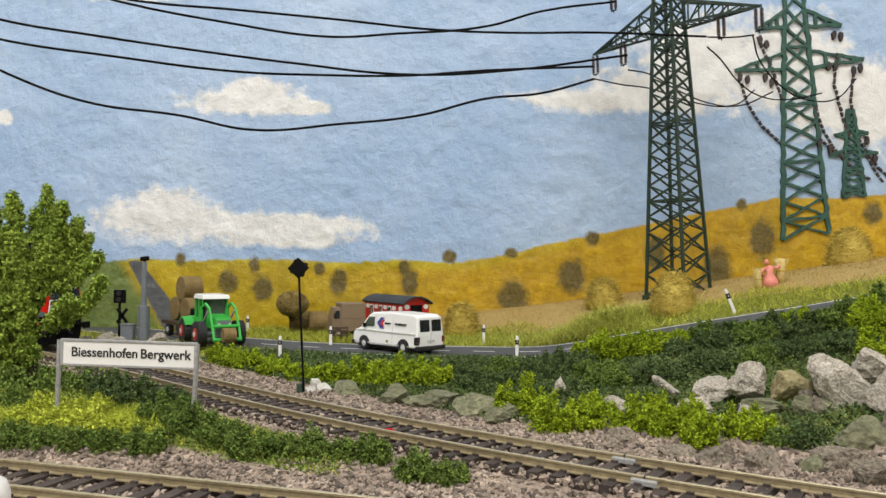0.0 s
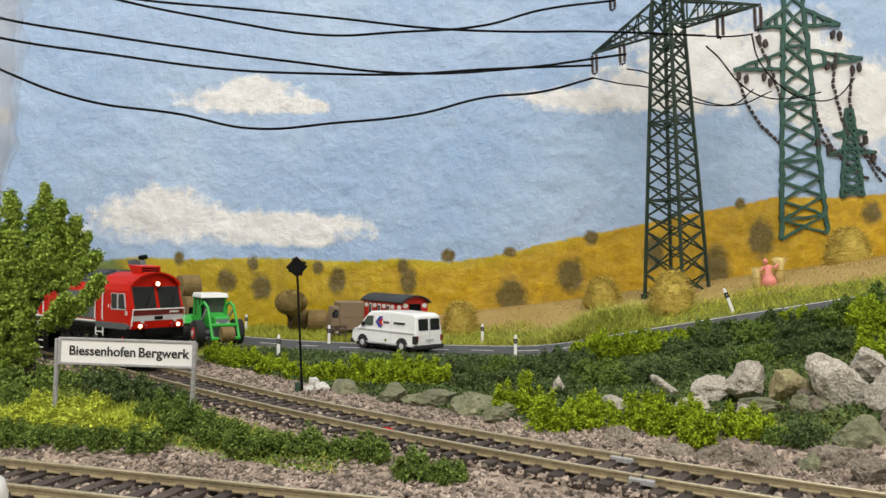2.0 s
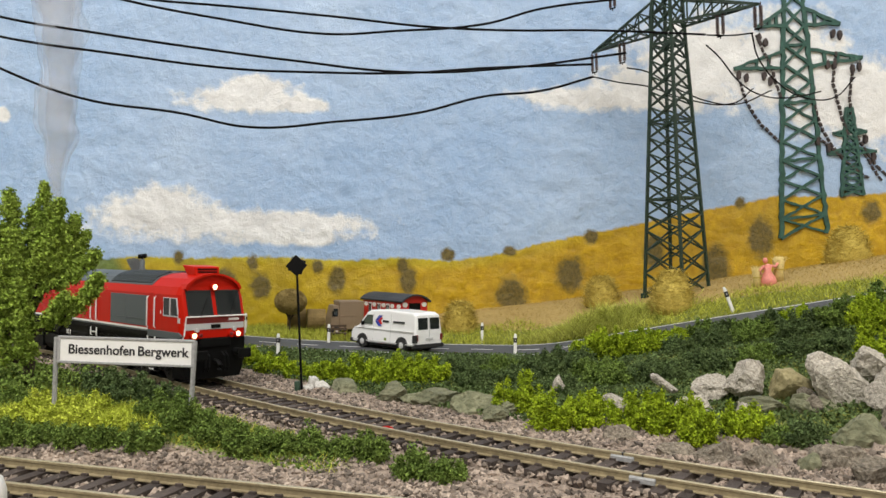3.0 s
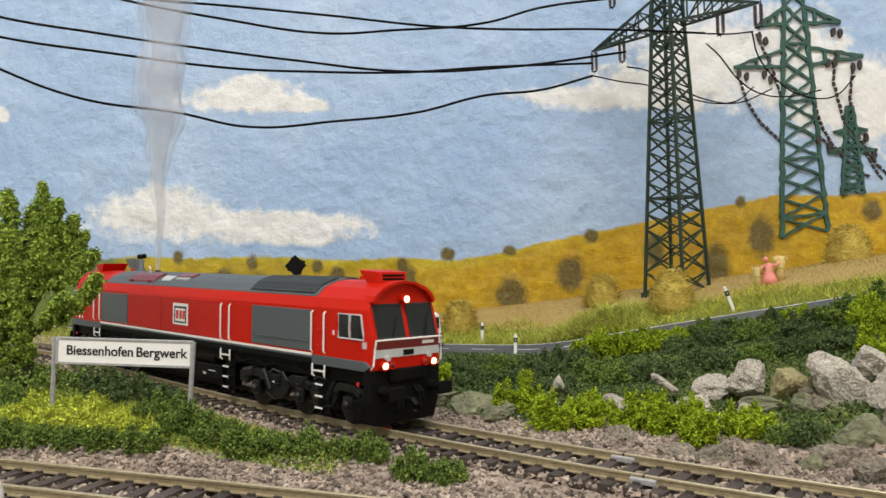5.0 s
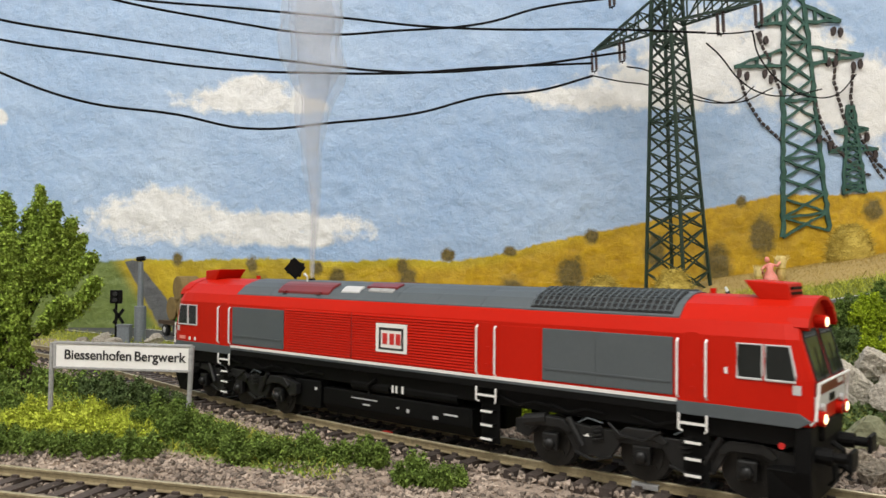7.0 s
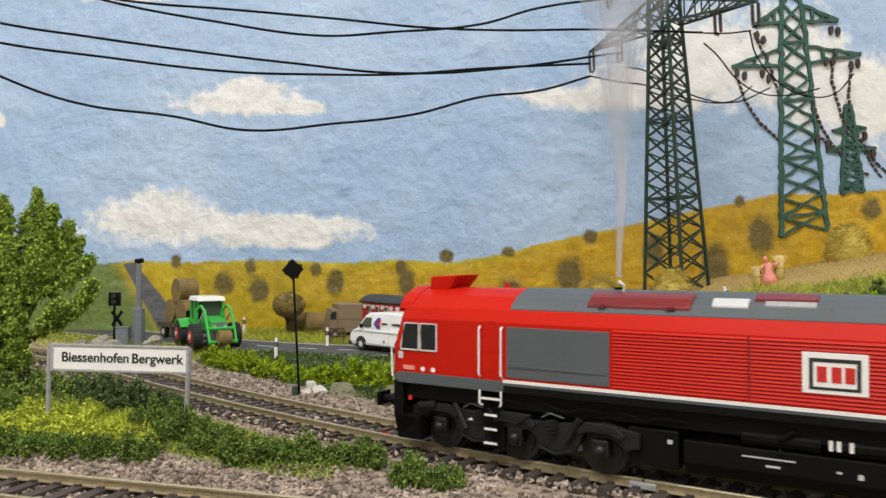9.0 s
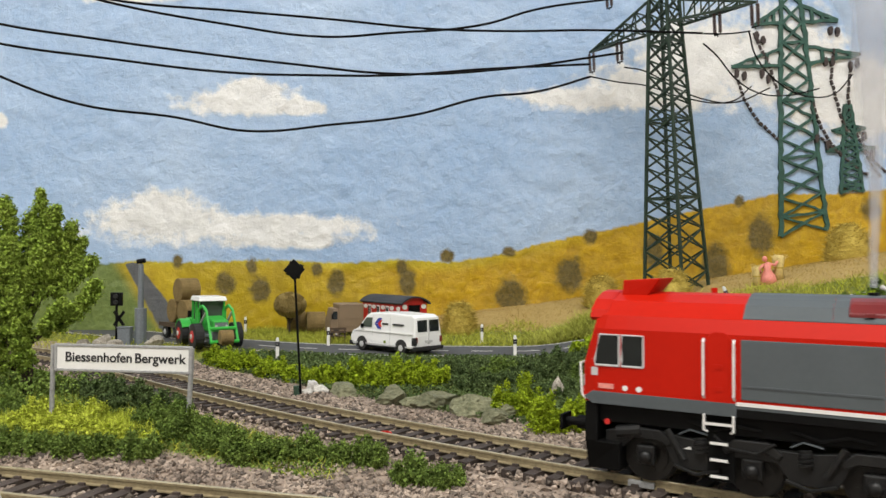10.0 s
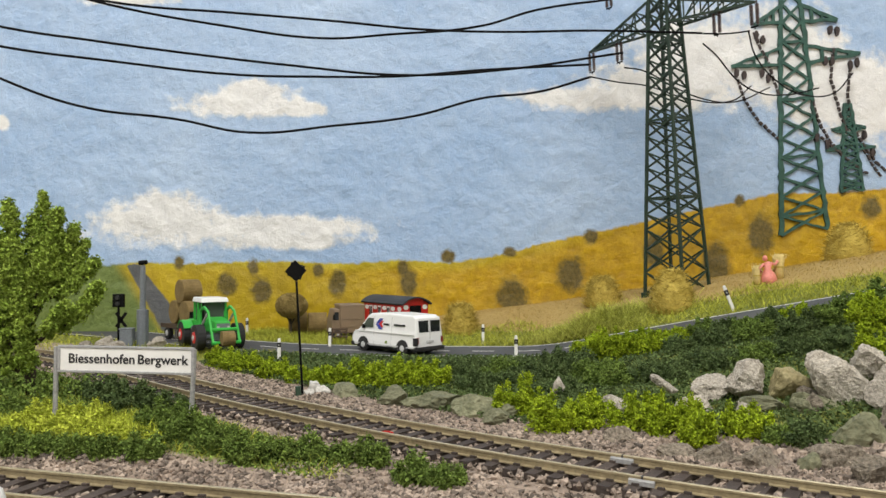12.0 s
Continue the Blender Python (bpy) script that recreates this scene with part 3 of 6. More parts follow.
def sleepers(track, along, us):
    s = Shape()
    s.add([(x * (1 - 0.08 * (z > -5)), y, z) for z in (-6, -2.25) for x in (-1.75, 1.75) for y in (-15, 15)], [(0, 1, 3, 2), (4, 6, 7, 5), (0, 4, 5, 1), (2, 3, 7, 6), (0, 2, 6, 4), (1, 5, 7, 3)])
    for y in (-8.87, 8.87):
        for d in (-1.9, 1.1):
            s.box(-0.9, 0.9, y + d, y + d + 0.8, -2.25, -1.6)
    me = mesh_of("sleeper", s, SLEEPER)
    rng = np.random.default_rng(5)
    for u in us:
        p, h = along(u + rng.uniform(-0.3, 0.3))
        part("sleeper", me, SLEEPER, track, at=mm(p[0], p[1], 0, 0, 0, math.degrees(h) + rng.uniform(-1.5, 1.5)))


def build_ballast():
    rng = np.random.default_rng(11)
    for along, u0, u1, lo, hi, count in ((on_track, -330, 260, -28, 42, 27000), (on_front, -110, 240, -26, 33, 13000)):
        pts = []
        us, ws = rng.uniform(u0, u1, count), rng.uniform(lo, hi, count)
        for u, w in zip(us, ws):
            if abs(abs(w) - 8.87) < 1.9:
                continue
            p, _ = along(u, w)
            z = max(gz(*p), -4.6) if abs(w) > 16 else -3.4
            pts.append((p[0], p[1], z + rng.uniform(-0.4, 0.5)))
        s = crumbs(Shape(), rng, np.array(pts), 0.95, 0.85)
        tagged(part("ballast", s, BALLAST), "loose pinkish grey ballast stones round the track", "ballast", kind="stuff")
    # loose gravel on the shoulder between the two tracks
    x, y = rng.uniform(-150, 150, 30000), rng.uniform(120, 330, 30000)
    keep = (from_track(x, y) < -26) & (from_front(x, y) > 24) & ((x > -45) | (from_front(x, y) < 34))
    x, y = x[keep], y[keep]
    s = crumbs(Shape(), rng, np.stack([x, y, ground_z(x, y) + 0.3], 1), 0.85, 0.85)
    tagged(part("gravel", s, BALLAST), "loose pinkish grey gravel between the tracks", "gravel", kind="stuff")


build_ground()
build_backdrop()
build_room()
build_lamps()
build_road()
MAIN_TRACK = build_track("railway_track", on_track, np.arange(-560, 400, 8.0), "single model railway track with rust-brown rails and dark sleepers, curving")
FRONT_TRACK = build_track("railway_track", on_front, np.arange(-300, 420, 30.0), "straight model railway track with dull rust-brown rails")
build_ballast()


# ---- the locomotive: x ahead, y to its left, z up from the rail head ----
SECTION = ((15.1, 18.4), (15.1, 36.4), (13.6, 39.6), (9.5, 43.0), (4.5, 44.7), (0, 45.1))


def ring(x, half, shrink=1.0):
    pts = [(y * shrink, z) for y, z in half]
    pts += [(-y, z) for y, z in reversed(pts[:-1])]
    return [(x(z) if callable(x) else x, y, z) for y, z in pts]


def both(name, make, material, parent, label="", soft=0.0):
    for side in (-1, 1):
        part(name, make(side), material, parent, label, soft)


def build_cab(loco, e):
    """One driver's cab; e = 1 at the front end, -1 at the rear."""
    face = lambda z: 115.2 if z < 28 else 115.2 - (z - 28) * 0.3 if z < 38 else 112.2
    half = ((15.1, 18.4), (15.1, 28.0), (15.1, 36.4), (13.6, 39.6), (9.5, 43.0), (4.5, 44.7), (0, 45.1))
    rings = [ring(86.0, half), ring(104.0, half), ring(lambda z: face(z) - 3.0, half, 0.985), ring(face, half, 0.92)]
    s = Shape()
    k = len(rings[0])
    s.loft([[(e * x, y, z) for x, y, z in r] for r in rings], caps=False)
    last = 3 * k
    n = (k + 1) // 2
    for i in range(n - 1):
        a, b, c, d = last + i, last + i + 1, last + k - 2 - i, last + k - 1 - i
        s.f.append((a, b, c, d) if b != c else (a, b, d))
    cab = part("cab", s, RED, loco, "red painted driver's cab", 0.5)
    # arched visor above the windscreens
    arc = [(13.2, 39.0), (12.2, 40.9), (9.0, 43.3), (4.4, 44.9), (0, 45.35), (-4.4, 44.9), (-9.0, 43.3), (-12.2, 40.9), (-13.2, 39.0)]
    inner = [(y * 0.92, z - 0.8) for y, z in arc]
    outline = arc + inner[::-1]
    s = Shape()
    v = []
    for x in (109.5, 113.9):
        v.append([(e * x, y, z) for y, z in outline])
    n = len(arc)
    s.add(v[0] + v[1], [])
    m = len(outline)
    for i in range(m):
        j = (i + 1) % m
        s.f.append((i, j, m + j, m + i))
    for i in range(n - 1):
        s.f.append((i, i + 1, m - 2 - i, m - 1 - i))
        s.f.append((m + i, m + i + 1, m + m - 2 - i, m + m - 1 - i))
    part("visor", s, RED, cab)
    # the recess round the windscreens
    slope = math.degrees(math.atan(0.3))
    def slant(y0, y1, z0, z1, out, t=0.5):
        v = []
        for x in (out, out - t):
            for y, z in ((y0, z0), (y1, z0), (y1, z1), (y0, z1)):
                v.append((e * (115.2 - (z - 28) * 0.3 + x), y, z))
        return Shape().add(v, [(0, 1, 2, 3), (7, 6, 5, 4), (0, 4, 5, 1), (1, 5, 6, 2), (2, 6, 7, 3), (3, 7, 4, 0)])
    for y0, y1 in ((-12.0, -1.3), (1.3, 12.0)):
        w = part("windscreen", slant(y0, y1, 28.3, 38.0, 0.25), DARK_GLASS, cab, "dark windscreen")
        s = Shape()
        for a, b, c, d in ((y0 - 0.35, y1 + 0.35, 27.9, 28.4), (y0 - 0.35, y1 + 0.35, 37.8, 38.3), (y0 - 0.35, y0, 28.4, 37.8), (y1, y1 + 0.35, 28.4, 37.8)):
            q = slant(a, b, c, d, 0.4)
            s.add(q.v, q.f)
        part("seal", s, RUBBER, w)
        part("wiper", Shape().tube([(e * 115.7, (y0 + y1) / 2, 28.0), (e * 114.2, (y0 + y1) / 2 + 3, 34.5)], 0.15, 6), BLACK, w)
    # lower front: dark red band, light stripe, frame rail
    part("front_band", Shape().box(*sorted((e * 115.0, e * 115.5)), -13.2, 13.2, 24.8, 27.4), DEEP_RED, cab, "dark red band below the windscreens")
    part("front_stripe", Shape().box(*sorted((e * 115.0, e * 115.55)), -13.4, 13.4, 22.2, 24.7), SILVER, cab, "light grey stripe")
    part("number_bars", Shape().box(*sorted((e * 115.5, e * 115.62)), 6, 11, 25.6, 26.6), WHITE, cab)
    part("maker_plate", Shape().box(*sorted((e * 115.5, e * 115.75)), -2.2, 2.2, 22.6, 24.2), BLACK, cab)
    part("front_handrail", Shape().tube([(e * 114.6, -14.2, 19.0), (e * 115.6, -14.2, 20.0), (e * 116.2, -13.8, 27.6), (e * 116.2, 13.8, 27.6), (e * 115.6, 14.2, 20.0), (e * 114.6, 14.2, 19.0)], 0.32, 6), WHITE, cab, "white handrail round the nose")
    part("nose_skirt", Shape().box(*sorted((e * 113.0, e * 115.8)), -7.5, 7.5, 14.5, 18.6), BLACK, cab, "black draw-gear housing", 0.6)
    # lamps
    for y in (-10.2, 10.2):
        h = part("headlamp", Shape().tube([(e * 114.5, y, 19.9), (e * 116.6, y, 19.9)], 1.6, 14), RED, cab)
        part("lens", Shape().ball((e * 116.5, y, 19.9), 0.5, 1.15, 1.15, 12, 6), LAMP_WARM if e > 0 else SILVER, h, "lit warm white lens" if e > 0 else "clear lens", smooth=True)
        k = y * 0.7
        h = part("marker_lamp", Shape().tube([(e * 114.5, k, 19.9), (e * 116.3, k, 19.9)], 1.35, 14), RED, cab)
        part("lens", Shape().ball((e * 116.2, k, 19.9), 0.4, 0.95, 0.95, 12, 6), DEEP_RED, h, "red lens", smooth=True)
        part("lamp_cap", Shape().tube([(e * 114.6, y * 0.85, 22.0), (e * 116.2, y * 0.85, 22.0)], 0.9, 10), SILVER, cab)
    t = part("top_lamp", Shape().tube([(e * 111.8, 0, 39.6), (e * 114.6, 0, 39.6)], 1.5, 14), RED, cab)
    part("lens", Shape().ball((e * 114.5, 0, 39.6), 0.5, 1.2, 1.2, 12, 6), LAMP_WARM if e > 0 else SILVER, t, "lit warm white lens" if e > 0 else "clear lens", smooth=True)
    # roof ventilator
    vent = part("roof_ventilator", Shape().loft([[(e * x, y, z) for x, y, z in r] for r in (
        [(102.0, -5.5, 44.0), (102.0, 5.5, 44.0), (108.5, 5.5, 44.0), (108.5, -5.5, 44.0)],
        [(98.5, -6.3, 48.6), (98.5, 6.3, 48.6), (108.0, 5.8, 48.0), (108.0, -5.8, 48.0)])]), RED, cab, "red box-shaped roof ventilator", 0.3)
    # ventilator slots are black bars, their shade put in as colour
    for z in (45.4, 46.6):
        part("slot_shade", Shape().box(*sorted((e * 108.0, e * 108.45)), -4.5, 4.5, z, z + 0.6), BLACK, vent)
    for side in (-1, 1):
        y = side * 15.12
        for x0, x1, slope_in in ((100.0, 105.2, 0.0), (105.9, 111.9, 1.2)):
            w = part("side_window", Shape().prism([(e * x0, 27.6), (e * x1, 27.6), (e * (x1 + 0.0), 29.0), (e * (x1 - slope_in), 35.0), (e * x0, 35.0)], 1, y - 0.08, y + 0.1 * side + 0.08), DARK_GLASS, cab, "cab side window")
            part("frame", Shape().tube([(e * p[0], y, p[1]) for p in ((x0, 27.6), (x1, 27.6), (x1, 29.0), (x1 - slope_in, 35.0), (x0, 35.0), (x0, 27.6))], 0.3, 6), SILVER, w, "light grey window frame")
        # handrails and door of the cab
        door = 90.0 if e > 0 else 82.75
        for x in (door - 3.3, door + 3.3):
            part("door_handrail", Shape().tube([(e * x, y, 22.0), (e * x, y + side * 0.7, 22.6), (e * x, y + side * 0.7, 34.6), (e * x, y, 35.2)], 0.3, 6), WHITE, cab, "white handrail")
        part("cab_door", Shape().prism([(e * (door + q), zz) for q, zz in ((-2.4, 20.9), (2.4, 20.9), (2.4, 35.6), (1.2, 36.9), (-1.2, 36.9), (-2.4, 35.6))], 1, y - 0.1, y + 0.12), RED, cab, "red cab door", 0.1)
        part("door_catch", Shape().box(*sorted((e * (door - 0.8), e * (door + 0.8))), *sorted((y, y + side * 0.3)), 28.6, 29.6), RED, cab)
        part("door_catch", Shape().box(*sorted((e * (door - 0.8), e * (door + 0.8))), *sorted((y, y + side * 0.3)), 23.6, 24.6), RED, cab)
        part("lamp_bracket", Shape().box(*sorted((e * 111.3, e * 112.9)), *sorted((side * 14.4, side * 15.0)), 25.0, 27.0), SILVER, cab)
        if e < 0:
            part("number_bars", Shape().box(-111, -107.2, *sorted((y, y + side * 0.12)), 22.0, 23.2), PINK, cab)
            for x in (-104.4, -101.0):
                part("pictogram", Shape().tube([(x, y, 22.4), (x, y + side * 0.12, 22.4)], 0.7, 10), WHITE, cab)
        else:
            part("number_bars", Shape().box(97.2, 97.9, *sorted((y, y + side * 0.12)), 28.2, 29.6), WHITE, cab)
    part("warning_beacon", Shape().tube([(e * 88, 4, 44.0), (e * 88, 4, 46.2)], 0.8, 10), RED, cab)


def build_bogie(loco, e):
    b = part("bogie", Shape().box(-30, 30, -5.5, 5.5, 6.0, 10.5), BLACK, loco, "black three-axle bogie", 0.5, at=mm(e * 76, 0, 0))
    for side in (-1, 1):
        y = side * 12.0
        frame_line = [(-34, 11.5), (-34, 8.0), (-30.5, 7.0), (-27, 10.4), (-20, 10.4), (-17, 4.6), (-8, 4.6), (-5, 8.8), (5, 8.8), (8, 4.6), (17, 4.6), (20, 10.4), (27, 10.4), (30.5, 7.0), (34, 8.0), (34, 11.5), (25, 13.2), (12, 11.6), (-12, 11.6), (-25, 13.2)]
        part("side_frame", Shape().prism(frame_line, 1, y - 1.0, y + 1.0), BOGIE, b, soft=0.25)
        for x in (-24, 0, 24):
            part("axle_box", Shape().box(x - 2.2, x + 2.2, *sorted((side * 11.5, side * 13.4)), 4.4, 9.0), BOGIE, b, soft=0.5)
            part("axle_cap", Shape().ball((x, side * 13.6, 6.3), 1.6, 1.3, 1.6, 12, 8), BOGIE, b, smooth=True)
            part("frame_cover", Shape().prism([(x - 6.5, 10.6), (x - 3.6, 13.0), (x + 3.6, 13.0), (x + 6.5, 10.6), (x + 5.6, 9.4), (x + 3.0, 10.6), (x - 3.0, 10.6), (x - 5.6, 9.4)], 1, *sorted((side * 12.6, side * 13.7))), BOGIE, b, soft=0.25)
        for x in (-11, 11):
            spring = [(x + 1.3 * math.cos(a), side * 13.2 + 1.3 * math.sin(a), 8.5 + a * 0.16) for a in np.arange(0, 8 * math.pi, 0.6)]
            part("coil_spring", Shape().tube(spring, 0.3, 5), BOGIE, b)
            part("damper", Shape().tube([(x * 1.35, side * 13.6, 7.0), (x * 1.7, side * 13.6, 13.5)], 0.8, 8), BOGIE, b)
        for x in (-12, 12):
            part("brake_lever", Shape().tube([(x - 5, side * 13.6, 5.4), (x, side * 13.9, 4.0), (x + 5, side * 13.6, 5.4)], 0.4, 6), BOGIE, b)
            part("lifting_eye", Shape().tube([(x - 4, side * 13.3, 12.6), (x - 1.5, side * 13.6, 14.0), (x + 2.5, side * 13.6, 13.2)], 0.22, 6), GREY, b)
        part("brake_cylinder", Shape().tube([(-31, side * 12.8, 11.4), (-25, side * 12.8, 12.4)], 1.6, 10), BOGIE, b)
        part("brake_hose", Shape().tube([(-8, side * 13.8, 13.5), (-5, side * 14.2, 11.0), (1, side * 14.2, 10.4), (5, side * 13.8, 13.0)], 0.35, 6), BOGIE, b)
        part("sand_pipe", Shape().tube([(33, side * 9.5, 11), (33, side * 9.2, 5), (31, side * 8.9, 1.4)], 0.5, 6), BOGIE, b)
        part("warning_mark", Shape().prism([(-15, 9.3), (-13.2, 9.3), (-13.6, 10.1)], 1, side * 13.02 - 0.05, side * 13.02 + 0.05), WHITE, b)
    sets = []
    for x in (-24, 0, 24):
        s = Shape().tube([(0, -11, 0), (0, 11, 0)], 1.1, 10)
        for side in (-1, 1):
            s.tube([(0, side * 7.4, 0), (0, side * 8.1, 0)], 6.7, 28)
            s.tube([(0, side * 8.1, 0), (0, side * 10.2, 0)], 6.15, 28)
            s.tube([(0, side * 10.2, 0), (0, side * 10.5, 0)], 4.6, 20)
            for k in range(4):
                a = k * math.pi / 2
                s.tube([(3.4 * math.cos(a), side * 10.4, 3.4 * math.sin(a)), (3.4 * math.cos(a), side * 10.8, 3.4 * math.sin(a))], 0.6, 6)
        sets.append(part("wheelset", s, STEEL, b, "dark steel wheels on an axle", at=mm(x, 0, 6.1)))
    return b, sets


def roof_z(y):
    return float(np.interp(abs(y), [p[0] for p in SECTION[::-1]], [p[1] for p in SECTION[::-1]]))


def roof_panel(x0, x1, y0, y1, lift, steps=7, thick=0.5):
    ys = np.linspace(y0, y1, steps)
    out = [(y, roof_z(y) + lift) for y in ys] + [(y, roof_z(y) + lift - thick) for y in ys[::-1]]
    s = Shape()
    m = len(out)
    s.add([(x, y, z) for x in (x0, x1) for y, z in out], [(i, (i + 1) % m, m + (i + 1) % m, m + i) for i in range(m)])
    for i in range(steps - 1):
        s.f.append((i, i + 1, m - 2 - i, m - 1 - i))
        s.f.append((m + i, m + i + 1, 2 * m - 2 - i, 2 * m - 1 - i))
    return s


def build_loco():
    loco = thing("diesel_locomotive", mm(0, 0, 0), "red and grey six-axle diesel model locomotive with lit headlamps", "locomotive")
    half = SECTION
    part("body", Shape().loft([ring(-86.0, half), ring(86.0, half)]), RED, loco, "red painted engine-room body")
    # grey roof, in sheets
    xs = (-78.0, -60.0, -18.0, -2.0, 14.0, 30.0, 44.0)
    for i, (a, b) in enumerate(zip(xs, xs[1:])):
        part("roof_sheet", roof_panel(a + 0.04, b - 0.04, -13.4, 13.4, 0.25, 9), GREY, loco, "grey roof sheet")
    part("roof_sheet", roof_panel(44.1, 86.4, -13.5, 13.5, 0.35, 9), GREY, loco, "grey radiator roof sheet")
    both("radiator_grille", lambda k: roof_panel(46.0, 84.6, *sorted((k * 13.0, k * 3.0)), 0.6, 7), GRILLE, loco, "black radiator grille")
    for side in (-1, 1):
        for x in np.arange(46.6, 84.6, 1.7):
            part("grille_bar", Shape().tube([(x, side * y, roof_z(y) + 0.85) for y in (13.0, 11.3, 9.5, 7.0, 4.5, 3.0)], 0.24, 4), GREY, loco)
        for y in (12.6, 11.2, 9.8, 8.3, 6.7, 5.1, 3.6):
            part("grille_bar", Shape().tube([(46.0, side * y, roof_z(y) + 0.8), (84.6, side * y, roof_z(y) + 0.8)], 0.24, 4), GREY, loco)
        part("exhaust_hatch", roof_panel(-57.0, -31.5, *sorted((side * 12.2, side * 6.5)), 1.0, 6, 1.0), MAROON, loco, "glossy dark red roof hatch", 0.3)
        part("roof_hatch", roof_panel(-27.0, -19.0, *sorted((side * 11.0, side * 8.2)), 0.7, 4, 0.8), SILVER, loco, "light grey roof hatch", 0.15)
        part("roof_hatch", roof_panel(-18.0, -5.0, *sorted((side * 8.4, side * 5.0)), 0.8, 4, 0.8), MAROON, loco, "dark red roof hatch", 0.15)
        part("roof_hatch", roof_panel(-15.5, -5.0, *sorted((side * 10.4, side * 9.2)), 0.7, 4, 0.8), SIGN_GREY, loco, "grey roof hatch", 0.15)
        for x in (-53, -36):
            part("hinge", Shape().box(x - 1.0, x + 1.0, *sorted((side * 12.2, side * 13.0)), 41.2, 41.9), MAROON, loco)
    part("exhaust_stack", Shape().tube([(-53, 0, 44.5), (-53, 0, 45.9)], 1.2, 12), BLACK, loco)
    part("horn", Shape().tube([(-50.0, -5, 44.6), (-50.0, -5, 46.6), (-51.4, -5, 47.4)], [0.3, 0.3, 0.6], 8), SILVER, loco)
    for side in (-1, 1):
        y = side * 15.1
        rim = lambda d0, d1: sorted((y + side * d0, y + side * d1))
        for x0, x1 in ((-78.0, -50.0), (51.0, 85.6)):
            p = part("side_panel", Shape().box(x0, x1, *rim(-0.1, 0.35), 22.2, 35.4), GREY, loco, "flat grey side panel", 0.15)
            if x0 > 0:
                part("panel_joint", Shape().box(x0 + 14.9, x0 + 15.15, *rim(0.35, 0.45), 22.0, 34.8), GREY, p)
            part("panel_rib", Shape().box(x0 + 0.6, x1 - 0.6, *rim(0.35, 0.55), 25.0, 25.4), GREY, p)
        for i in range(17):
            z = 22.1 + i * 0.83
            for x0, x1 in ((-49.2, -18.3), (-17.7, 29.2)):
                part("louvre_slat", Shape().prism([(y, z), (y + side * 0.4, z + 0.12), (y + side * 0.12, z + 0.62), (y, z + 0.62)], 0, x0, x1), RED, loco)
        part("body_joint", Shape().box(-18.15, -17.85, *rim(-0.1, 0.12), 20.8, 36.3), DEEP_RED, loco)
        part("door_panel", Shape().box(31.4, 35.4, *rim(-0.1, 0.2), 21.4, 35.8), RED, loco, "red engine-room door", 0.1)
        part("service_door", Shape().box(38.5, 50.0, *rim(-0.1, 0.12), 21.4, 35.4), RED, loco, "red service door", 0.1)
        for x in (30.4, 36.4):
            part("door_handrail", Shape().tube([(x, y, 21.8), (x, y + side * 0.7, 22.4), (x, y + side * 0.7, 34.4), (x, y, 35.0)], 0.3, 6), WHITE, loco, "white handrail")
        for z in (24.0, 28.6):
            part("door_catch", Shape().box(32.6, 34.2, *rim(0.1, 0.35), z, z + 0.8), RED, loco)
        part("white_line", Shape().box(-79.0, 86.5, *rim(-0.1, 0.3), 20.8, 21.6), WHITE, loco, "white waist line along the sill")
        part("sill", Shape().box(-86.5, 86.5, *rim(-1.4, 0.1), 18.2, 20.1), BLACK, loco, "black sole bar", 0.1)
        part("sill_edge", Shape().box(-86.5, 86.5, *rim(-1.2, 0.14), 20.1, 20.8), GREY, loco, "thin grey edge of the sole bar")
        for e, k in ((-1, 79.0), (1, 86.5)):
            part("sill", Shape().prism([(e * k, 18.2), (e * 112.6, 18.2), (e * 114.8, 19.7), (e * 112.6, 21.2), (e * k, 21.2)], 1, *rim(-2.0, 0.15)), GREY, loco, "grey sole bar under the cab", 0.1)
        # the owner's plate, drawn in plain shapes
        plate = part("owner_plate", Shape().box(-7.2, 5.2, *rim(0.35, 0.5), 25.0, 33.6), WHITE, loco, "white plate with a black frame and red blocks")
        s = Shape()
        for a, b, c, d in ((-5.9, 3.9, 31.6, 32.4), (-5.9, -5.1, 26.4, 31.6), (3.1, 3.9, 26.4, 31.6), (-5.9, 3.9, 25.8, 26.4)):
            s.box(a, b, *rim(0.5, 0.58), c, d)
        part("frame", s, INK, plate)
        for a in (-4.4, -1.6, 0.9):
            part("block", Shape().box(a, a + 1.9, *rim(0.5, 0.58), 27.4, 30.7), RIM_RED, plate)
        # steps and grab rails below the sill
        for x in (33.4, -82.8, 90.2):
            ladder = part("steps", Shape().box(x - 3.0, x + 3.0, *sorted((side * 12.6, side * 13.0)), 3.0, 18.0), BLACK, loco, "black step ladder with white treads")
            for z in (4.2, 7.9, 11.6, 15.9):
                w = 3.0 if z > 15 else 1.9
                part("tread", Shape().box(x - w, x + w, *sorted((side * 13.0, side * 15.0)), z, z + 0.5), BLACK, ladder)
                part("tread_edge", Shape().box(x - w, x + w, *sorted((side * 15.0, side * 15.2)), z, z + 0.6), WHITE, ladder, "white painted edge")
            for dx in (-3.2, 3.2):
                part("grab_rail", Shape().tube([(x + dx, side * 14.6, 18.6), (x + dx, side * 15.4, 18.2), (x + dx, side * 15.4, 14.8), (x + dx * 0.8, side * 14.8, 14.4)], 0.3, 6), WHITE, ladder, "white grab rail")
        # tank, boxes and fittings under the body
        part("fuel_tank", Shape().prism([(side * 4, 3.0), (side * 10.5, 3.0), (side * 12.8, 6.0), (side * 12.8, 11.2), (side * 4, 11.2)], 0, -33, 27), BLACK, loco, "long black fuel tank", 0.3)
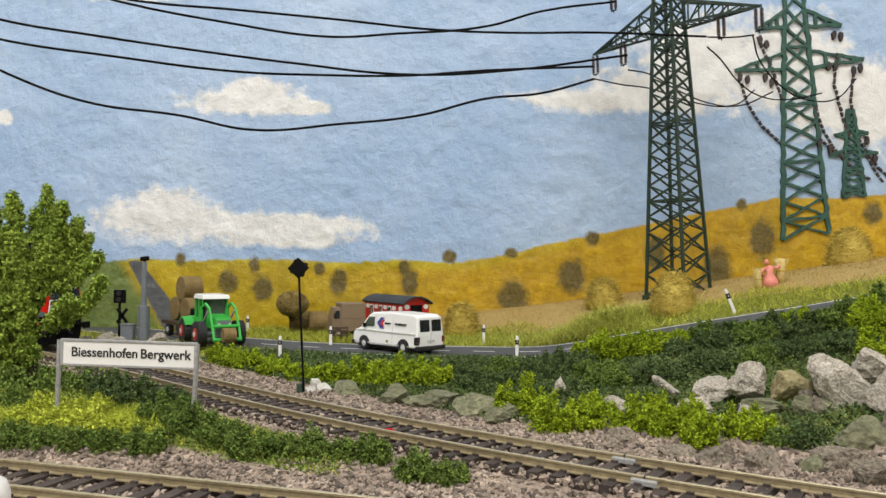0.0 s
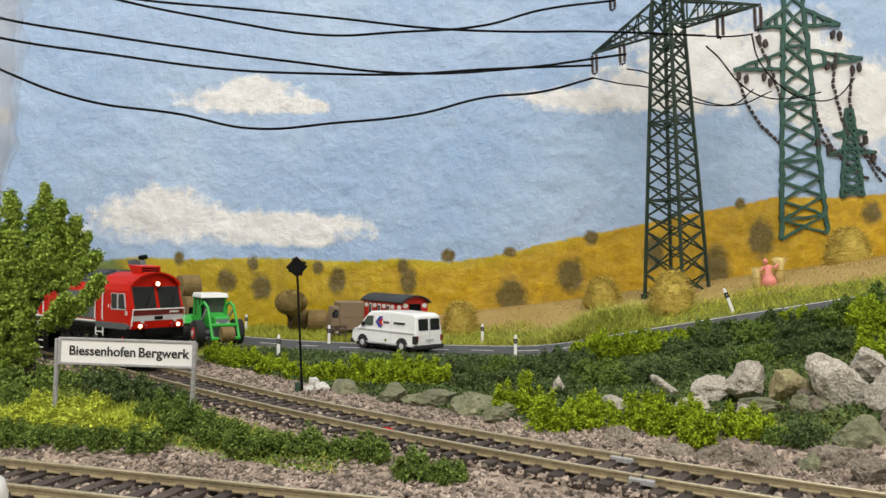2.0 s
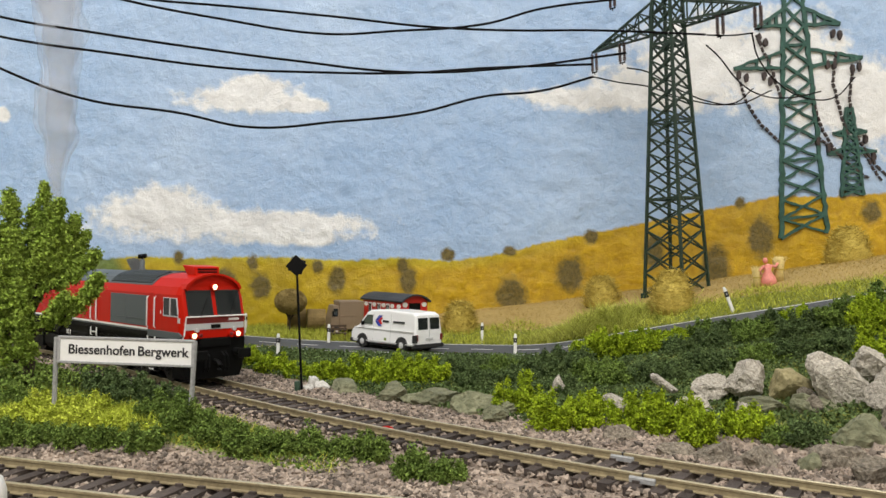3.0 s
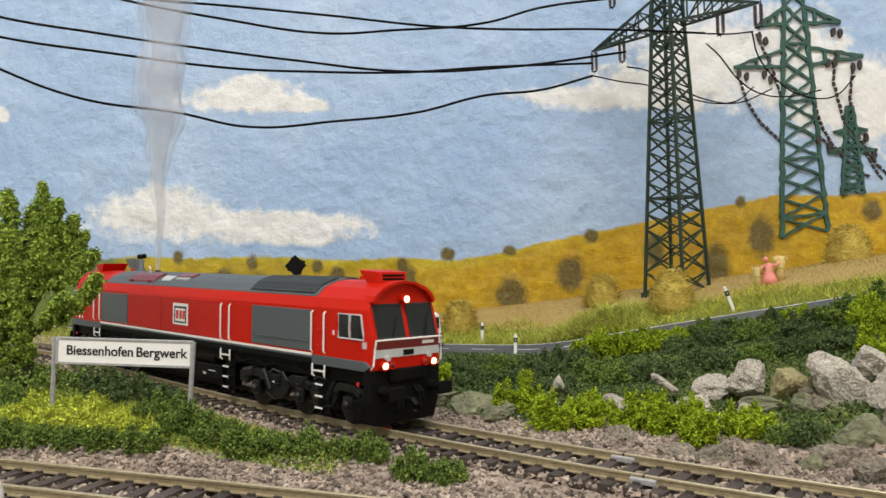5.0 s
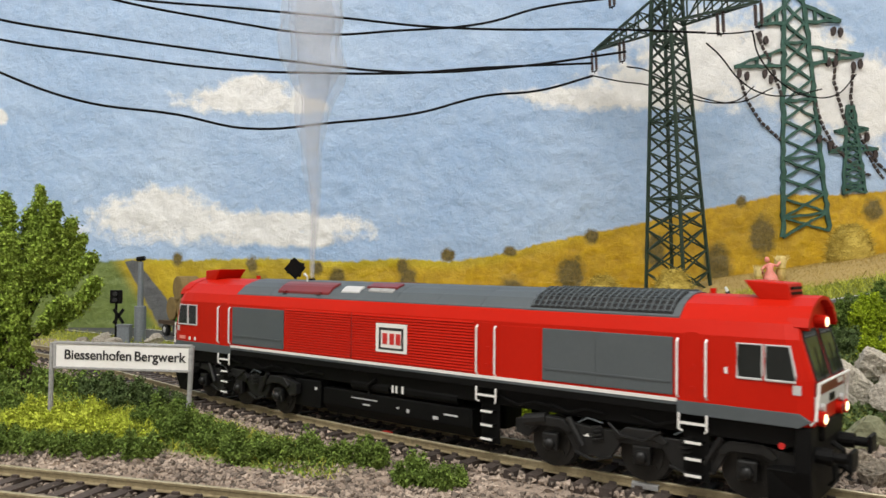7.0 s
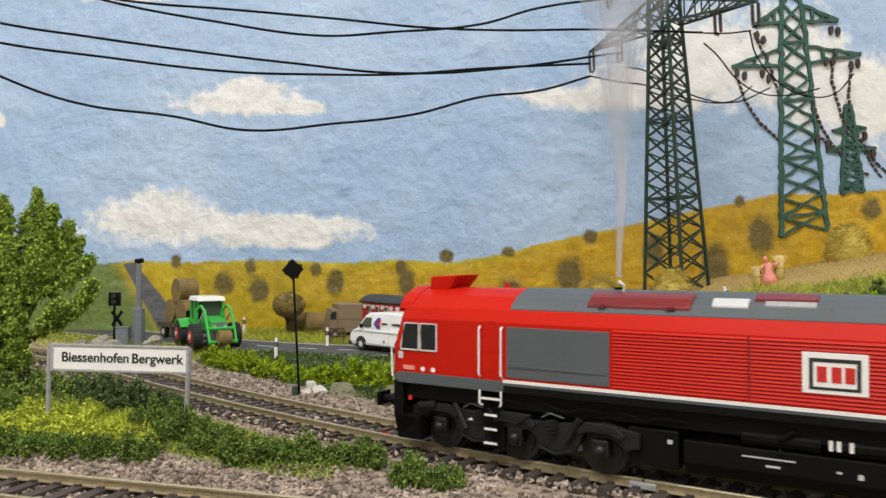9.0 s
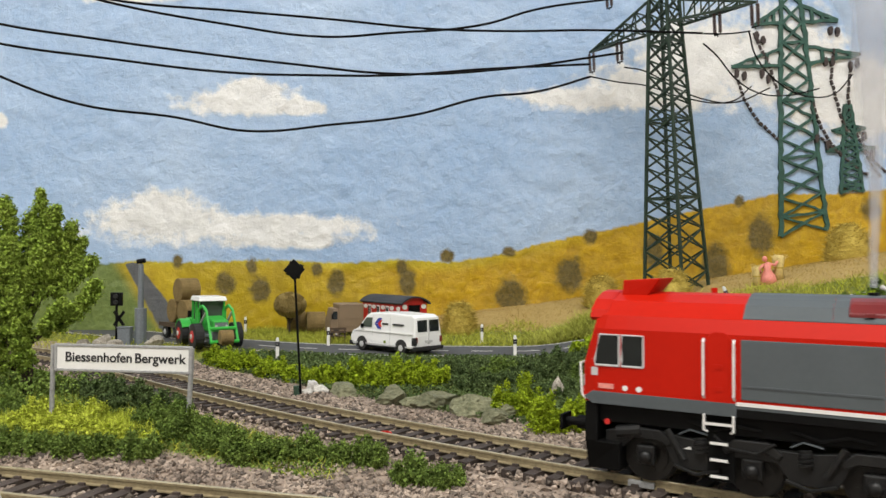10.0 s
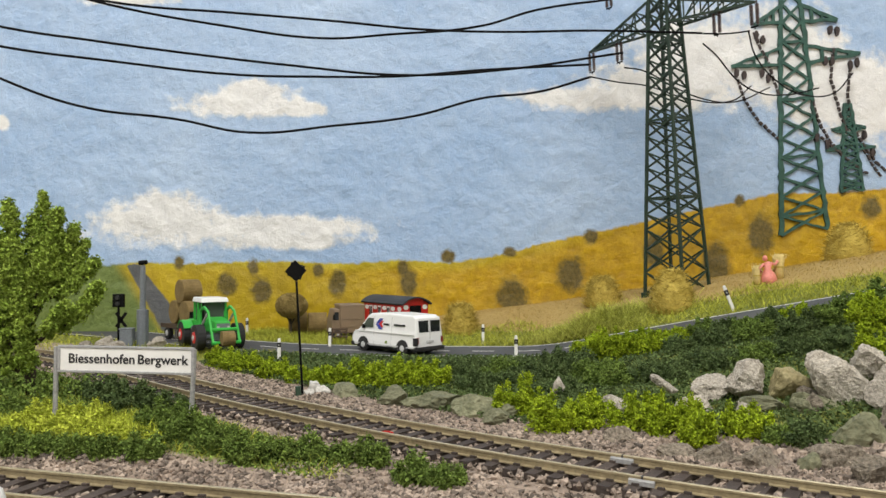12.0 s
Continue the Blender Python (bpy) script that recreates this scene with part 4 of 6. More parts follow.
        part("battery_box", Shape().box(-46, -34, *sorted((side * 6, side * 13.2)), 4.0, 13.0), BLACK, loco, soft=0.4)
        part("air_tank", Shape().tube([(-20, side * 11.4, 13.6), (-4, side * 11.4, 13.6)], 2.0, 12), BLACK, loco)
        part("air_tank", Shape().tube([(0, side * 11.4, 13.6), (22, side * 11.4, 13.6)], 2.0, 12), BLACK, loco)
        part("filler_pipe", Shape().tube([(-12, side * 13.2, 11), (-12, side * 13.6, 14), (-9, side * 13.4, 16)], 0.6, 8), BLACK, loco)
        f = sorted((side * 12.8, side * 12.9))
        for a, b, c, d in ((-20, -9, 9.0, 9.7), (-15, -12, 7.2, 8.2), (-36.5, -35.4, 9.4, 11.4), (-1, 0, 7.8, 8.8), (3, 4, 6.8, 9.0), (13, 15, 6.4, 8.2), (17, 22, 8.2, 9.2)):
            g = f if a > -33 else sorted((side * 13.2, side * 13.3))
            part("stencil_bar", Shape().box(a, b, *g, c + (d - c) * 0.25, d - (d - c) * 0.25), SILVER, loco)
        for a in (-2.4, -0.9, 1.5):
            part("valve_mark", Shape().box(a, a + 0.8, *sorted((side * 13.5, side * 13.6)), 12.8, 15.0), WHITE, loco)
        for a in (-82, -60, -40, 45, 60, 83):
            part("pipe_run", Shape().tube([(a - 8, side * 13.6, 16.2), (a - 2, side * 13.9, 14.6), (a + 3, side * 13.9, 16.0), (a + 8, side * 13.6, 15.4)], 0.35, 6), BLACK, loco)
    part("underframe", Shape().box(-113, 113, -13.0, 13.0, 13.6, 18.4), BLACK, loco, "black underframe", 0.4)
    for e in (-1, 1):
        build_cab(loco, e)
        part("buffer_beam", Shape().box(*sorted((e * 111.5, e * 114.8)), -14.6, 14.6, 8.6, 18.4), BLACK, loco, "black buffer beam", 0.4)
        part("valance", Shape().loft([[(e * x, y, z) for x, y, z in r] for r in ([(106, -14, 2.2), (106, 14, 2.2), (114.6, 12.5, 1.8), (114.6, -12.5, 1.8)], [(106, -14.6, 9), (106, 14.6, 9), (114.8, 14.6, 9), (114.8, -14.6, 9)])]), BLACK, loco, "black snow plough", 0.3)
        for y in (-10.1, 10.1):
            b = part("buffer", Shape().tube([(e * 114, y, 12.2), (e * 118.2, y, 12.2), (e * 118.2, y, 12.2), (e * 121.2, y, 12.2)], [1.7, 1.7, 1.1, 1.1], 14), BLACK, loco)
            part("buffer_head", Shape().box(*sorted((e * 121.2, e * 122.2)), y - 3.0, y + 3.0, 10.2, 14.2), BLACK, b, soft=0.4)
        part("coupler", Shape().tube([(e * 113, 0, 9.0), (e * 118, 0, 8.8), (e * 119.6, 0, 7.6), (e * 119.0, 0, 5.8)], 1.0, 8), BLACK, loco, "black hook coupler")
        for y in (-5, -3.4, 3.4, 5):
            part("air_hose", Shape().tube([(e * 114.5, y, 12.5), (e * 117.0, y, 11.0), (e * 117.3, y * 1.1, 6.5), (e * 116.2, y * 1.1, 5.0)], 0.45, 6), BLACK, loco)
        both("red_plug", lambda k: Shape().tube([(e * 109.0, k * 14.4, 14.0), (e * 109.0, k * 14.75, 14.0)], 0.7, 10), RIM_RED, loco)
    return loco, [build_bogie(loco, e) for e in (-1, 1)]


LOCO, BOGIES = build_loco()
EXHAUST = Vector((-53, 0, 46.0))


PLUME_Z = (0, 25, 45, 62, 74, 90, 108, 128, 190)
PLUME_R = (0.8, 1.5, 3.6, 6.0, 11.0, 11.5, 9.5, 12.5, 15.0)


def build_smoke():
    """A thin jet that opens into billows, in nested rigid shells."""
    plume = thing("smoke_plume", mm(0, 0, 0), "thin grey exhaust smoke rising in a column", "smoke")
    pieces = []
    spans = (0, 48, 96, 192)
    for k, (z0, z1) in enumerate(zip(spans, spans[1:])):
        for shell in range(3):
            rings = []
            for i in range(25):
                z = z0 + (z1 - z0) * i / 24
                r = float(np.interp(z, PLUME_Z, PLUME_R)) * (1.06 - 0.25 * shell)
                sway = min(1, z / 60) * 4.0
                cx, cy = sway * noise.noise(Vector((z / 34, 0, 3))), sway * noise.noise(Vector((z / 34, 5, 3)))
                ringed = []
                for b in (2 * math.pi * j / 24 for j in range(24)):
                    q = r * (1 + 0.5 * noise.noise(Vector((math.cos(b) * 1.2, math.sin(b) * 1.2, z / 15 + shell * 2.3))))
                    ringed.append((cx + q * math.cos(b), cy + q * math.sin(b), z))
                rings.append(ringed)
            pieces.append((k, shell, part("puff", Shape().loft(rings, False), SMOKE, plume, smooth=True)))
    return plume, pieces


SMOKE_PLUME, PUFFS = build_smoke()

# seconds, and the locomotive's middle along the track
RUN_T = (0.0, 0.5, 1.0, 1.5, 2.0, 2.5, 3.0, 5.0, 5.5, 6.0, 6.5, 7.0, 9.0, 9.5, 10.0, 10.5, 12.0)
RUN_U = (-399.0, -373.5, -348.4, -319.4, -286.8, -254.0, -223.4, -105.8, -76.2, -46.4, -17.0, 11.7, 129.7, 158.7, 188.3, 217.5, 306.0)


def run(t):
    return float(np.interp(t, RUN_T, RUN_U))


def loco_pose(t):
    """Middle point and heading, with both pivots on the curve."""
    u = run(t)
    a, b = on_track(u - 72)[0], on_track(u + 72)[0]
    c = (a + b) / 2
    return c, math.atan2(b[1] - a[1], b[0] - a[0])


def motions():
    steps = [i * 0.25 for i in range(49)]
    walk(LOCO, [(t, mm(*loco_pose(t)[0], 0, 0, 0, math.degrees(loco_pose(t)[1]))) for t in steps])
    for e, (bogie, sets) in zip((-1, 1), BOGIES):
        walk(bogie, [(t, mm(e * 76, 0, 0, 0, 0, math.degrees(on_track(run(t) + e * 72)[1] - loco_pose(t)[1]))) for t in steps])
        for x, wheelset in zip((-24, 0, 24), sets):
            walk(wheelset, [(t, mm(x, 0, 6.1, 0, math.degrees((run(t) - RUN_U[0]) / 6.15), 0)) for t in [i * 0.125 for i in range(97)]])
    rows = []
    for t in steps:
        c, h = loco_pose(t)
        rows.append((t, mm(c[0] + EXHAUST.x * math.cos(h), c[1] + EXHAUST.x * math.sin(h), EXHAUST.z)))
    walk(SMOKE_PLUME, rows)
    for k, shell, puff in PUFFS:
        walk(puff, [(t, mm(0.3 * k * math.sin(1.3 * t + 0.4 * k), 0.3 * k * math.cos(1.1 * t), 2.5 * math.sin(0.9 * t), 0, 0, 6 * math.sin(0.7 * t + 2 * shell))) for t in [i * 0.5 for i in range(25)]])


# ---- greenery, rocks ----
def bush(x, y, r, h, material, seed, label, grain=0.75, name="bush", group="foam bushes", upright=1.0):
    """A clump of twigs set with fine flock; its outline is as uneven as the twigs."""
    rng = np.random.default_rng(seed)
    z = gz(x, y) - 0.8
    pts = []
    for i in range(int(9 + r * 2.2)):
        a, k = rng.uniform(0, 2 * math.pi), math.sqrt(rng.uniform(0, 1))
        b = (0.35 * r * k * math.cos(a), 0.3 * r * k * math.sin(a), 0.0)
        top = h * rng.uniform(0.55, 1.12) * (1 - 0.5 * k**2)
        tip = (r * 1.02 * k * math.cos(a), r * 0.85 * k * math.sin(a), max(top, 1.5))
        pts.append(sprays(rng, b, tip, min(2.6, 0.28 * r), 12 + int(0.5 * h), 16, 0.55 * upright, 0.22))
    m = int(r * r * 5)
    a, k = rng.uniform(0, 2 * math.pi, m), np.sqrt(rng.uniform(0, 1, m))
    pts.append(np.stack([r * k * np.cos(a), r * 0.85 * k * np.sin(a), rng.uniform(0, 0.55, m) * h * (1 - 0.75 * k**2)], 1))
    p = np.concatenate(pts)
    p = p[p[:, 2] > -0.5]
    ob = part(name, flakes(name, rng, p, grain, material), material, at=mm(x, y, z))
    return tagged(ob, label, "bush", group)


BRIGHT_BUSHES = ((-116.8, 419.0, 8.5, 9.7), (-98.0, 398.0, 8.6, 9.8), (-80.0, 381.0, 8.8, 9.4), (-50.3, 356.0, 9.0, 9.8), (-35.9, 352.5, 10.7, 13.2), (-20.4, 349.0, 11.3, 14.4), (-4.8, 348.0, 10.1, 12.6), (30.0, 288.5, 8.8, 15.6), (36.7, 262.0, 7.6, 14.2),
                 (47.8, 266.0, 7.3, 11.5), (66.4, 264.0, 10.5, 13.4), (77.0, 255.0, 9.2, 14.7), (78.9, 238.5, 6.0, 12.9), (96.1, 247.5, 8.0, 12.5), (56.7, 282.0, 7.1, 10.2), (160.4, 291.5, 5.3, 14.7), (84.3, 383.5, 13.2, 17.5), (101.3, 378.5, 12.1, 14.5), (78.3, 421.0, 9.1, 7.6),
                 (-64, 366, 8, 8), (-108, 408, 8, 9))
BANK_BUSHES = (
    (13.3, 379.0, 13.7, 11.0), (31.7, 370.5, 12.0, 12.0), (46.5, 361.0, 13.0, 15.7), (61.0, 370.5, 12.0, 17.4), (74.4, 334.5, 14.5, 13.3), (94.5, 329.0, 14.3, 13.1), (115.6, 328.5, 14.2, 11.9), (131.5, 321.0, 12.8, 10.4),
    (148.1, 317.0, 12.6, 10.3), (161.0, 311.0, 11.2, 12.4), (174.7, 317.5, 10.3, 18.4), (171.3, 335.5, 9.7, 15.8), (110.1, 235.5, 6.8, 11.9))
EDGE_BUSHES = (
    (102.5, 237.5, 4.3, 9.4), (16.7, 337.0, 9.7, 12.2), (50.8, 322.0, 10.5, 11.6), (186, 300, 12, 16), (112, 366, 9, 9), (126, 358, 10, 12), (141, 349, 10, 13), (156, 340, 10, 14),
    (198, 318, 12, 18), (185, 330, 11, 16), (100, 395, 8, 8), (33, 345, 11, 10), (70, 350, 12, 12))
SHADE_BUSHES = (
    (-123.4, 290.0, 8.4, 10.5), (-106.5, 273.5, 8.9, 10.9), (-88.0, 254.5, 8.3, 10.1), (-137.3, 302.0, 6.5, 7.6))
MID_BUSHES = ((-123.0, 226.5, 5.7, 8.2), (-113.3, 225.0, 5.2, 6.8), (-103.0, 222.0, 5.6, 8.0), (-92.5, 220.0, 5.1, 6.8), (-81.1, 217.0, 5.0, 8.6), (-74.3, 229.5, 7.0, 11.6), (-62.9, 221.5, 5.6, 11.2), (-53.9, 215.5, 5.6, 9.8), (-45.4, 218.0, 6.0, 9.1), (-37.6, 222.5, 5.6, 9.6), (-28.7, 222.5, 5.6, 8.0),
              (-19.6, 219.0, 6.3, 9.8), (-6.5, 203.5, 5.3, 8.8), (1.6, 201.5, 5.8, 8.0), (-86.8, 241.0, 7.0, 10.4), (-140.2, 256.0, 7.4, 9.2), (-133, 230, 6, 8))
LIME_PATCHES = ((-124.4, 233.5, 7.6, 7.5), (-112.5, 232.0, 7.5, 8.0), (-101.7, 230.0, 6.6, 7.0), (-93.3, 227.5, 4.1, 6.0), (-80.7, 221.0, 3.5, 6.0), (-123.0, 247.5, 8.2, 9.0), (-110, 246, 8, 8))


def build_bushes():
    for i, row in enumerate(BRIGHT_BUSHES):
        k, m = (1.1, 1.05) if row[1] > 340 and row[0] < 0 else (1.15, 0.98) if row[1] < 300 else (1.05, 1.0)
        bush(row[0], row[1], row[2] * k, row[3] * m, BRIGHT_LEAF, 100 + i, "bright yellow-green foam bush on the bank", 0.58 if row[1] > 300 else 0.5)
    for i, row in enumerate(BANK_BUSHES + EDGE_BUSHES + SHADE_BUSHES):
        low = 1.0 if row[0] < -20 else (0.8 if row[1] > 335 else 0.66) if row[0] < 165 else 0.85
        m, label = (DARK_LEAF, "low dark green foam bush on the bank") if i % 3 != 1 or i > 25 else (MID_LEAF, "low mid-green foam bush on the bank")
        if row[0] > 165:
            m, label = ((BRIGHT_LEAF, "bright green foam bush on the bank"), (MID_LEAF, "low mid-green foam bush on the bank"))[i % 2]
        bush(row[0], row[1], row[2] * 1.08, row[3] * low, m, 200 + i, label, 0.5)
    for i, x in enumerate(range(92, 216, 9)):
        y = float(road_y(x)) - ROAD_HALF - 9
        m, label = ((DARK_LEAF, "dark green foam bush at the road edge"), (MID_LEAF, "mid-green foam bush at the road edge"), (BRIGHT_LEAF, "bright green foam bush at the road edge"))[(0, 1, 0, 2, 1)[i % 5]]
        bush(x, y, 8.0, 7.8 + 1.8 * math.sin(i * 1.9) + (5 if x > 185 else 0), m, 500 + i, label, 0.55)
    for i, row in enumerate(MID_BUSHES):
        bush(*row, MID_LEAF, 300 + i, "small mid-green foam bush beside the gravel", 0.42)
    for i, row in enumerate(LIME_PATCHES):
        bush(*row, LIME_LEAF, 400 + i, "lime green mossy ground clump", 0.42, "moss_clump", "moss clumps")


def stone_mesh(rx, ry, rz, seed, cuts=15, detail=4):
    """A broken stone: flat faces, worn edges and a rough skin."""
    rng = np.random.default_rng(seed)
    bm = bmesh.new()
    bmesh.ops.create_icosphere(bm, subdivisions=detail, radius=1.0)
    planes = [(Vector(rng.normal(size=3)).normalized(), rng.uniform(0.52, 0.84)) for _ in range(cuts)]
    for v in bm.verts:
        p = v.co.copy()
        for nrm, d in planes:
            k = p.dot(nrm) - d
            if k > 0:
                p -= nrm * k
        p += p.normalized() * (0.1 * noise.noise(p * 2.2 + Vector((seed, 0, 0))) + 0.075 * noise.noise(p * 6 + Vector((0, seed, 0))) + 0.045 * noise.noise(p * 13 + Vector((0, seed, 4))))
        v.co = Vector((p.x * rx * S, p.y * ry * S, p.z * rz * S))
    me = bpy.data.meshes.new("boulder")
    bm.to_mesh(me)
    bm.free()
    return me


def rock(x, y, r, h, material, seed, label, group, sink=0.25, flat=1.0):
    rng = np.random.default_rng(seed)
    me = stone_mesh(r * 1.2, r * 0.85, h * 0.7 * flat, seed, detail=4 if r > 4 else 3)
    me.materials.append(material)
    ob = part("boulder", me, material, at=mm(x, y, gz(x, y) + h * (0.5 - sink), rng.uniform(-14, 14), rng.uniform(-16, 16), rng.uniform(-40, 40)))
    return tagged(ob, label, "rock", group)


# place, half sizes, lean of the large quarry stones
QUARRY = ((110.0, 281.0, 9.6, 8.2, 8, 7.2, -26), (123.0, 277.0, 9.0, 7.4, 7, 7.2, 8), (138.0, 266.0, 7.0, 12.5, 9, 17.0, -27), (151.0, 276.0, 16.5, 8, 8, 7, 25), (98.0, 287.0, 6.4, 8.2, 7, 4.6, -14), (83.0, 291.0, 7.4, 5.0, 4, 2.2, 30),
          (111.0, 268.0, 3.6, 9, 7, 4.2, 4), (127.0, 264.0, 3.6, 8, 7, 5.4, 10), (125.0, 233.0, -0.5, 9, 8, 7.6, 8), (110.0, 217.0, -3.6, 8, 7, 6.0, -6), (90.0, 221.0, -4.2, 8.5, 7, 5.6, 12), (79.0, 224.0, -4.2, 6, 6, 5.4, -8), (56.5, 249.0, -3.6, 5.6, 5, 5.0, 14), (153.0, 260.0, 6.0, 10, 9, 11, -15))


ROCKS = ((47.7, 317.0, 4.1, 10.3), (111.2, 202.0, 5.8, 10.2), (69.5, 230.0, 6.6, 6.6), (60.6, 281.0, 6.1, 8.1), (147, 255, 10, 16), (140, 238, 9, 14), (90, 278, 6, 6))
SLABS = ((-18.3, 313.5, 7.9, 9.5), (-0.2, 304.0, 9.9, 10.5), (-39.5, 330.5, 7.2, 6.0), (12.5, 293.5, 8.9, 10.6), (10.3, 289.0, 6.3, 6.3), (19.7, 275.0, 5.6, 7.0), (24, 284, 6, 7), (-9, 306, 6, 6))


def build_rocks():
    for i, (x, y, z, rx, ry, rz, lean) in enumerate(QUARRY):
        m, label = ((ROCK, "rough grey quarry boulder on the bank"), (YELLOW_ROCK, "ochre yellow quarry boulder"), (MOSSY, "mossy grey boulder on the bank"), (EARTH_ROCK, "brown earthy boulder half sunk in rubble"))[(0, 1, 0, 0, 0, 0, 2, 2, 2, 3, 3, 3, 3, 0)[i]]
        me = stone_mesh(rx * 1.12, ry, rz * 1.12, 340 + i)
        me.materials.append(m)
        tagged(part("boulder", me, m, at=mm(x, y, z, 0, lean, 12 * math.sin(i * 2.1))), label, "rock", "boulders on the bank")
    for i, row in enumerate(ROCKS):
        m, label, k = (EARTH_ROCK, "brown earthy boulder half sunk in rubble", 0.8) if i in (1, 2, 5) else (ROCK, "rough grey quarry boulder on the bank", 1.0)
        rock(row[0], row[1], row[2] * k, row[3] * k, m, 40 + i, label, "boulders on the bank")
    rng = np.random.default_rng(31)
    for i in range(16):
        x, y = rng.uniform(62, 155), rng.uniform(205, 300)
        if from_track(x, y) > 26 and y < road_y(x) - 75:
            k = rng.uniform(2.6, 5.0)
            rock(x, y, k, k * 1.5, (ROCK, EARTH_ROCK, MOSSY)[i % 3], 160 + i, ("small grey quarry stone on the bank", "small brown stone in the rubble", "small mossy stone on the bank")[i % 3], "small stones on the bank")
    for i, row in enumerate(SLABS):
        rock(*row, MOSSY, 80 + i, "flat mossy green-grey stone slab beside the ballast", "stone slabs", 0.3, 0.85)
    for i, row in enumerate(((-54.3, 341.0, 3.6, 6.5), (-50.5, 338, 3.0, 4.0), (-57, 336, 2.6, 3.0))):
        rock(*row, PALE_ROCK, 95 + i, "small chalk white stone", "white stones")
    for i, row in enumerate(((-211.1, 490.5, 6.4, 11.0), (-225.5, 495.0, 5.7, 7.9), (-200.5, 482.0, 6.3, 7), (-220, 485, 5, 6), (-176, 486, 6, 8))):
        rock(*row, ROCK, 120 + i, "grey stone beside the level crossing", "crossing stones")
    for x, y, r, m, label in ((-16.0, 246.0, 2.0, RIM_RED, "small bright red plastic scrap"), (-12.0, 243.0, 1.0, WHITE, "tiny white chip in the gravel"), (-27.4, 254.0, 1.0, WHITE, "tiny white chip on the sleepers"), (74.0, 160.0, 1.6, WHITE, "small white chip beside the rail")):
        ob = rock(x, y, r, r * 2, m, int(x * 3 + 700), label, "loose chips", -0.1)
        ob.name = "chip"


def build_tree():
    x, y = -155.0, 296.0
    z = gz(x, y) - 1
    rng = np.random.default_rng(3)
    tree = thing("tree", mm(x, y, z), "leafy green model tree with upright flocked branches", "tree")
    part("trunk", Shape().tube([(0, 0, 0), (0.6, 0, 12), (-0.4, 0.5, 26), (0.5, 0, 44), (1, 0, 62)], [2.4, 1.9, 1.6, 1.1, 0.4], 10), BARK, tree, "dark brown trunk", smooth=True)
    # foot height on the trunk, tip of the bough, its thickness of leaf
    boughs = ((26, -8, -1, 75, 5.4), (28, 4.5, 1, 78, 4.8), (30, 12, -3, 72, 4.8), (32, 17, 0, 66, 4.4), (34, 20, 2, 60, 3.8), (36, 26, -2, 53, 3.4), (22, 28, -4, 44, 3.8), (24, -18, 2, 72, 6.0), (22, -28, 0, 69, 6.2),
              (24, -2, 6, 70, 6.0), (28, 8, 6, 64, 5.2), (20, -14, 7, 62, 6.2), (20, -36, 0, 60, 6.4), (18, -30, -4, 50, 6.2), (18, -18, -6, 54, 6.2), (22, -3, -7, 60, 5.6), (28, 7, -6, 56, 4.6), (20, 16, -6, 37, 3.2),
              (14, -10, -7, 40, 6.0), (14, 0, -7, 38, 4.6), (12, -24, -4, 36, 6.2), (12, -38, 2, 44, 6.4), (10, -14, -5, 26, 5.4), (10, 1, -6, 24, 4.4), (10, -30, 0, 26, 5.4))
    pts = []
    for foot, bx, by, bz, r in boughs:
        reach = math.hypot(bx, bz - foot)
        part("branch", Shape().tube([(0.2, 0, foot), (0.55 * bx, 0.55 * by, foot + 0.32 * (bz - foot)), (0.85 * bx, 0.85 * by, foot + 0.68 * (bz - foot)), (bx, by, bz)], [1.0, 0.7, 0.45, 0.15], 6), BARK, tree)
        pts.append(sprays(rng, (0, 0, foot), (bx, by, bz), r, int(44 + 2.6 * reach), 42, 0.75, 0.3, 4.0))
    part("crown", flakes("crown", rng, np.concatenate(pts), 0.62, TREE_LEAF), TREE_LEAF, tree, "fresh green flocked leaves")
    p = rng.normal(size=(2600, 3)) * np.array((13, 7, 3)) + np.array((2, 0, 5))
    part("undergrowth", flakes("undergrowth", rng, p, 0.7, MID_LEAF), MID_LEAF, tree, "green scrub round the foot")


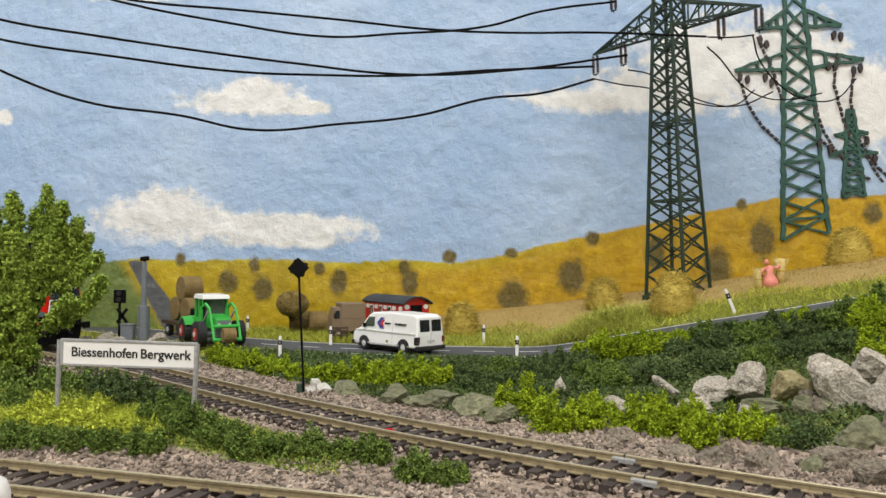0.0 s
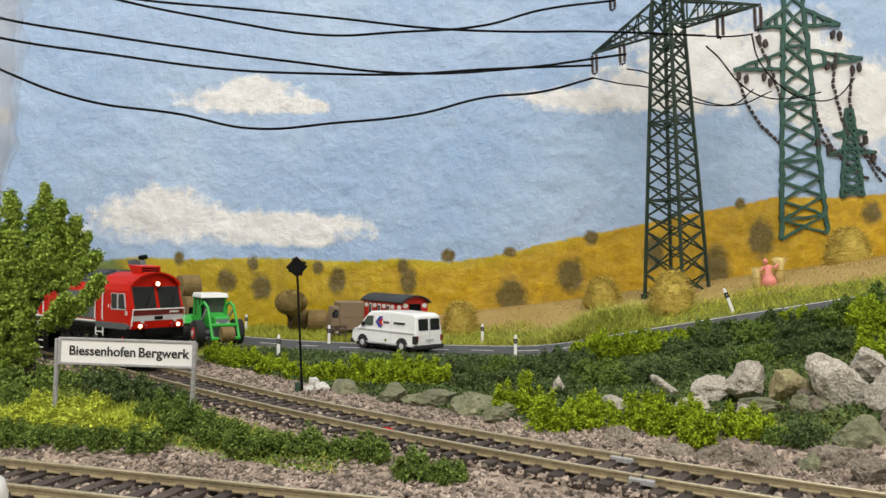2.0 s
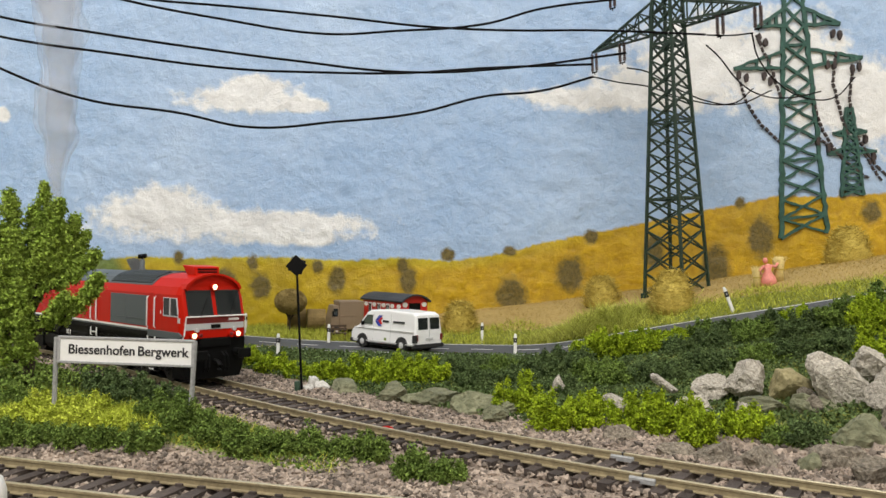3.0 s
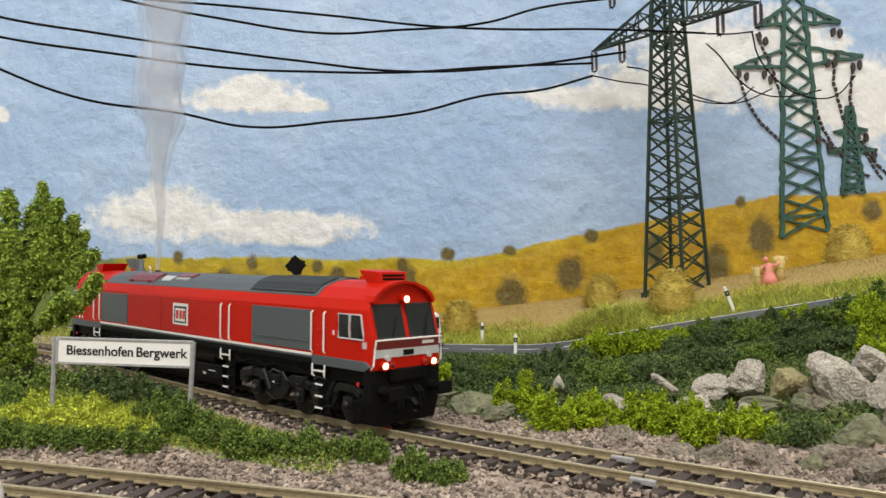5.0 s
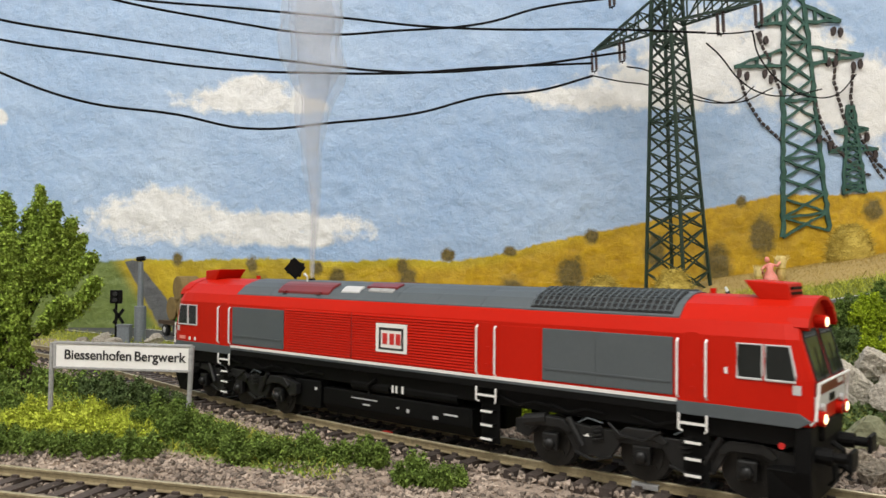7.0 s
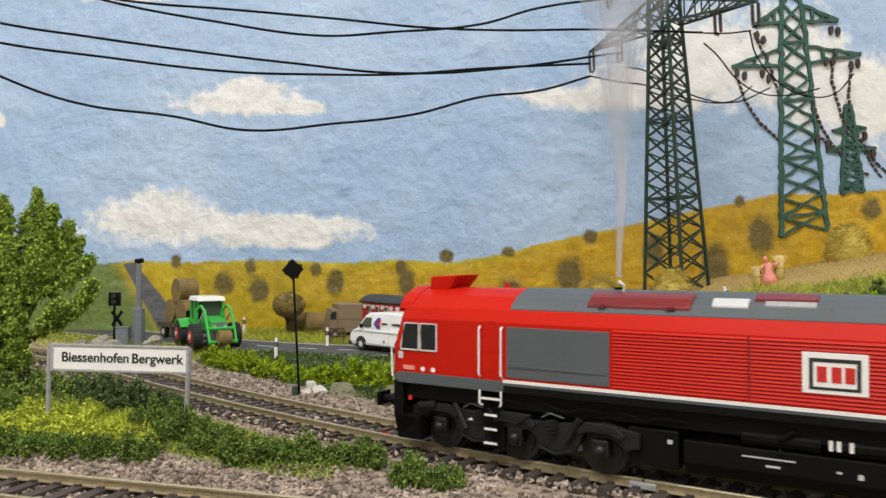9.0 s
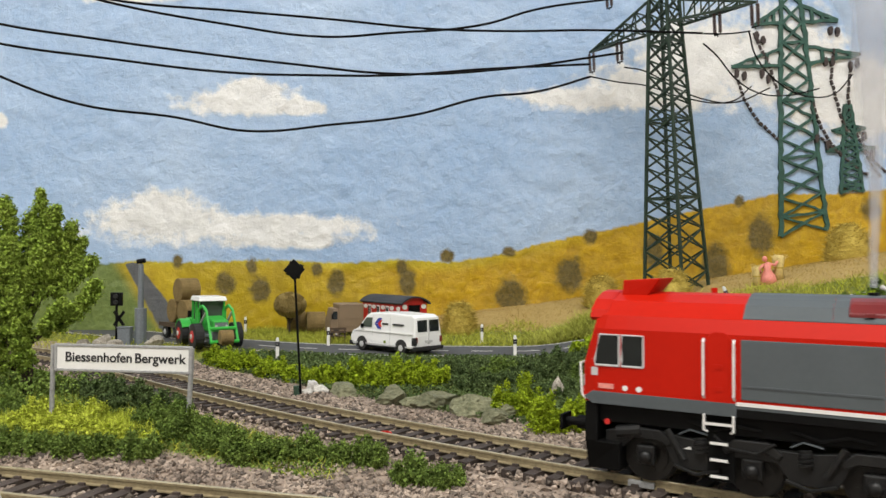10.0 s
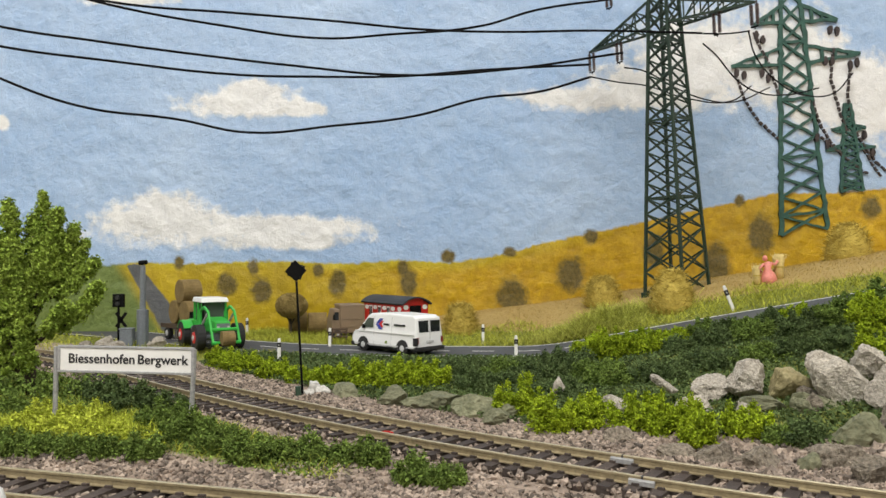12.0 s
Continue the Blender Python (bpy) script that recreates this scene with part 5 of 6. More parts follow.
def build_grass():
    rng = np.random.default_rng(21)
    x, y = rng.uniform(-180, 330, 80000), rng.uniform(330, 588, 80000)
    past = y - road_y(x) - ROAD_HALF
    verge = (past > 1.5) & (past < 42 + 14 * np.sin(x / 23) + 8 * np.sin(x / 7)) & (rng.uniform(0, 1, len(x)) < 0.9)
    r = np.stack([x, y, ground_z(x, y)], 1)[verge]
    tagged(part("verge_grass", strands(Shape(), rng, r, 5.5, 0.32, 0.85), GRASS), "long dry green grass fibres along the road", "grass", kind="stuff")
    meadow = (past > 36) & (x > -70) & (rng.uniform(0, 1, len(x)) < 0.6)
    r = np.stack([x, y, ground_z(x, y)], 1)[meadow]
    tagged(part("meadow_grass", strands(Shape(), rng, r, 1.6, 0.22, 0.6), TAN_GRASS), "short dry tan stubble grass", "grass", kind="stuff")
    n = 6500
    a, k = rng.uniform(0, 2 * math.pi, n), rng.normal(size=n)
    tx, ty = 92 + 22 * rng.normal(size=n), 478 + 9 * k
    keep = ty - road_y(tx) - ROAD_HALF > 2
    heap = 11 * np.exp(-(((tx - 95) / 20) ** 2) - ((ty - 477) / 9) ** 2) * rng.uniform(0.2, 1, n)
    r = np.stack([tx, ty, ground_z(tx, ty) + heap], 1)[keep]
    tagged(part("grass_tuft", strands(Shape(), rng, r, 9.5, 0.36, 0.95), LIGHT_GRASS), "matted tuft of long green-yellow grass", "grass", kind="stuff")
    x, y = rng.uniform(-190, 20, 9000), rng.uniform(190, 330, 9000)
    keep = (from_track(x, y) < -24) & (from_front(x, y) > 34) & (x < -25)
    r = np.stack([x, y, ground_z(x, y)], 1)[keep]
    tagged(part("bank_grass", strands(Shape(), rng, r, 3.6, 0.22, 0.7), GRASS), "short green grass fibres between the tracks", "grass", kind="stuff")
    x, y = rng.uniform(-130, 220, 150000), rng.uniform(230, 470, 150000)
    keep = (from_track(x, y) > np.where(x > 40, 58, 43)) & (y < road_y(x) - ROAD_HALF - 1)
    x, y = x[keep], y[keep]
    s = flakes("ground_cover", rng, np.stack([x, y, ground_z(x, y) + rng.uniform(0, 2.2, len(x))], 1), 0.75, DARK_LEAF)
    tagged(part("ground_cover", s, DARK_LEAF), "dark green scatter foam covering the bank", "ground cover", kind="stuff")
    x, y = rng.uniform(20, 170, 9000), rng.uniform(150, 330, 9000)
    keep = (from_track(x, y) > 24) & (from_track(x, y) < 66)
    x, y = x[keep], y[keep]
    s = crumbs(Shape(), rng, np.stack([x, y, ground_z(x, y) + 0.2], 1), 1.15)
    tagged(part("rubble", s, BALLAST), "loose grey-brown rubble among the boulders", "rubble", kind="stuff")
    x, y = rng.uniform(-160, -72, 16000), rng.uniform(218, 268, 16000)
    keep = ((x + 116) / 32) ** 2 + ((y - 240) / 15) ** 2 + 0.35 * np.sin(x / 5) * np.cos(y / 4) < 1
    r = np.stack([x, y, ground_z(x, y)], 1)[keep]
    tagged(part("lime_turf", strands(Shape(), rng, r, 4.2, 0.3, 0.6), LIME_LEAF), "bright lime green turf fibres round the sign", "turf", kind="stuff")
    x, y = rng.uniform(-230, 20, 80000), rng.uniform(200, 400, 80000)
    keep = (from_track(x, y) < -23) & (from_front(x, y) > 33) & (x < -20 - 0.4 * np.abs(y - 230))
    x, y = x[keep], y[keep]
    s = flakes("ground_cover", rng, np.stack([x, y, ground_z(x, y) + rng.uniform(0, 1.6, len(x))], 1), 0.55, MID_LEAF)
    tagged(part("ground_cover", s, MID_LEAF), "mid-green scatter foam on the mound", "ground cover", kind="stuff")
    x, y = rng.uniform(-300, -60, 9000), rng.uniform(440, 588, 9000)
    keep = (y > road_y(x) + ROAD_HALF) | ((y < road_y(x) - ROAD_HALF) & (from_track(x, y) > 24))
    r = np.stack([x, y, ground_z(x, y)], 1)[keep]
    tagged(part("verge_grass", strands(Shape(), rng, r, 4.0, 0.28, 0.7), GRASS), "green grass fibres round the level crossing", "grass", kind="stuff")


def haystack(x, y, r, h, seed, round_top=True):
    rng = np.random.default_rng(seed)
    z = gz(x, y) - 2.5
    s = Shape()
    rings = []
    for i in range(7):
        a = i / 6
        k = math.sqrt(max(0.02, 1 - a**2.2))
        rings.append([(r * 0.93 * k * (1 + 0.1 * noise.noise(Vector((math.cos(b) * 2, math.sin(b) * 2, a * 3 + seed)))) * math.cos(b), r * k * math.sin(b), h * a) for b in (2 * math.pi * j / 16 for j in range(16))])
    s.loft(rings)
    stack = thing("haystack", mm(x, y, z), "mound of loose golden straw on the meadow", "haystack", "haystacks")
    part("core", s, STRAW, stack, smooth=True)
    n = 3200
    b, a = rng.uniform(0, 2 * math.pi, n), rng.uniform(0, 0.97, n)
    k = np.sqrt(1 - a**2.2) * r * 0.97
    roots = np.stack([k * np.cos(b), k * np.sin(b), a * h], 1)
    part("loose_straw", strands(Shape(), rng, roots, 4.6, 0.26, 1.6, 0.25), STRAW, stack)


def build_stacks():
    for i, row in enumerate(((139, 472, 13, 27), (109, 530, 12, 21), (13, 530, 11.5, 22), (278, 535, 15, 27))):
        haystack(*row, 60 + i)


# ---- signs, posts, signals ----
def lettering(text, width, height):
    """Upright flat letters in the x-z plane, centred, as a mesh in metres."""
    c = bpy.data.curves.new("lettering", "FONT")
    c.body, c.align_x, c.align_y, c.extrude, c.size = text, "CENTER", "CENTER", 0.02, 1.0
    c.offset, c.space_word = 0.014, 0.6
    ob = new("lettering", c)
    bpy.context.view_layer.update()
    me = bpy.data.meshes.new_from_object(ob.evaluated_get(bpy.context.evaluated_depsgraph_get()))
    bpy.data.objects.remove(ob)
    xs = [v.co.x for v in me.vertices]
    ys = [v.co.y for v in me.vertices]
    kx, ky = width / (max(xs) - min(xs)), height / (max(ys) - min(ys))
    mx, my = (max(xs) + min(xs)) / 2, (max(ys) + min(ys)) / 2
    for v in me.vertices:
        v.co = Vector(((v.co.x - mx) * kx * S, -v.co.z * 4 * S, (v.co.y - my) * ky * S))
    me.materials.clear()
    me.materials.append(INK)
    return me


def build_sign():
    sign = thing("station_sign", mm(-97.2, 242.0, -0.35, 0, 0.6, -5.2), "white station name board on two grey posts", "sign")
    for x0, x1 in ((-22.4, -22.2), (21.1, 22.2)):
        part("post", Shape().tube([(x0, 0, -6), (x1, 0, 26.6)], 0.75, 8), SIGN_GREY, sign, "silver-grey post")
    board = part("board", Shape().box(-20.9, 21.6, -0.5, 0.3, 19.3, 26.5), WHITE, sign, "white enamel board")
    s = Shape()
    for b in ((-21.5, 22.3, 26.3, 27.1), (-21.5, 22.3, 18.7, 19.5), (-21.5, -20.6, 19.5, 26.3), (21.4, 22.3, 19.5, 26.3)):
        s.box(b[0], b[1], -0.75, 0.45, b[2], b[3])
    part("frame", s, SIGN_GREY, board, "grey metal frame", 0.15)
    part("lettering", lettering("Biessenhofen Bergwerk", 38.4, 3.9), INK, board, at=mm(1.4, -0.58, 22.75))


def build_diamond():
    x, y = -58.0, 331.0
    z = gz(x, y)
    post = thing("warning_board", mm(x, y, z, 0, -3.2, 0), "black diamond-shaped signal board on a thin pole", "signal")
    top = 49.0 - z
    part("pole", Shape().tube([(0, 0, -2), (0, 0, top)], 0.5, 8), BLACK, post)
    for k, (w, off) in enumerate(((4.6, -0.7), (4.3, 0.5))):
        a = 0 if k == 0 else 0.42
        pts = [(w * math.cos(a + i * math.pi / 2), top + w * math.sin(a + i * math.pi / 2)) for i in range(4)]
        part("plate", Shape().prism(pts, 1, off - 0.5, off + 0.5), BLACK, post, "black square plate set on its corner", 0.12)
    part("foot_box", Shape().box(-2.8, -0.6, -1, 1, 0, 4.6), GREEN_DARK, post, "small dark green box at the foot", 0.2)


GREEN_DARK = surface("dark_green_box_paint", (0.02, 0.05, 0.03), (0.035, 0.07, 0.04), 0.6, bump=0.1, depth=0.1)


def delineator(x, y, lean=0.0, h=12.5):
    post = thing("road_post", mm(x, y, gz(x, y) - 0.5, 0, lean, 0), "leaning white and black roadside post" if lean else "white roadside post with a black band", "road post", "roadside posts")
    part("post", Shape().loft([[(a * k, b * k, z) for a, b in ((-0.9, -0.6), (0.9, -0.6), (0.9, 0.6), (-0.9, 0.6))] for z, k in ((0, 1.0), (h - 1.2, 0.9), (h, 0.6))]), WHITE, post, soft=0.15)
    part("band", Shape().box(-0.95, 0.95, -0.68, 0.68, h * 0.62, h * 0.82), INK, post, "black band")
    part("reflector", Shape().box(-0.25, 0.25, -0.74, -0.68, h * 0.69, h * 0.75), SILVER, post)


def build_posts():
    for x, y, lean in ((-87.5, 424, 0), (-68.8, 484, 0), (26.6, 499, 0), (41.3, 431, 0), (162, 433, -22), (-139, 560, 0), (-183, 540, 0), (-168, 508, 0)):
        delineator(x, y, lean, 15.0 if lean else 12.5)


def build_crossing():
    x, y = -206.0, 500.0
    z = gz(x, y)
    sig = thing("crossing_signal", mm(x, y, z), "black level crossing light with crossed boards", "signal")
    part("pole", Shape().tube([(0, 0, -1), (0, 0, 28)], 0.8, 8), BLACK, sig)
    box = part("lamp_box", Shape().box(-3.7, 3.7, -1.2, 1.2, 25, 33.5), BLACK, sig, "black lamp board", 0.4)
    for zz in (27.3, 31.2):
        part("hood", Shape().tube([(0, -1.2, zz), (0, -2.6, zz)], 1.4, 10), RUBBER, box)
    for a in (35, -35):
        part("cross_arm", Shape().box(-5.5, 5.5, -0.4, 0.4, -0.9, 0.9), BLACK, sig, at=mm(2.0, -0.9, 17, 0, 90 + a, 0))
    x, y = -189.5, 497.0
    mast = thing("lamp_mast", mm(x, y, gz(x, y)), "grey stepped mast with a small camera head", "mast")
    part("base", Shape().tube([(0, 0, -1), (0, 0, 23)], 3.6, 12), GREY_METAL, mast, soft=0.3)
    part("pole", Shape().tube([(0, 0, 23), (0, 0, 51)], [1.9, 1.5], 12), GREY_METAL, mast)
    part("head", Shape().tube([(-2.6, 0, 52.5), (2.6, 0, 53.2)], 1.5, 10), BLACK, mast, "black lamp head", 0.3)
    part("bracket", Shape().tube([(0, 0, 50.5), (0, 0, 52.6)], 0.7, 8), BLACK, mast)
    cab = thing("switch_cabinet", mm(-198.0, 494.0, gz(-198, 494)), "grey trackside switch cabinet", "cabinet")
    part("body", Shape().box(-4, 4, -2.5, 2.5, -1, 11.5), GREY_METAL, cab, soft=0.3)
    part("lid", Shape().box(-4.4, 4.4, -2.9, 2.9, 11.5, 12.3), GREY_METAL, cab, soft=0.2)
    part("door", Shape().box(-3.5, 3.5, -2.75, -2.5, 0.6, 10.8), GREY_METAL, cab, soft=0.1)


# ---- power line ----
def lattice(parent, name, corners, zs, material, r=0.55, brace=0.35):
    """Four legs through rings of corners at rising heights, each side braced crosswise; every member is a mesh of its own."""
    for k in range(4):
        part("leg", Shape().tube([(*corners[i][k], z) for i, z in enumerate(zs)], r, 4), material, parent)
    for i in range(len(zs) - 1):
        for k in range(4):
            j = (k + 1) % 4
            a0, a1, b0, b1 = corners[i][k], corners[i][j], corners[i + 1][k], corners[i + 1][j]
            part(name, Shape().tube([(*a0, zs[i]), (*b1, zs[i + 1])], brace, 4), material, parent)
            part(name, Shape().tube([(*a1, zs[i]), (*b0, zs[i + 1])], brace, 4), material, parent)
            if i % 5 == 0:
                part("cross_bar", Shape().tube([(*a0, zs[i]), (*a1, zs[i])], brace * 1.3, 4), material, parent)


def cross_arm(pylon, length, z, rise, w):
    for e in (-1, 1):
        tip = (e * length, 0, z)
        roots = [(e * w, -w, z + 2), (e * w, w, z + 2), (e * w, -w, z + rise), (e * w, w, z + rise)]
        arm = part("cross_arm", Shape().tube([roots[0], tip], 0.95, 4), PYLON, pylon, "lattice cross arm")
        for p in roots[1:]:
            part("chord", Shape().tube([p, tip], 0.95, 4), PYLON, arm)
        lerp = lambda a, b, t: tuple(a[i] + (b[i] - a[i]) * t for i in range(3))
        ts = (0, 0.2, 0.4, 0.6, 0.8)
        for a, b in zip(ts, ts[1:]):
            for i, j in ((0, 1), (2, 3), (0, 2), (1, 3)):
                part("lattice_bar", Shape().tube([lerp(roots[i], tip, a), lerp(roots[j], tip, b)], 0.55, 4), PYLON, arm)
                part("lattice_bar", Shape().tube([lerp(roots[i], tip, b), lerp(roots[j], tip, b)], 0.55, 4), PYLON, arm)


def insulator(pylon, x, z, drop):
    s = Shape()
    for dy in (-1.9, 1.9):
        s.tube([(x + dy, 0, z + 0.5), (x + dy, 0, z - drop)], 0.35, 6)
        for k in range(9):
            zz = z - 2 - k * (drop - 4) / 8
            s.tube([(x + dy, 0, zz), (x + dy, 0, zz - 0.8)], 1.15, 8)
    ins = part("insulator", s, BROWN_GLAZE, pylon, "pair of ribbed brown insulators")
    part("yoke", Shape().tube([(x - 2.4, 0, z - drop), (x + 2.4, 0, z - drop)], 0.5, 6).tube([(x, 0, z - drop), (x, 0, z - drop - 1.5)], 0.4, 6), BLACK, ins)


PYLON_AT = (155.0, 514.0)
PYLON_TURN = -51.5


def build_pylon():
    z = gz(*PYLON_AT) - 1
    pylon = thing("power_pylon", mm(*PYLON_AT, z) @ pose(0, 0, 0, 0, -2.4, 0) @ pose(0, 0, 0, 0, 0, PYLON_TURN), "dark green lattice electricity pylon with cross arms", "pylon")
    H, zs = 232.0, [0]
    while zs[-1] < 230:
        zs.append(zs[-1] + (14.0 if zs[-1] < 40 else 10.2))
    half = lambda h: 14.6 - 6.8 * min(1, h / 165) - 2.5 * max(0, h - 165) / 70
    corners = [[(half(h), half(h)), (-half(h), half(h)), (-half(h), -half(h)), (half(h), -half(h))] for h in zs]
    lattice(pylon, "bracing", corners, zs, PYLON, 1.25, 0.72)
    arm = 209.0 - z - 3.0
    cross_arm(pylon, 64, arm, 19, half(arm))
    cross_arm(pylon, 46, arm + 42, 12, half(arm + 40))
    for x in (-63, -38, 38, 63):
        insulator(pylon, x, arm + (2 if abs(x) < 60 else 0.5), 15)
    for x in (-45, 45):
        insulator(pylon, x, arm + 42, 15)
    for k in (-1, 1):
        for j in (-1, 1):
            part("footing", Shape().box(k * 14.6 - 2, k * 14.6 + 2, j * 14.6 - 2, j * 14.6 + 2, -3, 0.8), PYLON, pylon, soft=0.3)


LOW_WIRES = (
    ((-242.9, 425.0, 154.2), (-199.3, 431.4, 139.0), (-148.4, 438.7, 133.1), (-109.9, 444.1, 126.5), (-60.9, 450.7, 131.5), (-15.5, 456.7, 138.1), (24.4, 461.9, 149.6), (58.4, 466.1, 154.3), (90.2, 470.1, 164.1)),
    ((-243.3, 425.0, 171.2), (-185.1, 433.6, 164.9), (-118.2, 443.0, 159.4), (-74.1, 449.0, 159.5), (-22.3, 455.9, 161.4), (24.2, 461.9, 166.4), (89.5, 470.0, 171.6)),
    ((-243.5, 425.0, 182.1), (-191.2, 432.7, 175.6), (-139.9, 440.0, 170.3), (-86.9, 447.3, 165.7), (-22.4, 455.9, 162.0), (37.8, 463.6, 167.0), (110.5, 472.6, 179.4)))
HIGH_WIRES = (
    ((-185.7, 433.6, 196.5), (-124.8, 442.1, 187.2), (-68.1, 449.9, 182.0), (-29.2, 455.0, 185.7), (24.0, 461.9, 192.7), (58.0, 466.1, 203.6), (103.2, 471.7, 211.8)),
    ((-176.7, 434.9, 197.1), (-118.8, 443.0, 194.7), (-61.8, 450.7, 192.2), (-9.5, 457.6, 189.3), (37.6, 463.6, 189.6), (92.8, 470.4, 192.3), (160.5, 478.6, 193.1)))


SLACK = (
    ((117.7, 500.0, 177.3), (135.9, 516.8, 178.7), (161.7, 533.6, 171.0), (188.8, 550.4, 166.6), (215.1, 567.2, 169.1), (246.0, 584.0, 183.1)),
    ((102.7, 535.0, 179.6), (123.6, 544.8, 178.2), (145.9, 554.6, 177.9), (177.2, 564.4, 171.0), (213.6, 574.2, 170.9), (232.1, 584.0, 184.2)),
    ((161.7, 480.0, 186.9), (177.1, 500.8, 185.1), (197.8, 521.6, 174.5), (221.5, 542.4, 170.1), (250.4, 563.2, 173.2), (282.9, 584.0, 182.7)),
    ((185.6, 470.0, 191.9), (199.3, 492.8, 182.2), (223.6, 515.6, 170.8), (251.1, 538.4, 167.6), (282.1, 561.2, 173.6), (308.3, 584.0, 193.6)),
    ((161.3, 479.0, 192.9), (176.3, 474.5, 191.7), (186.6, 470.0, 191.9)))


def wire(points, r=0.75):
    """A smooth wire through its points."""
    c = bpy.data.curves.new("power_cable", "CURVE")
    c.dimensions, c.bevel_depth, c.bevel_resolution, c.resolution_u = "3D", r * S, 2, 10
    sp = c.splines.new("BEZIER")
    sp.bezier_points.add(len(points) - 1)
    for bp, p in zip(sp.bezier_points, points):
        bp.co = Vector(p) * S
        bp.handle_left_type = bp.handle_right_type = "AUTO"
    c.materials.append(WIRE)
    ob = new("power_cable", c)
    bpy.context.view_layer.update()
    me = bpy.data.meshes.new_from_object(ob.evaluated_get(bpy.context.evaluated_depsgraph_get()))
    bpy.data.objects.remove(ob)
    return tagged(new("power_cable", me), "thin black sagging power cable", "cable", "power cables")


def build_wires():
    for row in LOW_WIRES + HIGH_WIRES:
        a, b = Vector(row[0]), Vector(row[1])
        start = a + (a - b) * 0.9 + Vector((0, 0, 6))
        wire([tuple(start), *row], 0.72)


# ---- pylons and cables painted on the wall ----
def stroke(shape, a, b, w, rng):
    """A brush stroke on the wall from a to b, slightly wavering."""
    a, b = np.array(a, float), np.array(b, float)
    n = max(2, int(np.linalg.norm(b - a) / 4))
    d = (b - a) / max(1e-6, np.linalg.norm(b - a))
    side = np.array((-d[1], d[0]))
    rows = []
    for i in range(n + 1):
        p = a + (b - a) * i / n + side * rng.normal() * w * 0.14
        k = w / 2 * rng.uniform(0.75, 1.2)
        rows.append((p - side * k, p + side * k))
    front = 588.3 - rng.uniform(0, 0.7)
    v = [(x, y, z) for y in (front, 591.5) for l, r in rows for x, z in (l, r)]
    m = 2 * (n + 1)
    f = []
    for i in range(n):
        k = 2 * i
        f += [(k, k + 1, k + 3, k + 2), (k, k + 2, m + k + 2, m + k), (k + 1, m + k + 1, m + k + 3, k + 3)]
    f += [(0, m, m + 1, 1), (m - 2, m - 1, 2 * m - 1, 2 * m - 2)]
    return shape.add(v, f)


def painted_pylon(name, foot, top, w0, w1, base, height, arms, w, label):
    rng = np.random.default_rng(int(foot))
    pic = thing(name, mm(0, 0, 0), label, "painted pylon", "painted pylons")
    mid = lambda t: foot + (top - foot) * t
    half = lambda t: (w0 + (w1 - w0) * min(1, t * 1.15)) / 2
    at = lambda t, k: (mid(t) + k * half(t), base(k) + (height - base(k)) * t)
    for k in (-1, 1):
        part("leg", stroke(Shape(), at(0, k), at(1, k), w * 1.35, rng), PAINT_GREEN, pic)
    n = 13
    for i in range(n):
        part("bracing", stroke(Shape(), at(i / n, -1), at((i + 1) / n, 1), w * 0.8, rng), PAINT_GREEN, pic)
        part("bracing", stroke(Shape(), at(i / n, 1), at((i + 1) / n, -1), w * 0.8, rng), PAINT_GREEN, pic)
        if i % 3 == 1:
            part("cross_bar", stroke(Shape(), at(i / n, -1), at(i / n, 1), w * 0.9, rng), PAINT_GREEN, pic)
    for xl, zl, xr, zr, t in arms:
        for x, z, k in ((xl, zl, -1), (xr, zr, 1)):
            lo, hi = at(t, k), at(min(1.05, t + 0.07), k)
            arm = part("cross_arm", stroke(Shape(), lo, (x, z), w * 1.1, rng), PAINT_GREEN, pic)
            part("chord", stroke(Shape(), hi, (x, z), w * 1.1, rng), PAINT_GREEN, arm)
            for q in (0.3, 0.55, 0.8):
                part("lattice_bar", stroke(Shape(), (lo[0] + (x - lo[0]) * q, lo[1] + (z - lo[1]) * q), (hi[0] + (x - hi[0]) * q, hi[1] + (z - hi[1]) * q), w * 0.9, rng), PAINT_GREEN, arm)
    return pic


def dab(shape, x, z, rx, rz, rng):
    pts = [(x + rx * rng.uniform(0.7, 1.2) * math.cos(a), z + rz * rng.uniform(0.8, 1.15) * math.sin(a)) for a in (2 * math.pi * i / 9 for i in range(9))]
    return shape.prism(pts, 1, 587.3, 591.5)


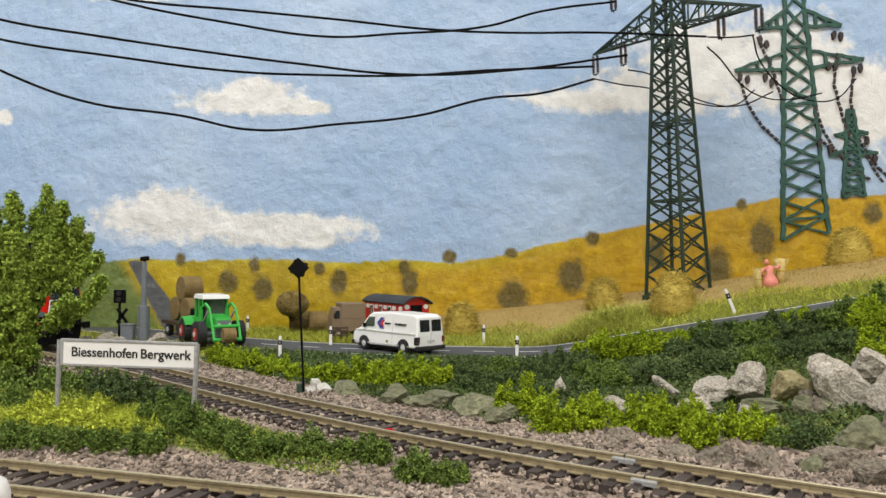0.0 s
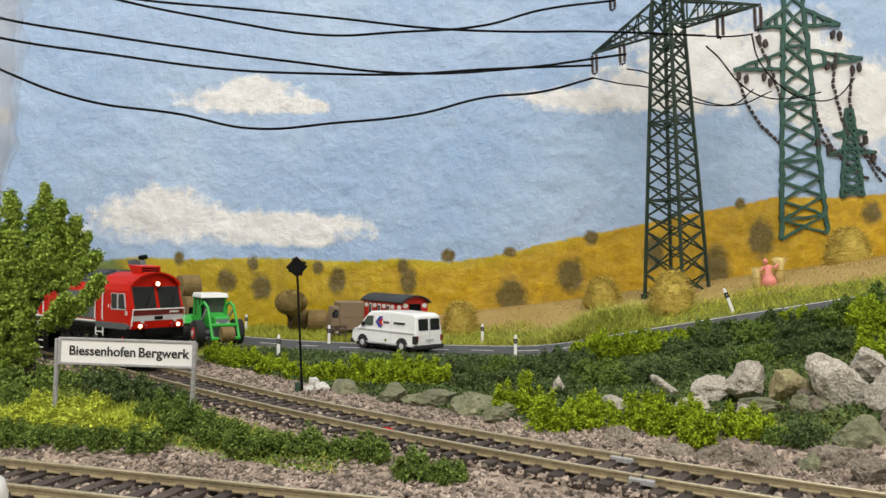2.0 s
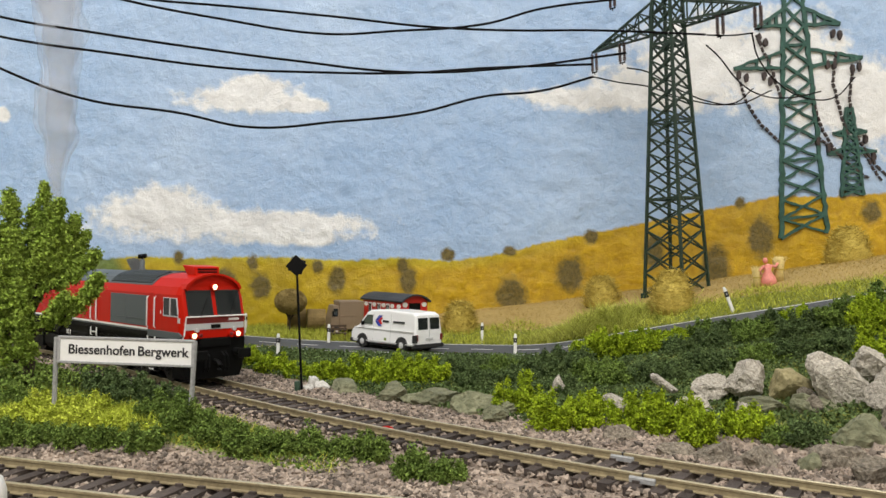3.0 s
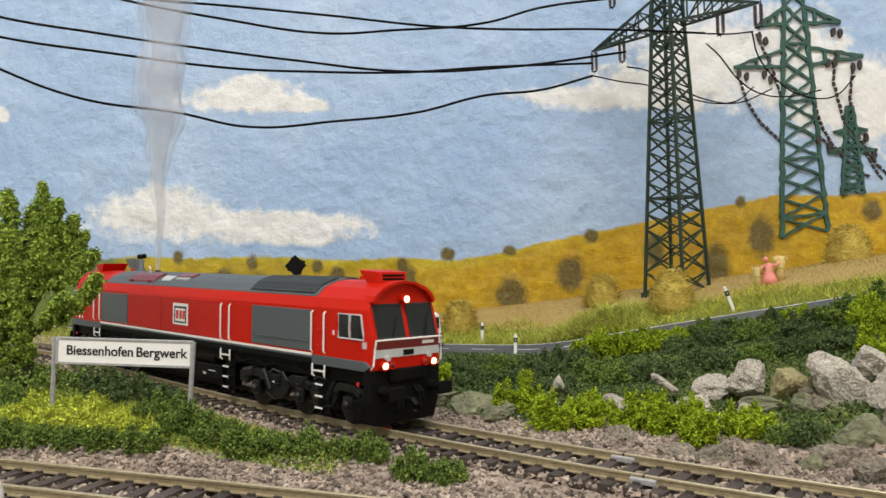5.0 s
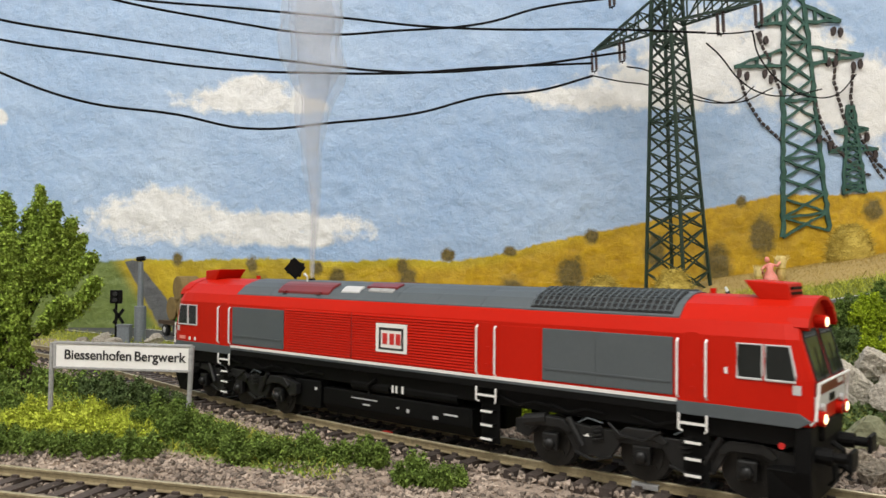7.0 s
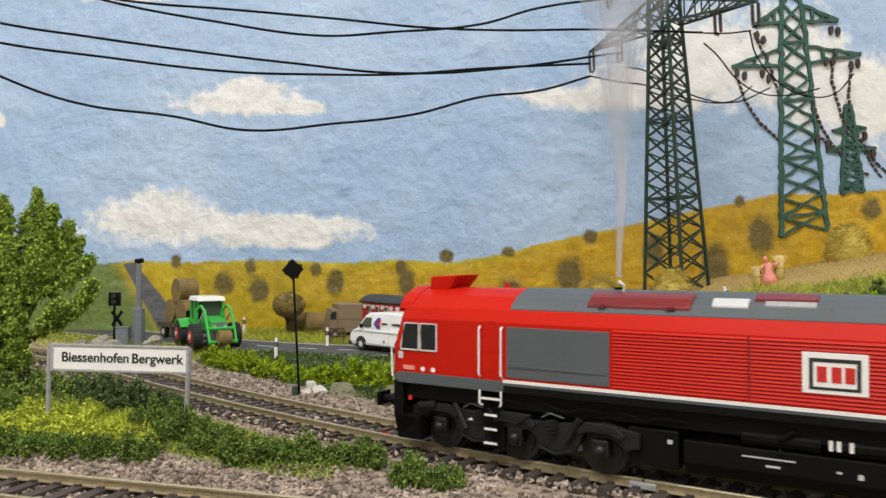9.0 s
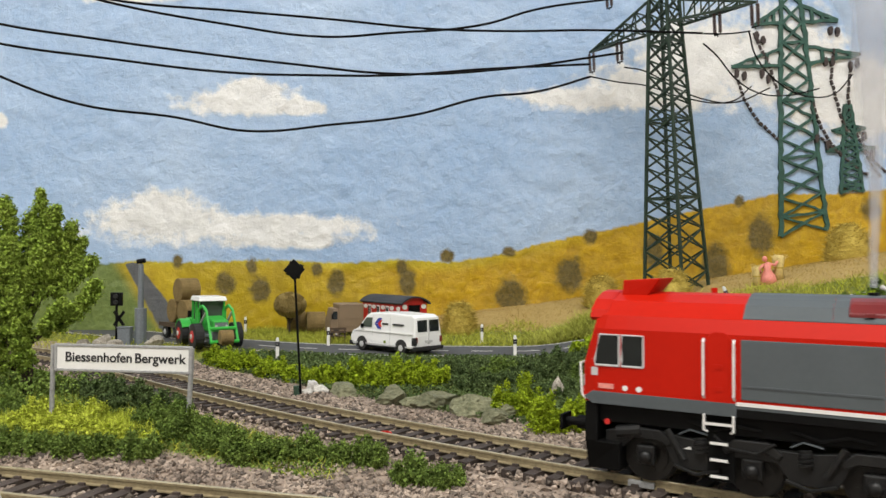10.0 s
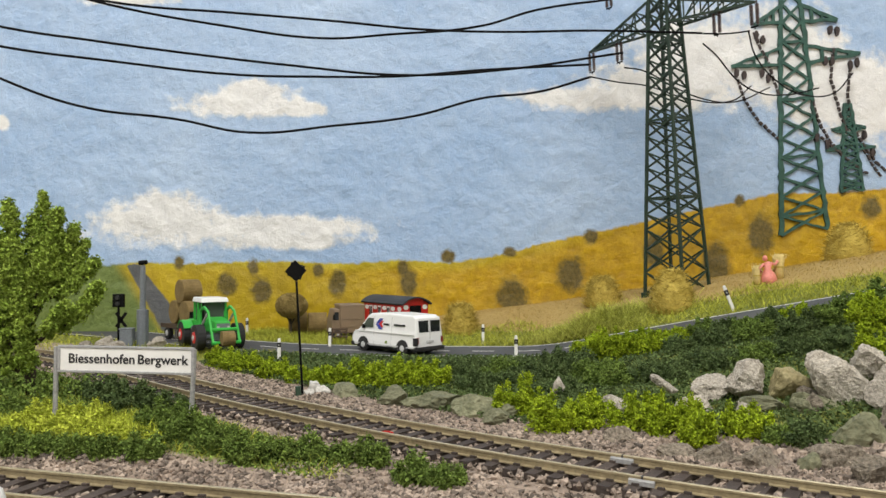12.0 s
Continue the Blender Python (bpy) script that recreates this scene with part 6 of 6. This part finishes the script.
def build_painting():
    rng = np.random.default_rng(77)
    painted_pylon("painted_pylon", 273.3, 263.5, 35, 14, lambda k: 74.6 + 2.3 * k, 262.0, ((219.4, 200.4, 316.6, 209.6, 0.68), (236.4, 232.0, 299.4, 235.2, 0.85)), 2.3, "green lattice pylon painted on the backdrop wall")
    painted_pylon("painted_pylon", 309.5, 306.8, 17, 4, lambda k: 105.4 + 0.5 * k, 172.0, ((290.2, 136.9, 327.4, 139.0, 0.47), (294.5, 151.9, 320.1, 154.0, 0.68)), 1.7, "small distant green pylon painted on the backdrop wall")
    for line in (((223.7, 190), (230, 173), (240, 158), (256, 143.8)), ((247, 203), (252, 188), (257, 172)), ((279.4, 178), (284, 160), (292.3, 145), (302, 133)), ((296.4, 214), (294.4, 190), (301, 165), (306, 150)), ((309, 200), (307, 180), (309.4, 160)), ((283, 150), (296, 138), (308, 128), (322, 118)), ((313, 150), (320, 138), (327, 128), (336, 120)), ((318, 138), (324, 128), (332, 116)), ((236.4, 226), (242, 212), (247.2, 203))):
        ob = thing("painted_cable", mm(0, 0, 0), "broken black cable line painted on the backdrop wall", "painted cable", "painted cables")
        for a, b in zip(line, line[1:]):
            a, b = np.array(a), np.array(b)
            n = max(2, int(np.linalg.norm(b - a) / 4.2))
            for i in range(n):
                part("dash", stroke(Shape(), a + (b - a) * i / n, a + (b - a) * (i + 0.78) / n, 1.5, rng), PAINT_BROWN, ob)
    for x, z in ((223, 195), (228.5, 193), (242, 195), (247, 191), (290, 204), (295, 204), (309, 201), (314, 203), (294, 228), (299, 227), (238, 224), (243, 220), (291, 141), (325, 135), (319, 148), (283, 146)):
        ob = part("painted_insulator", dab(Shape(), x, z, 1.7, 3.6, rng), PAINT_BROWN)
        tagged(ob, "dark brown insulator dab painted on the backdrop wall", "painted insulator", "painted insulators")
    # slack cables between the model pylon and the painted one
    for row in SLACK:
        wire(row, 0.5)


build_bushes()
build_rocks()
build_tree()
build_grass()
build_stacks()
build_sign()
build_diamond()
build_posts()
build_crossing()
build_pylon()
build_wires()
build_painting()


# ---- vehicles and meadow things ----
def wheel(parent, x, y, z, r, w, rim_material, side):
    t = part("wheel", Shape().tube([(x, y - w / 2, z), (x, y - w / 2 + 0.3, z), (x, y + w / 2 - 0.3, z), (x, y + w / 2, z)], [r * 0.9, r, r, r * 0.9], 22), RUBBER, parent, "black tyre on a rim")
    part("rim", Shape().tube([(x, y + side * (w / 2 - 0.3), z), (x, y + side * (w / 2 + 0.25), z)], [r * 0.54, r * 0.42], 16), rim_material, t)
    part("hub", Shape().tube([(x, y + side * (w / 2), z), (x, y + side * (w / 2 + 0.7), z)], r * 0.2, 10), SILVER, t)
    return t


def build_van():
    x, y = -26.0, 456.0
    van = thing("delivery_van", mm(x, y, road_z(x) + 0.7, 0, 0, 136) @ Matrix.Diagonal((1.06, 1.04, 1.06, 1)), "white delivery van with red and blue markings, parked on the road", "van")
    side_line = [(25.2, 3.2), (26.2, 5.0), (26.2, 8.0), (25.0, 10.0), (20.0, 12.4), (13.6, 19.6), (11.0, 20.9), (-5, 21.5), (-22.5, 21.0), (-25.2, 19.6), (-26.0, 10.0), (-26.0, 3.6)]
    rings = []
    for yy, k in ((-10.3, 0.965), (-9.7, 0.992), (-8, 1.0), (8, 1.0), (9.7, 0.992), (10.3, 0.965)):
        rings.append([(px * k, yy * (1 - 0.013 * max(0, pz - 10.5)), 3.2 + (pz - 3.2) * k) for px, pz in side_line])
    body = part("body", Shape().loft(rings), VAN_WHITE, van, "glossy white panelled body", 0.4)
    for side in (-1, 1):
        yy = lambda z: side * (10.36 * (1 - 0.013 * max(0, z - 10.5)))
        def plate(name, pts, material, parent=body, t=0.12, label=""):
            v = [(px, yy(pz) + side * d, pz) for d in (-0.25, t) for px, pz in pts]
            n = len(pts)
            return part(name, Shape().add(v, [tuple(range(n)), tuple(reversed(range(n, 2 * n)))] + [(i, (i + 1) % n, n + (i + 1) % n, n + i) for i in range(n)]), material, parent, label)
        plate("side_window", [(17.2, 13.2), (13.0, 18.2), (8.2, 18.4), (8.2, 13.2)], CAB_GLASS, label="dark front door window")
        plate("door_seam", [(7.4, 4.5), (7.6, 4.5), (7.6, 19.6), (7.4, 19.6)], SILVER, t=0.06)
        plate("door_seam", [(-6.6, 4.5), (-6.4, 4.5), (-6.4, 19.6), (-6.6, 19.6)], SILVER, t=0.06)
        plate("waist_crease", [(23, 10.9), (-24.5, 10.9), (-24.5, 11.2), (23, 11.2)], WHITE, t=0.25)
        plate("rubbing_strip", [(24, 4.0), (-25, 4.0), (-25, 4.5), (24, 4.5)], SILVER, t=0.2)
        plate("emblem", [(6.0, 15.4), (3.2, 18.4), (0.6, 18.4), (3.0, 15.4)], BLUE, label="blue and red chevron emblem")
        plate("emblem", [(6.0, 15.2), (3.0, 15.2), (0.6, 12.6), (3.2, 12.6)], BLUE)
        plate("emblem", [(3.4, 15.4), (1.6, 17.2), (0.2, 17.2), (1.6, 15.4), (0.2, 13.8), (1.6, 13.8)], RIM_RED, t=0.2)
        plate("lettering_bar", [(-0.2, 15.0), (-4.6, 15.0), (-4.6, 15.9), (-0.2, 15.9)], INK)
        plate("lettering_bar", [(-8.4, 15.0), (-17.0, 15.0), (-17.0, 15.9), (-8.4, 15.9)], INK)
        plate("filler_cap", [(-2, 5.2), (-3.6, 5.2), (-3.6, 6.6), (-2, 6.6)], MID_LEAF, t=0.1)
        for xx in (16.0, -15.5):
            part("wheel_arch", Shape().prism([(xx + 4.6 * math.cos(a), 3.4 + 4.6 * math.sin(a)) for a in np.linspace(0, math.pi, 11)] + [(xx - 4.6, 3.0), (xx + 4.6, 3.0)], 1, *sorted((side * 8.6, side * 10.45))), RUBBER, van)
            wheel(van, xx, side * 8.9, 3.55, 3.55, 3.4, SILVER, side)
        part("rear_lamp", Shape().box(-26.3, -25.4, *sorted((side * 8.4, side * 10.1)), 6.4, 9.6), DEEP_RED, van, "dark red rear lamp", 0.1)
        part("mirror", Shape().box(14.5, 15.6, *sorted((side * 10.2, side * 12.0)), 12.5, 14.8), BLACK, van, soft=0.3)
        yw = sorted((side * 0.9, side * 7.9))
        part("rear_window", Shape().add([(-25.45 - (17.8 - z) * 0.06 - d, yv, z) for d in (-0.3, 0.2) for yv, z in ((yw[0], 12.2), (yw[1], 12.2), (yw[1], 18.3), (yw[0], 18.3))], [(0, 1, 2, 3), (7, 6, 5, 4), (0, 4, 5, 1), (1, 5, 6, 2), (2, 6, 7, 3), (3, 7, 4, 0)]), DARK_GLASS, van, "dark rear door window", 0.1)
    part("rear_bumper", Shape().box(-26.9, -23.5, -10.5, 10.5, 2.6, 4.7), RUBBER, van, "black rear bumper", 0.4)
    part("front_bumper", Shape().box(23.5, 26.8, -10.4, 10.4, 2.6, 5.0), RUBBER, van, "black front bumper", 0.4)
    part("rear_corner", Shape().box(-26.6, -23.8, 9.2, 10.6, 5.4, 9.4), RUBBER, van, soft=0.2)
    part("windscreen", Shape().add([(13.9 + (19.2 - z) * 0.9 + d, yv, z) for d in (0.0, 0.35) for yv, z in ((-8.6, 12.9), (8.6, 12.9), (7.9, 19.0), (-7.9, 19.0))], [(0, 1, 2, 3), (7, 6, 5, 4), (0, 4, 5, 1), (1, 5, 6, 2), (2, 6, 7, 3), (3, 7, 4, 0)]), DARK_GLASS, van)
    part("rear_seam", Shape().box(-26.2, -25.9, -0.12, 0.12, 5.6, 18.8), SILVER, van)
    part("chassis", Shape().box(-24, 24, -8, 8, 1.8, 3.6), RUBBER, van)
    part("plate_bars", Shape().box(-26.35, -25.9, -2.6, 2.6, 6.6, 7.8), SILVER, van)


def bale_mesh():
    s = Shape()
    rings = []
    for a in (-1, -0.96, -0.5, 0, 0.5, 0.96, 1):
        r = 1.0 if abs(a) < 0.99 else 0.93
        rings.append([(a * 6.6, r * 8.0 * (1 + 0.03 * noise.noise(Vector((a * 2, i * 0.9, 1)))) * math.cos(2 * math.pi * i / 22), r * 8.0 * math.sin(2 * math.pi * i / 22)) for i in range(22)])
    return mesh_of("hay_bale", s.loft(rings), HAY)


def build_tractor():
    x, y = -139.0, 479.0
    z = float(road_z(x)) + 0.7
    tr = thing("tractor", mm(x - 2, y, z, 0, 0, -56) @ Matrix.Scale(1.06, 4), "bright green tractor with red rims, white roof and front loader", "tractor")
    for xx in (-13.0, 13.5):
        for side in (-1, 1):
            wheel(tr, xx, side * 11.0, 7.2, 7.2, 5.2, RIM_RED, side)
        part("axle", Shape().tube([(xx, -9, 7.2), (xx, 9, 7.2)], 1.3, 8), GREY_METAL, tr)
    part("chassis", Shape().box(-20, 21, -4.5, 4.5, 5.5, 11.0), GREY_METAL, tr, "grey chassis", 0.5)
    part("bonnet", Shape().loft([[(22, -4.8, 10), (22, 4.8, 10), (22, 4.2, 16), (22, -4.2, 16)], [(4, -6, 10), (4, 6, 10), (4, 5.6, 18), (4, -5.6, 18)]]), GREEN_PAINT, tr, "green bonnet", 0.6)
    part("grille", Shape().box(22, 22.5, -3.6, 3.6, 10.5, 15), GREY_METAL, tr)
    part("rear_deck", Shape().box(-21, -8, -7.5, 7.5, 11, 15.5), GREEN_PAINT, tr, "green rear deck", 0.5)
    for side in (-1, 1):
        part("mudguard", Shape().prism([(-13 + 8.4 * math.cos(a), 7.2 + 8.4 * math.sin(a)) for a in np.linspace(0.5, 2.7, 8)] + [(-13 + 7.6 * math.cos(a), 7.2 + 7.6 * math.sin(a)) for a in np.linspace(2.7, 0.5, 8)], 1, *sorted((side * 8.0, side * 13.4))), GREEN_PAINT, tr)
        part("step_box", Shape().box(-4.5, 4.0, *sorted((side * 6.5, side * 10.0)), 4.5, 12.5), GREY_METAL, tr, "grey step box", 0.4)
        part("loader_arm", Shape().tube([(3, side * 7.4, 20.5), (12, side * 7.4, 24.0), (19, side * 7.4, 21.5), (25, side * 7.4, 11.0), (28, side * 7.4, 5.0)], 0.8, 4), GREEN_PAINT, tr, "green loader arm")
        part("loader_post", Shape().box(3.2, 6.2, *sorted((side * 5.8, side * 8.2)), 9, 21), GREEN_PAINT, tr)
        part("loader_ram", Shape().tube([(6, side * 7.4, 12), (18, side * 7.4, 20.5)], 0.6, 8), SILVER, tr)
        part("headlamp", Shape().tube([(22.2, side * 2.9, 13), (22.9, side * 2.9, 13)], 0.8, 10), SILVER, tr)
    part("loader_bar", Shape().tube([(24.6, -7.4, 12), (24.6, 7.4, 12)], 1.0, 8), GREEN_PAINT, tr)
    part("loader_bar", Shape().tube([(28, -8, 5), (28, 8, 5)], 1.0, 8), GREEN_PAINT, tr)
    for yy in (-4, 0, 4):
        part("tine", Shape().tube([(28, yy, 4.4), (37, yy, 3.6)], [0.5, 0.15], 6), BLACK, tr)
    # the cab
    cab = part("cab", Shape().box(-8.5, 6.5, -7.2, 7.2, 12.5, 15.5), GREEN_PAINT, tr, "green cab with dark windows", 0.4)
    for cx, cy in ((-8, -6.8), (-8, 6.8), (6, -6.8), (6, 6.8), (-1, -6.9), (-1, 6.9)):
        part("pillar", Shape().box(cx - 0.6, cx + 0.6, cy - 0.5, cy + 0.5, 15, 26.3), GREEN_PAINT, cab)
    part("cab_glass", Shape().box(-7.6, 5.6, -6.4, 6.4, 15.4, 26.2), CAB_GLASS, cab, "dark cab glass")
    part("roof", Shape().loft([[(-9.5, -8, 26.2), (8.5, -8, 26.2), (8.5, 8, 26.2), (-9.5, 8, 26.2)], [(-8.6, -7.4, 28.9), (7.6, -7.4, 28.7), (7.6, 7.4, 28.7), (-8.6, 7.4, 28.9)]]), VAN_WHITE, cab, "white cab roof", 0.4)
    part("exhaust_pipe", Shape().tube([(7.4, -6.6, 12), (7.4, -6.6, 25), (6.9, -6.6, 26)], 0.6, 8), BLACK, tr)
    bale = bale_mesh()
    def put(m):
        tagged(part("hay_bale", bale, HAY, at=m), "round brown hay bale", "hay bale", "hay bales")
    d = (math.cos(radians(-60)), math.sin(radians(-60)))
    put(mm(x + d[0] * 33, y + d[1] * 33, z + 8.0, 0, 0, 30) @ Matrix.Diagonal((0.55, 0.55, 0.55, 1)))
    # trailer with its load
    px, py = -168.0, 527.0
    trailer = thing("hay_trailer", mm(px, py, gz(px, py) + 0.6, 0, 0, -48), "flat farm trailer loaded with hay bales", "trailer")
    bed = part("bed", Shape().box(-24, 19, -11, 11, 8.6, 10.2), WOOD, trailer, "brown wooden bed", 0.3)
    part("rail", Shape().box(-24, 19, -11.4, -10.9, 8.0, 10.6), WOOD, bed)
    part("rail", Shape().box(-24, 19, 10.9, 11.4, 8.0, 10.6), WOOD, bed)
    part("headboard", Shape().box(18.6, 19.4, -10, 10, 10, 20), BLACK, trailer, "dark frame at the front", 0.2)
    part("drawbar", Shape().tube([(19, 0, 7.5), (33, 0, 7.0)], 0.8, 6), BLACK, trailer)
    for xx in (-15, 11):
        for side in (-1, 1):
            wheel(trailer, xx, side * 9.4, 4.3, 4.3, 3.0, SILVER, side)
    m = trailer.matrix_basis
    for bx, bz, k in ((-15, 18.2, 0), (2, 18.2, 0), (-5, 32.4, 0)):
        put(m @ mm(bx, 0, bz, 0, 0, 90))
    for bx, by in ((-89.0, 561.0), (-104, 567)):
        put(mm(bx, by, gz(bx, by) + 7.4, 0, 0, 12))


def build_dry_tree():
    x, y = -105.5, 548.0
    rng = np.random.default_rng(8)
    t = thing("round_tree", mm(x, y, gz(x, y) - 0.5), "small brown-crowned model tree with a broad dense crown", "tree")
    part("trunk", Shape().tube([(0, 0, 0), (0.3, 0, 8), (0, 0, 16)], [0.8, 0.65, 0.5], 8), BARK, t)
    for a in (0.4, 2.2, 4.1):
        part("limb", Shape().tube([(0.2, 0, 9), (4 * math.cos(a), 4 * math.sin(a), 15), (6 * math.cos(a), 6 * math.sin(a), 20)], [0.7, 0.45, 0.2], 6), BARK, t)
    crown = part("crown", Shape().ball((0.6, 0, 22.0), 11.0, 9, 8.8, 26, 16, 0.1, 4), KHAKI, t, "dense khaki crown", smooth=True)
    d = rng.normal(size=(9000, 3))
    d /= np.linalg.norm(d, axis=1)[:, None]
    k = 1.02 - np.abs(rng.normal(size=(9000, 1))) * 0.04
    part("flock", flakes("flock", rng, d * k * np.array((11.0, 9, 8.8)) + np.array((0.6, 0, 22.0)), 0.5, KHAKI), KHAKI, crown)


def build_wagon():
    x, y = -32.0, 541.0
    w = thing("circus_wagon", mm(x, y, gz(x, y) - 0.4, 0, 0, -54), "red showman's wagon with a dark arched roof and white panels", "wagon")
    body = part("body", Shape().box(-25, 25, -10.5, 10.5, 5.5, 21.0), RIM_RED, w, "red wooden body", 0.3)
    roof = [(-12 + 24 * i / 10, 20.8 + 4.6 * math.sin(math.pi * i / 10) ** 0.8) for i in range(11)]
    part("roof", Shape().prism(roof + [(yy * 0.96, zz - 0.9) for yy, zz in roof[::-1]], 0, -26.5, 27.5), ROOF_GREY, w, "dark grey arched roof")
    part("gable", Shape().prism([(yy * 0.86, zz - 0.8) for yy, zz in roof], 0, 24.4, 25.2), RIM_RED, body, "red arched gable end")
    part("gable", Shape().prism([(yy * 0.86, zz - 0.8) for yy, zz in roof], 0, -25.2, -24.4), RIM_RED, body)
    for xx in (-20, -9, 3, 14, 22):
        part("oval_panel", Shape().prism([(xx + 2.4 * math.cos(a), 17.2 + 1.5 * math.sin(a)) for a in np.linspace(0, 2 * math.pi, 14)[:-1]], 1, -10.8, -10.4), WHITE, body, "white oval panel")
    for xx in (-14.5, -3, 8.5):
        fr = part("window", Shape().box(xx - 2.0, xx + 2.0, -10.85, -10.4, 9.5, 18.5), WHITE, body, "white window frame")
        for k in (-1, 1):
            part("pane", Shape().box(xx + k * 0.95 - 0.7, xx + k * 0.95 + 0.7, -10.95, -10.8, 10.3, 17.7), DARK_GLASS, fr)
    # no opening is cut: a black sheet gives the doorway its inner shade
    part("doorway_shade", Shape().box(25.0, 25.3, -4.5, 4.5, 7, 19.5), BLACK, body, "black sheet as the shade inside the doorway")
    for yy in (-7.6, 7.6):
        part("oval_panel", Shape().prism([(yy + 2.0 * math.cos(a), 18.4 + 1.6 * math.sin(a)) for a in np.linspace(0, 2 * math.pi, 14)[:-1]], 0, 25.0, 25.35), WHITE, body)
    for xx in (-17, 17):
        for side in (-1, 1):
            wheel(w, xx, side * 9.2, 3.2, 3.2, 1.8, RIM_RED, side)
    x, y = -61.5, 529.0
    v = thing("box_truck", mm(x, y, gz(x, y), 0, 0, 200), "beige-brown old box van beside the wagon", "truck")
    b = part("box", Shape().box(-8, 9, -9, 9, 4, 23.0), BROWN_PAINT, v, "beige-brown box body", 0.8)
    for zz in (8, 13):
        part("rib", Shape().box(-7.5, 8.5, 8.9, 9.25, zz, zz + 0.5), BROWN_PAINT, b)
    part("roof_edge", Shape().box(-8.2, 9.2, -9.2, 9.2, 21.8, 22.3), BROWN_PAINT, b)
    part("cab", Shape().loft([[(9, -8.6, 4), (14.6, -8.4, 4), (14.6, 8.4, 4), (9, 8.6, 4)], [(9, -8.6, 12), (14.4, -8.2, 12), (14.4, 8.2, 12), (9, 8.6, 12)], [(9, -8.2, 20), (12.6, -7.6, 20), (12.6, 7.6, 20), (9, 8.2, 20)]]), BROWN_PAINT, v, "beige-brown cab", 0.5)
    part("side_window", Shape().box(9.8, 12.6, 8.0, 8.6, 12.8, 18), DARK_GLASS, v)
    part("mirror", Shape().box(12.8, 13.6, 8.0, 10.0, 13, 16.5), BLACK, v)
    for xx in (-4, 10.5):
        for side in (-1, 1):
            wheel(v, xx, side * 7.8, 3.2, 3.2, 2.2, BROWN_PAINT, side)
    x, y = -66.0, 506.0
    bench = thing("bench", mm(x, y, gz(x, y), 0, 0, 8), "small dark wooden bench on the verge", "bench")
    for k in range(3):
        part("seat_slat", Shape().box(-5.5, 5.5, -2.6 + k * 1.5, -1.4 + k * 1.5, 4.2, 4.7), WOOD, bench)
    for k in range(2):
        part("back_slat", Shape().box(-5.5, 5.5, 1.9, 2.4, 6.2 + k * 1.9, 7.5 + k * 1.9), WOOD, bench)
    for xx in (-4.5, 4.5):
        part("leg", Shape().box(xx - 0.4, xx + 0.4, -2.6, -2.0, -0.5, 4.2), WOOD, bench)
        part("leg", Shape().box(xx - 0.4, xx + 0.4, 1.6, 2.2, -0.5, 9.5), WOOD, bench)
        part("arm_rest", Shape().box(xx - 0.4, xx + 0.4, -2.8, 2.0, 6.2, 6.7), WOOD, bench)


def build_figurine():
    x, y = 197.0, 470.0
    s = Shape().tube([(0, 0, 0), (0, 0, 5), (0, 0, 8.6), (0.3, 0, 12.0), (0, 0, 13)], [5.2, 4.0, 2.0, 2.6, 1.0], 14)
    s.ball((-0.8, 0, 15.2), 1.5, 1.5, 1.9, 10, 7)
    s.tube([(-2, -0.5, 12), (-5, -1, 9.5), (-4.6, -1.6, 7)], 0.8, 8)
    s.tube([(2, -0.5, 12), (4.6, -0.8, 11), (6.4, -0.6, 13)], 0.8, 8)
    tagged(part("figurine", s, PINK, at=mm(x, y, gz(x, y) - 0.3, 0, -6, 0), smooth=True), "tiny pink toy figurine standing in the meadow", "figurine")
    for dx, dy, h, r in ((-6.5, 1.5, 12.0, 2.6), (7.0, 3.0, 15.5, 3.2)):
        rng = np.random.default_rng(int(h))
        px, py = x + dx, y + dy
        sheaf = thing("straw_sheaf", mm(px, py, gz(px, py) - 0.3, 0, 0, 0), "upright bundle of pale yellow straw", "straw sheaf", "straw sheaves")
        part("stook", Shape().tube([(0, 0, 0), (0, 0, h * 0.5), (0, 0, h * 0.8), (0, 0, h)], [r, r * 0.85, r * 1.1, r * 0.8], 12), CREAM, sheaf, smooth=True)
        roots = np.stack([rng.normal(size=160) * r * 0.5, rng.normal(size=160) * r * 0.5, np.full(160, h * 0.8)], 1)
        part("ears", strands(Shape(), rng, roots, 4.0, 0.4, 0.5), CREAM, sheaf)
        part("tie", Shape().tube([(0, 0, h * 0.48), (0, 0, h * 0.54)], r * 0.95, 12), STRAW, sheaf)
    m = thing("marker_post", mm(-87.0, 150.0, gz(-87, 150)), "round-topped white trackside marker", "marker")
    part("post", Shape().tube([(0, 0, -1), (0, 0, 11), (0, 0, 13.5), (0, 0, 14.8)], [4.6, 4.6, 3.8, 1.6], 16), WHITE, m, smooth=True)


build_van()
build_tractor()
build_dry_tree()
build_wagon()
build_figurine()


# ---- pieces of the tracks, and what moves ----
for side in (-8.87, 8.87):
    u = min(range(-50, 200), key=lambda k: abs(on_track(k, side)[0][0] - 50))
    joint = part("rail_joiner", swept([on_track(u - 3, side), on_track(u + 3.5, side)], ((-1.25, -2.2), (1.25, -2.2), (1.25, -1.1), (0.7, -0.7), (-0.7, -0.7), (-1.25, -1.1))), SIGN_GREY, MAIN_TRACK, "pale metal rail joiner")
    part("joint_gap", swept([on_track(u, side), on_track(u + 0.5, side)], ((-0.6, -0.7), (0.6, -0.7), (0.6, 0.03), (-0.6, 0.03))), INK, joint)
sleepers(MAIN_TRACK, on_track, np.arange(-330, 300, 6.6))
sleepers(FRONT_TRACK, on_front, np.arange(-130, 220, 6.6))
motions()
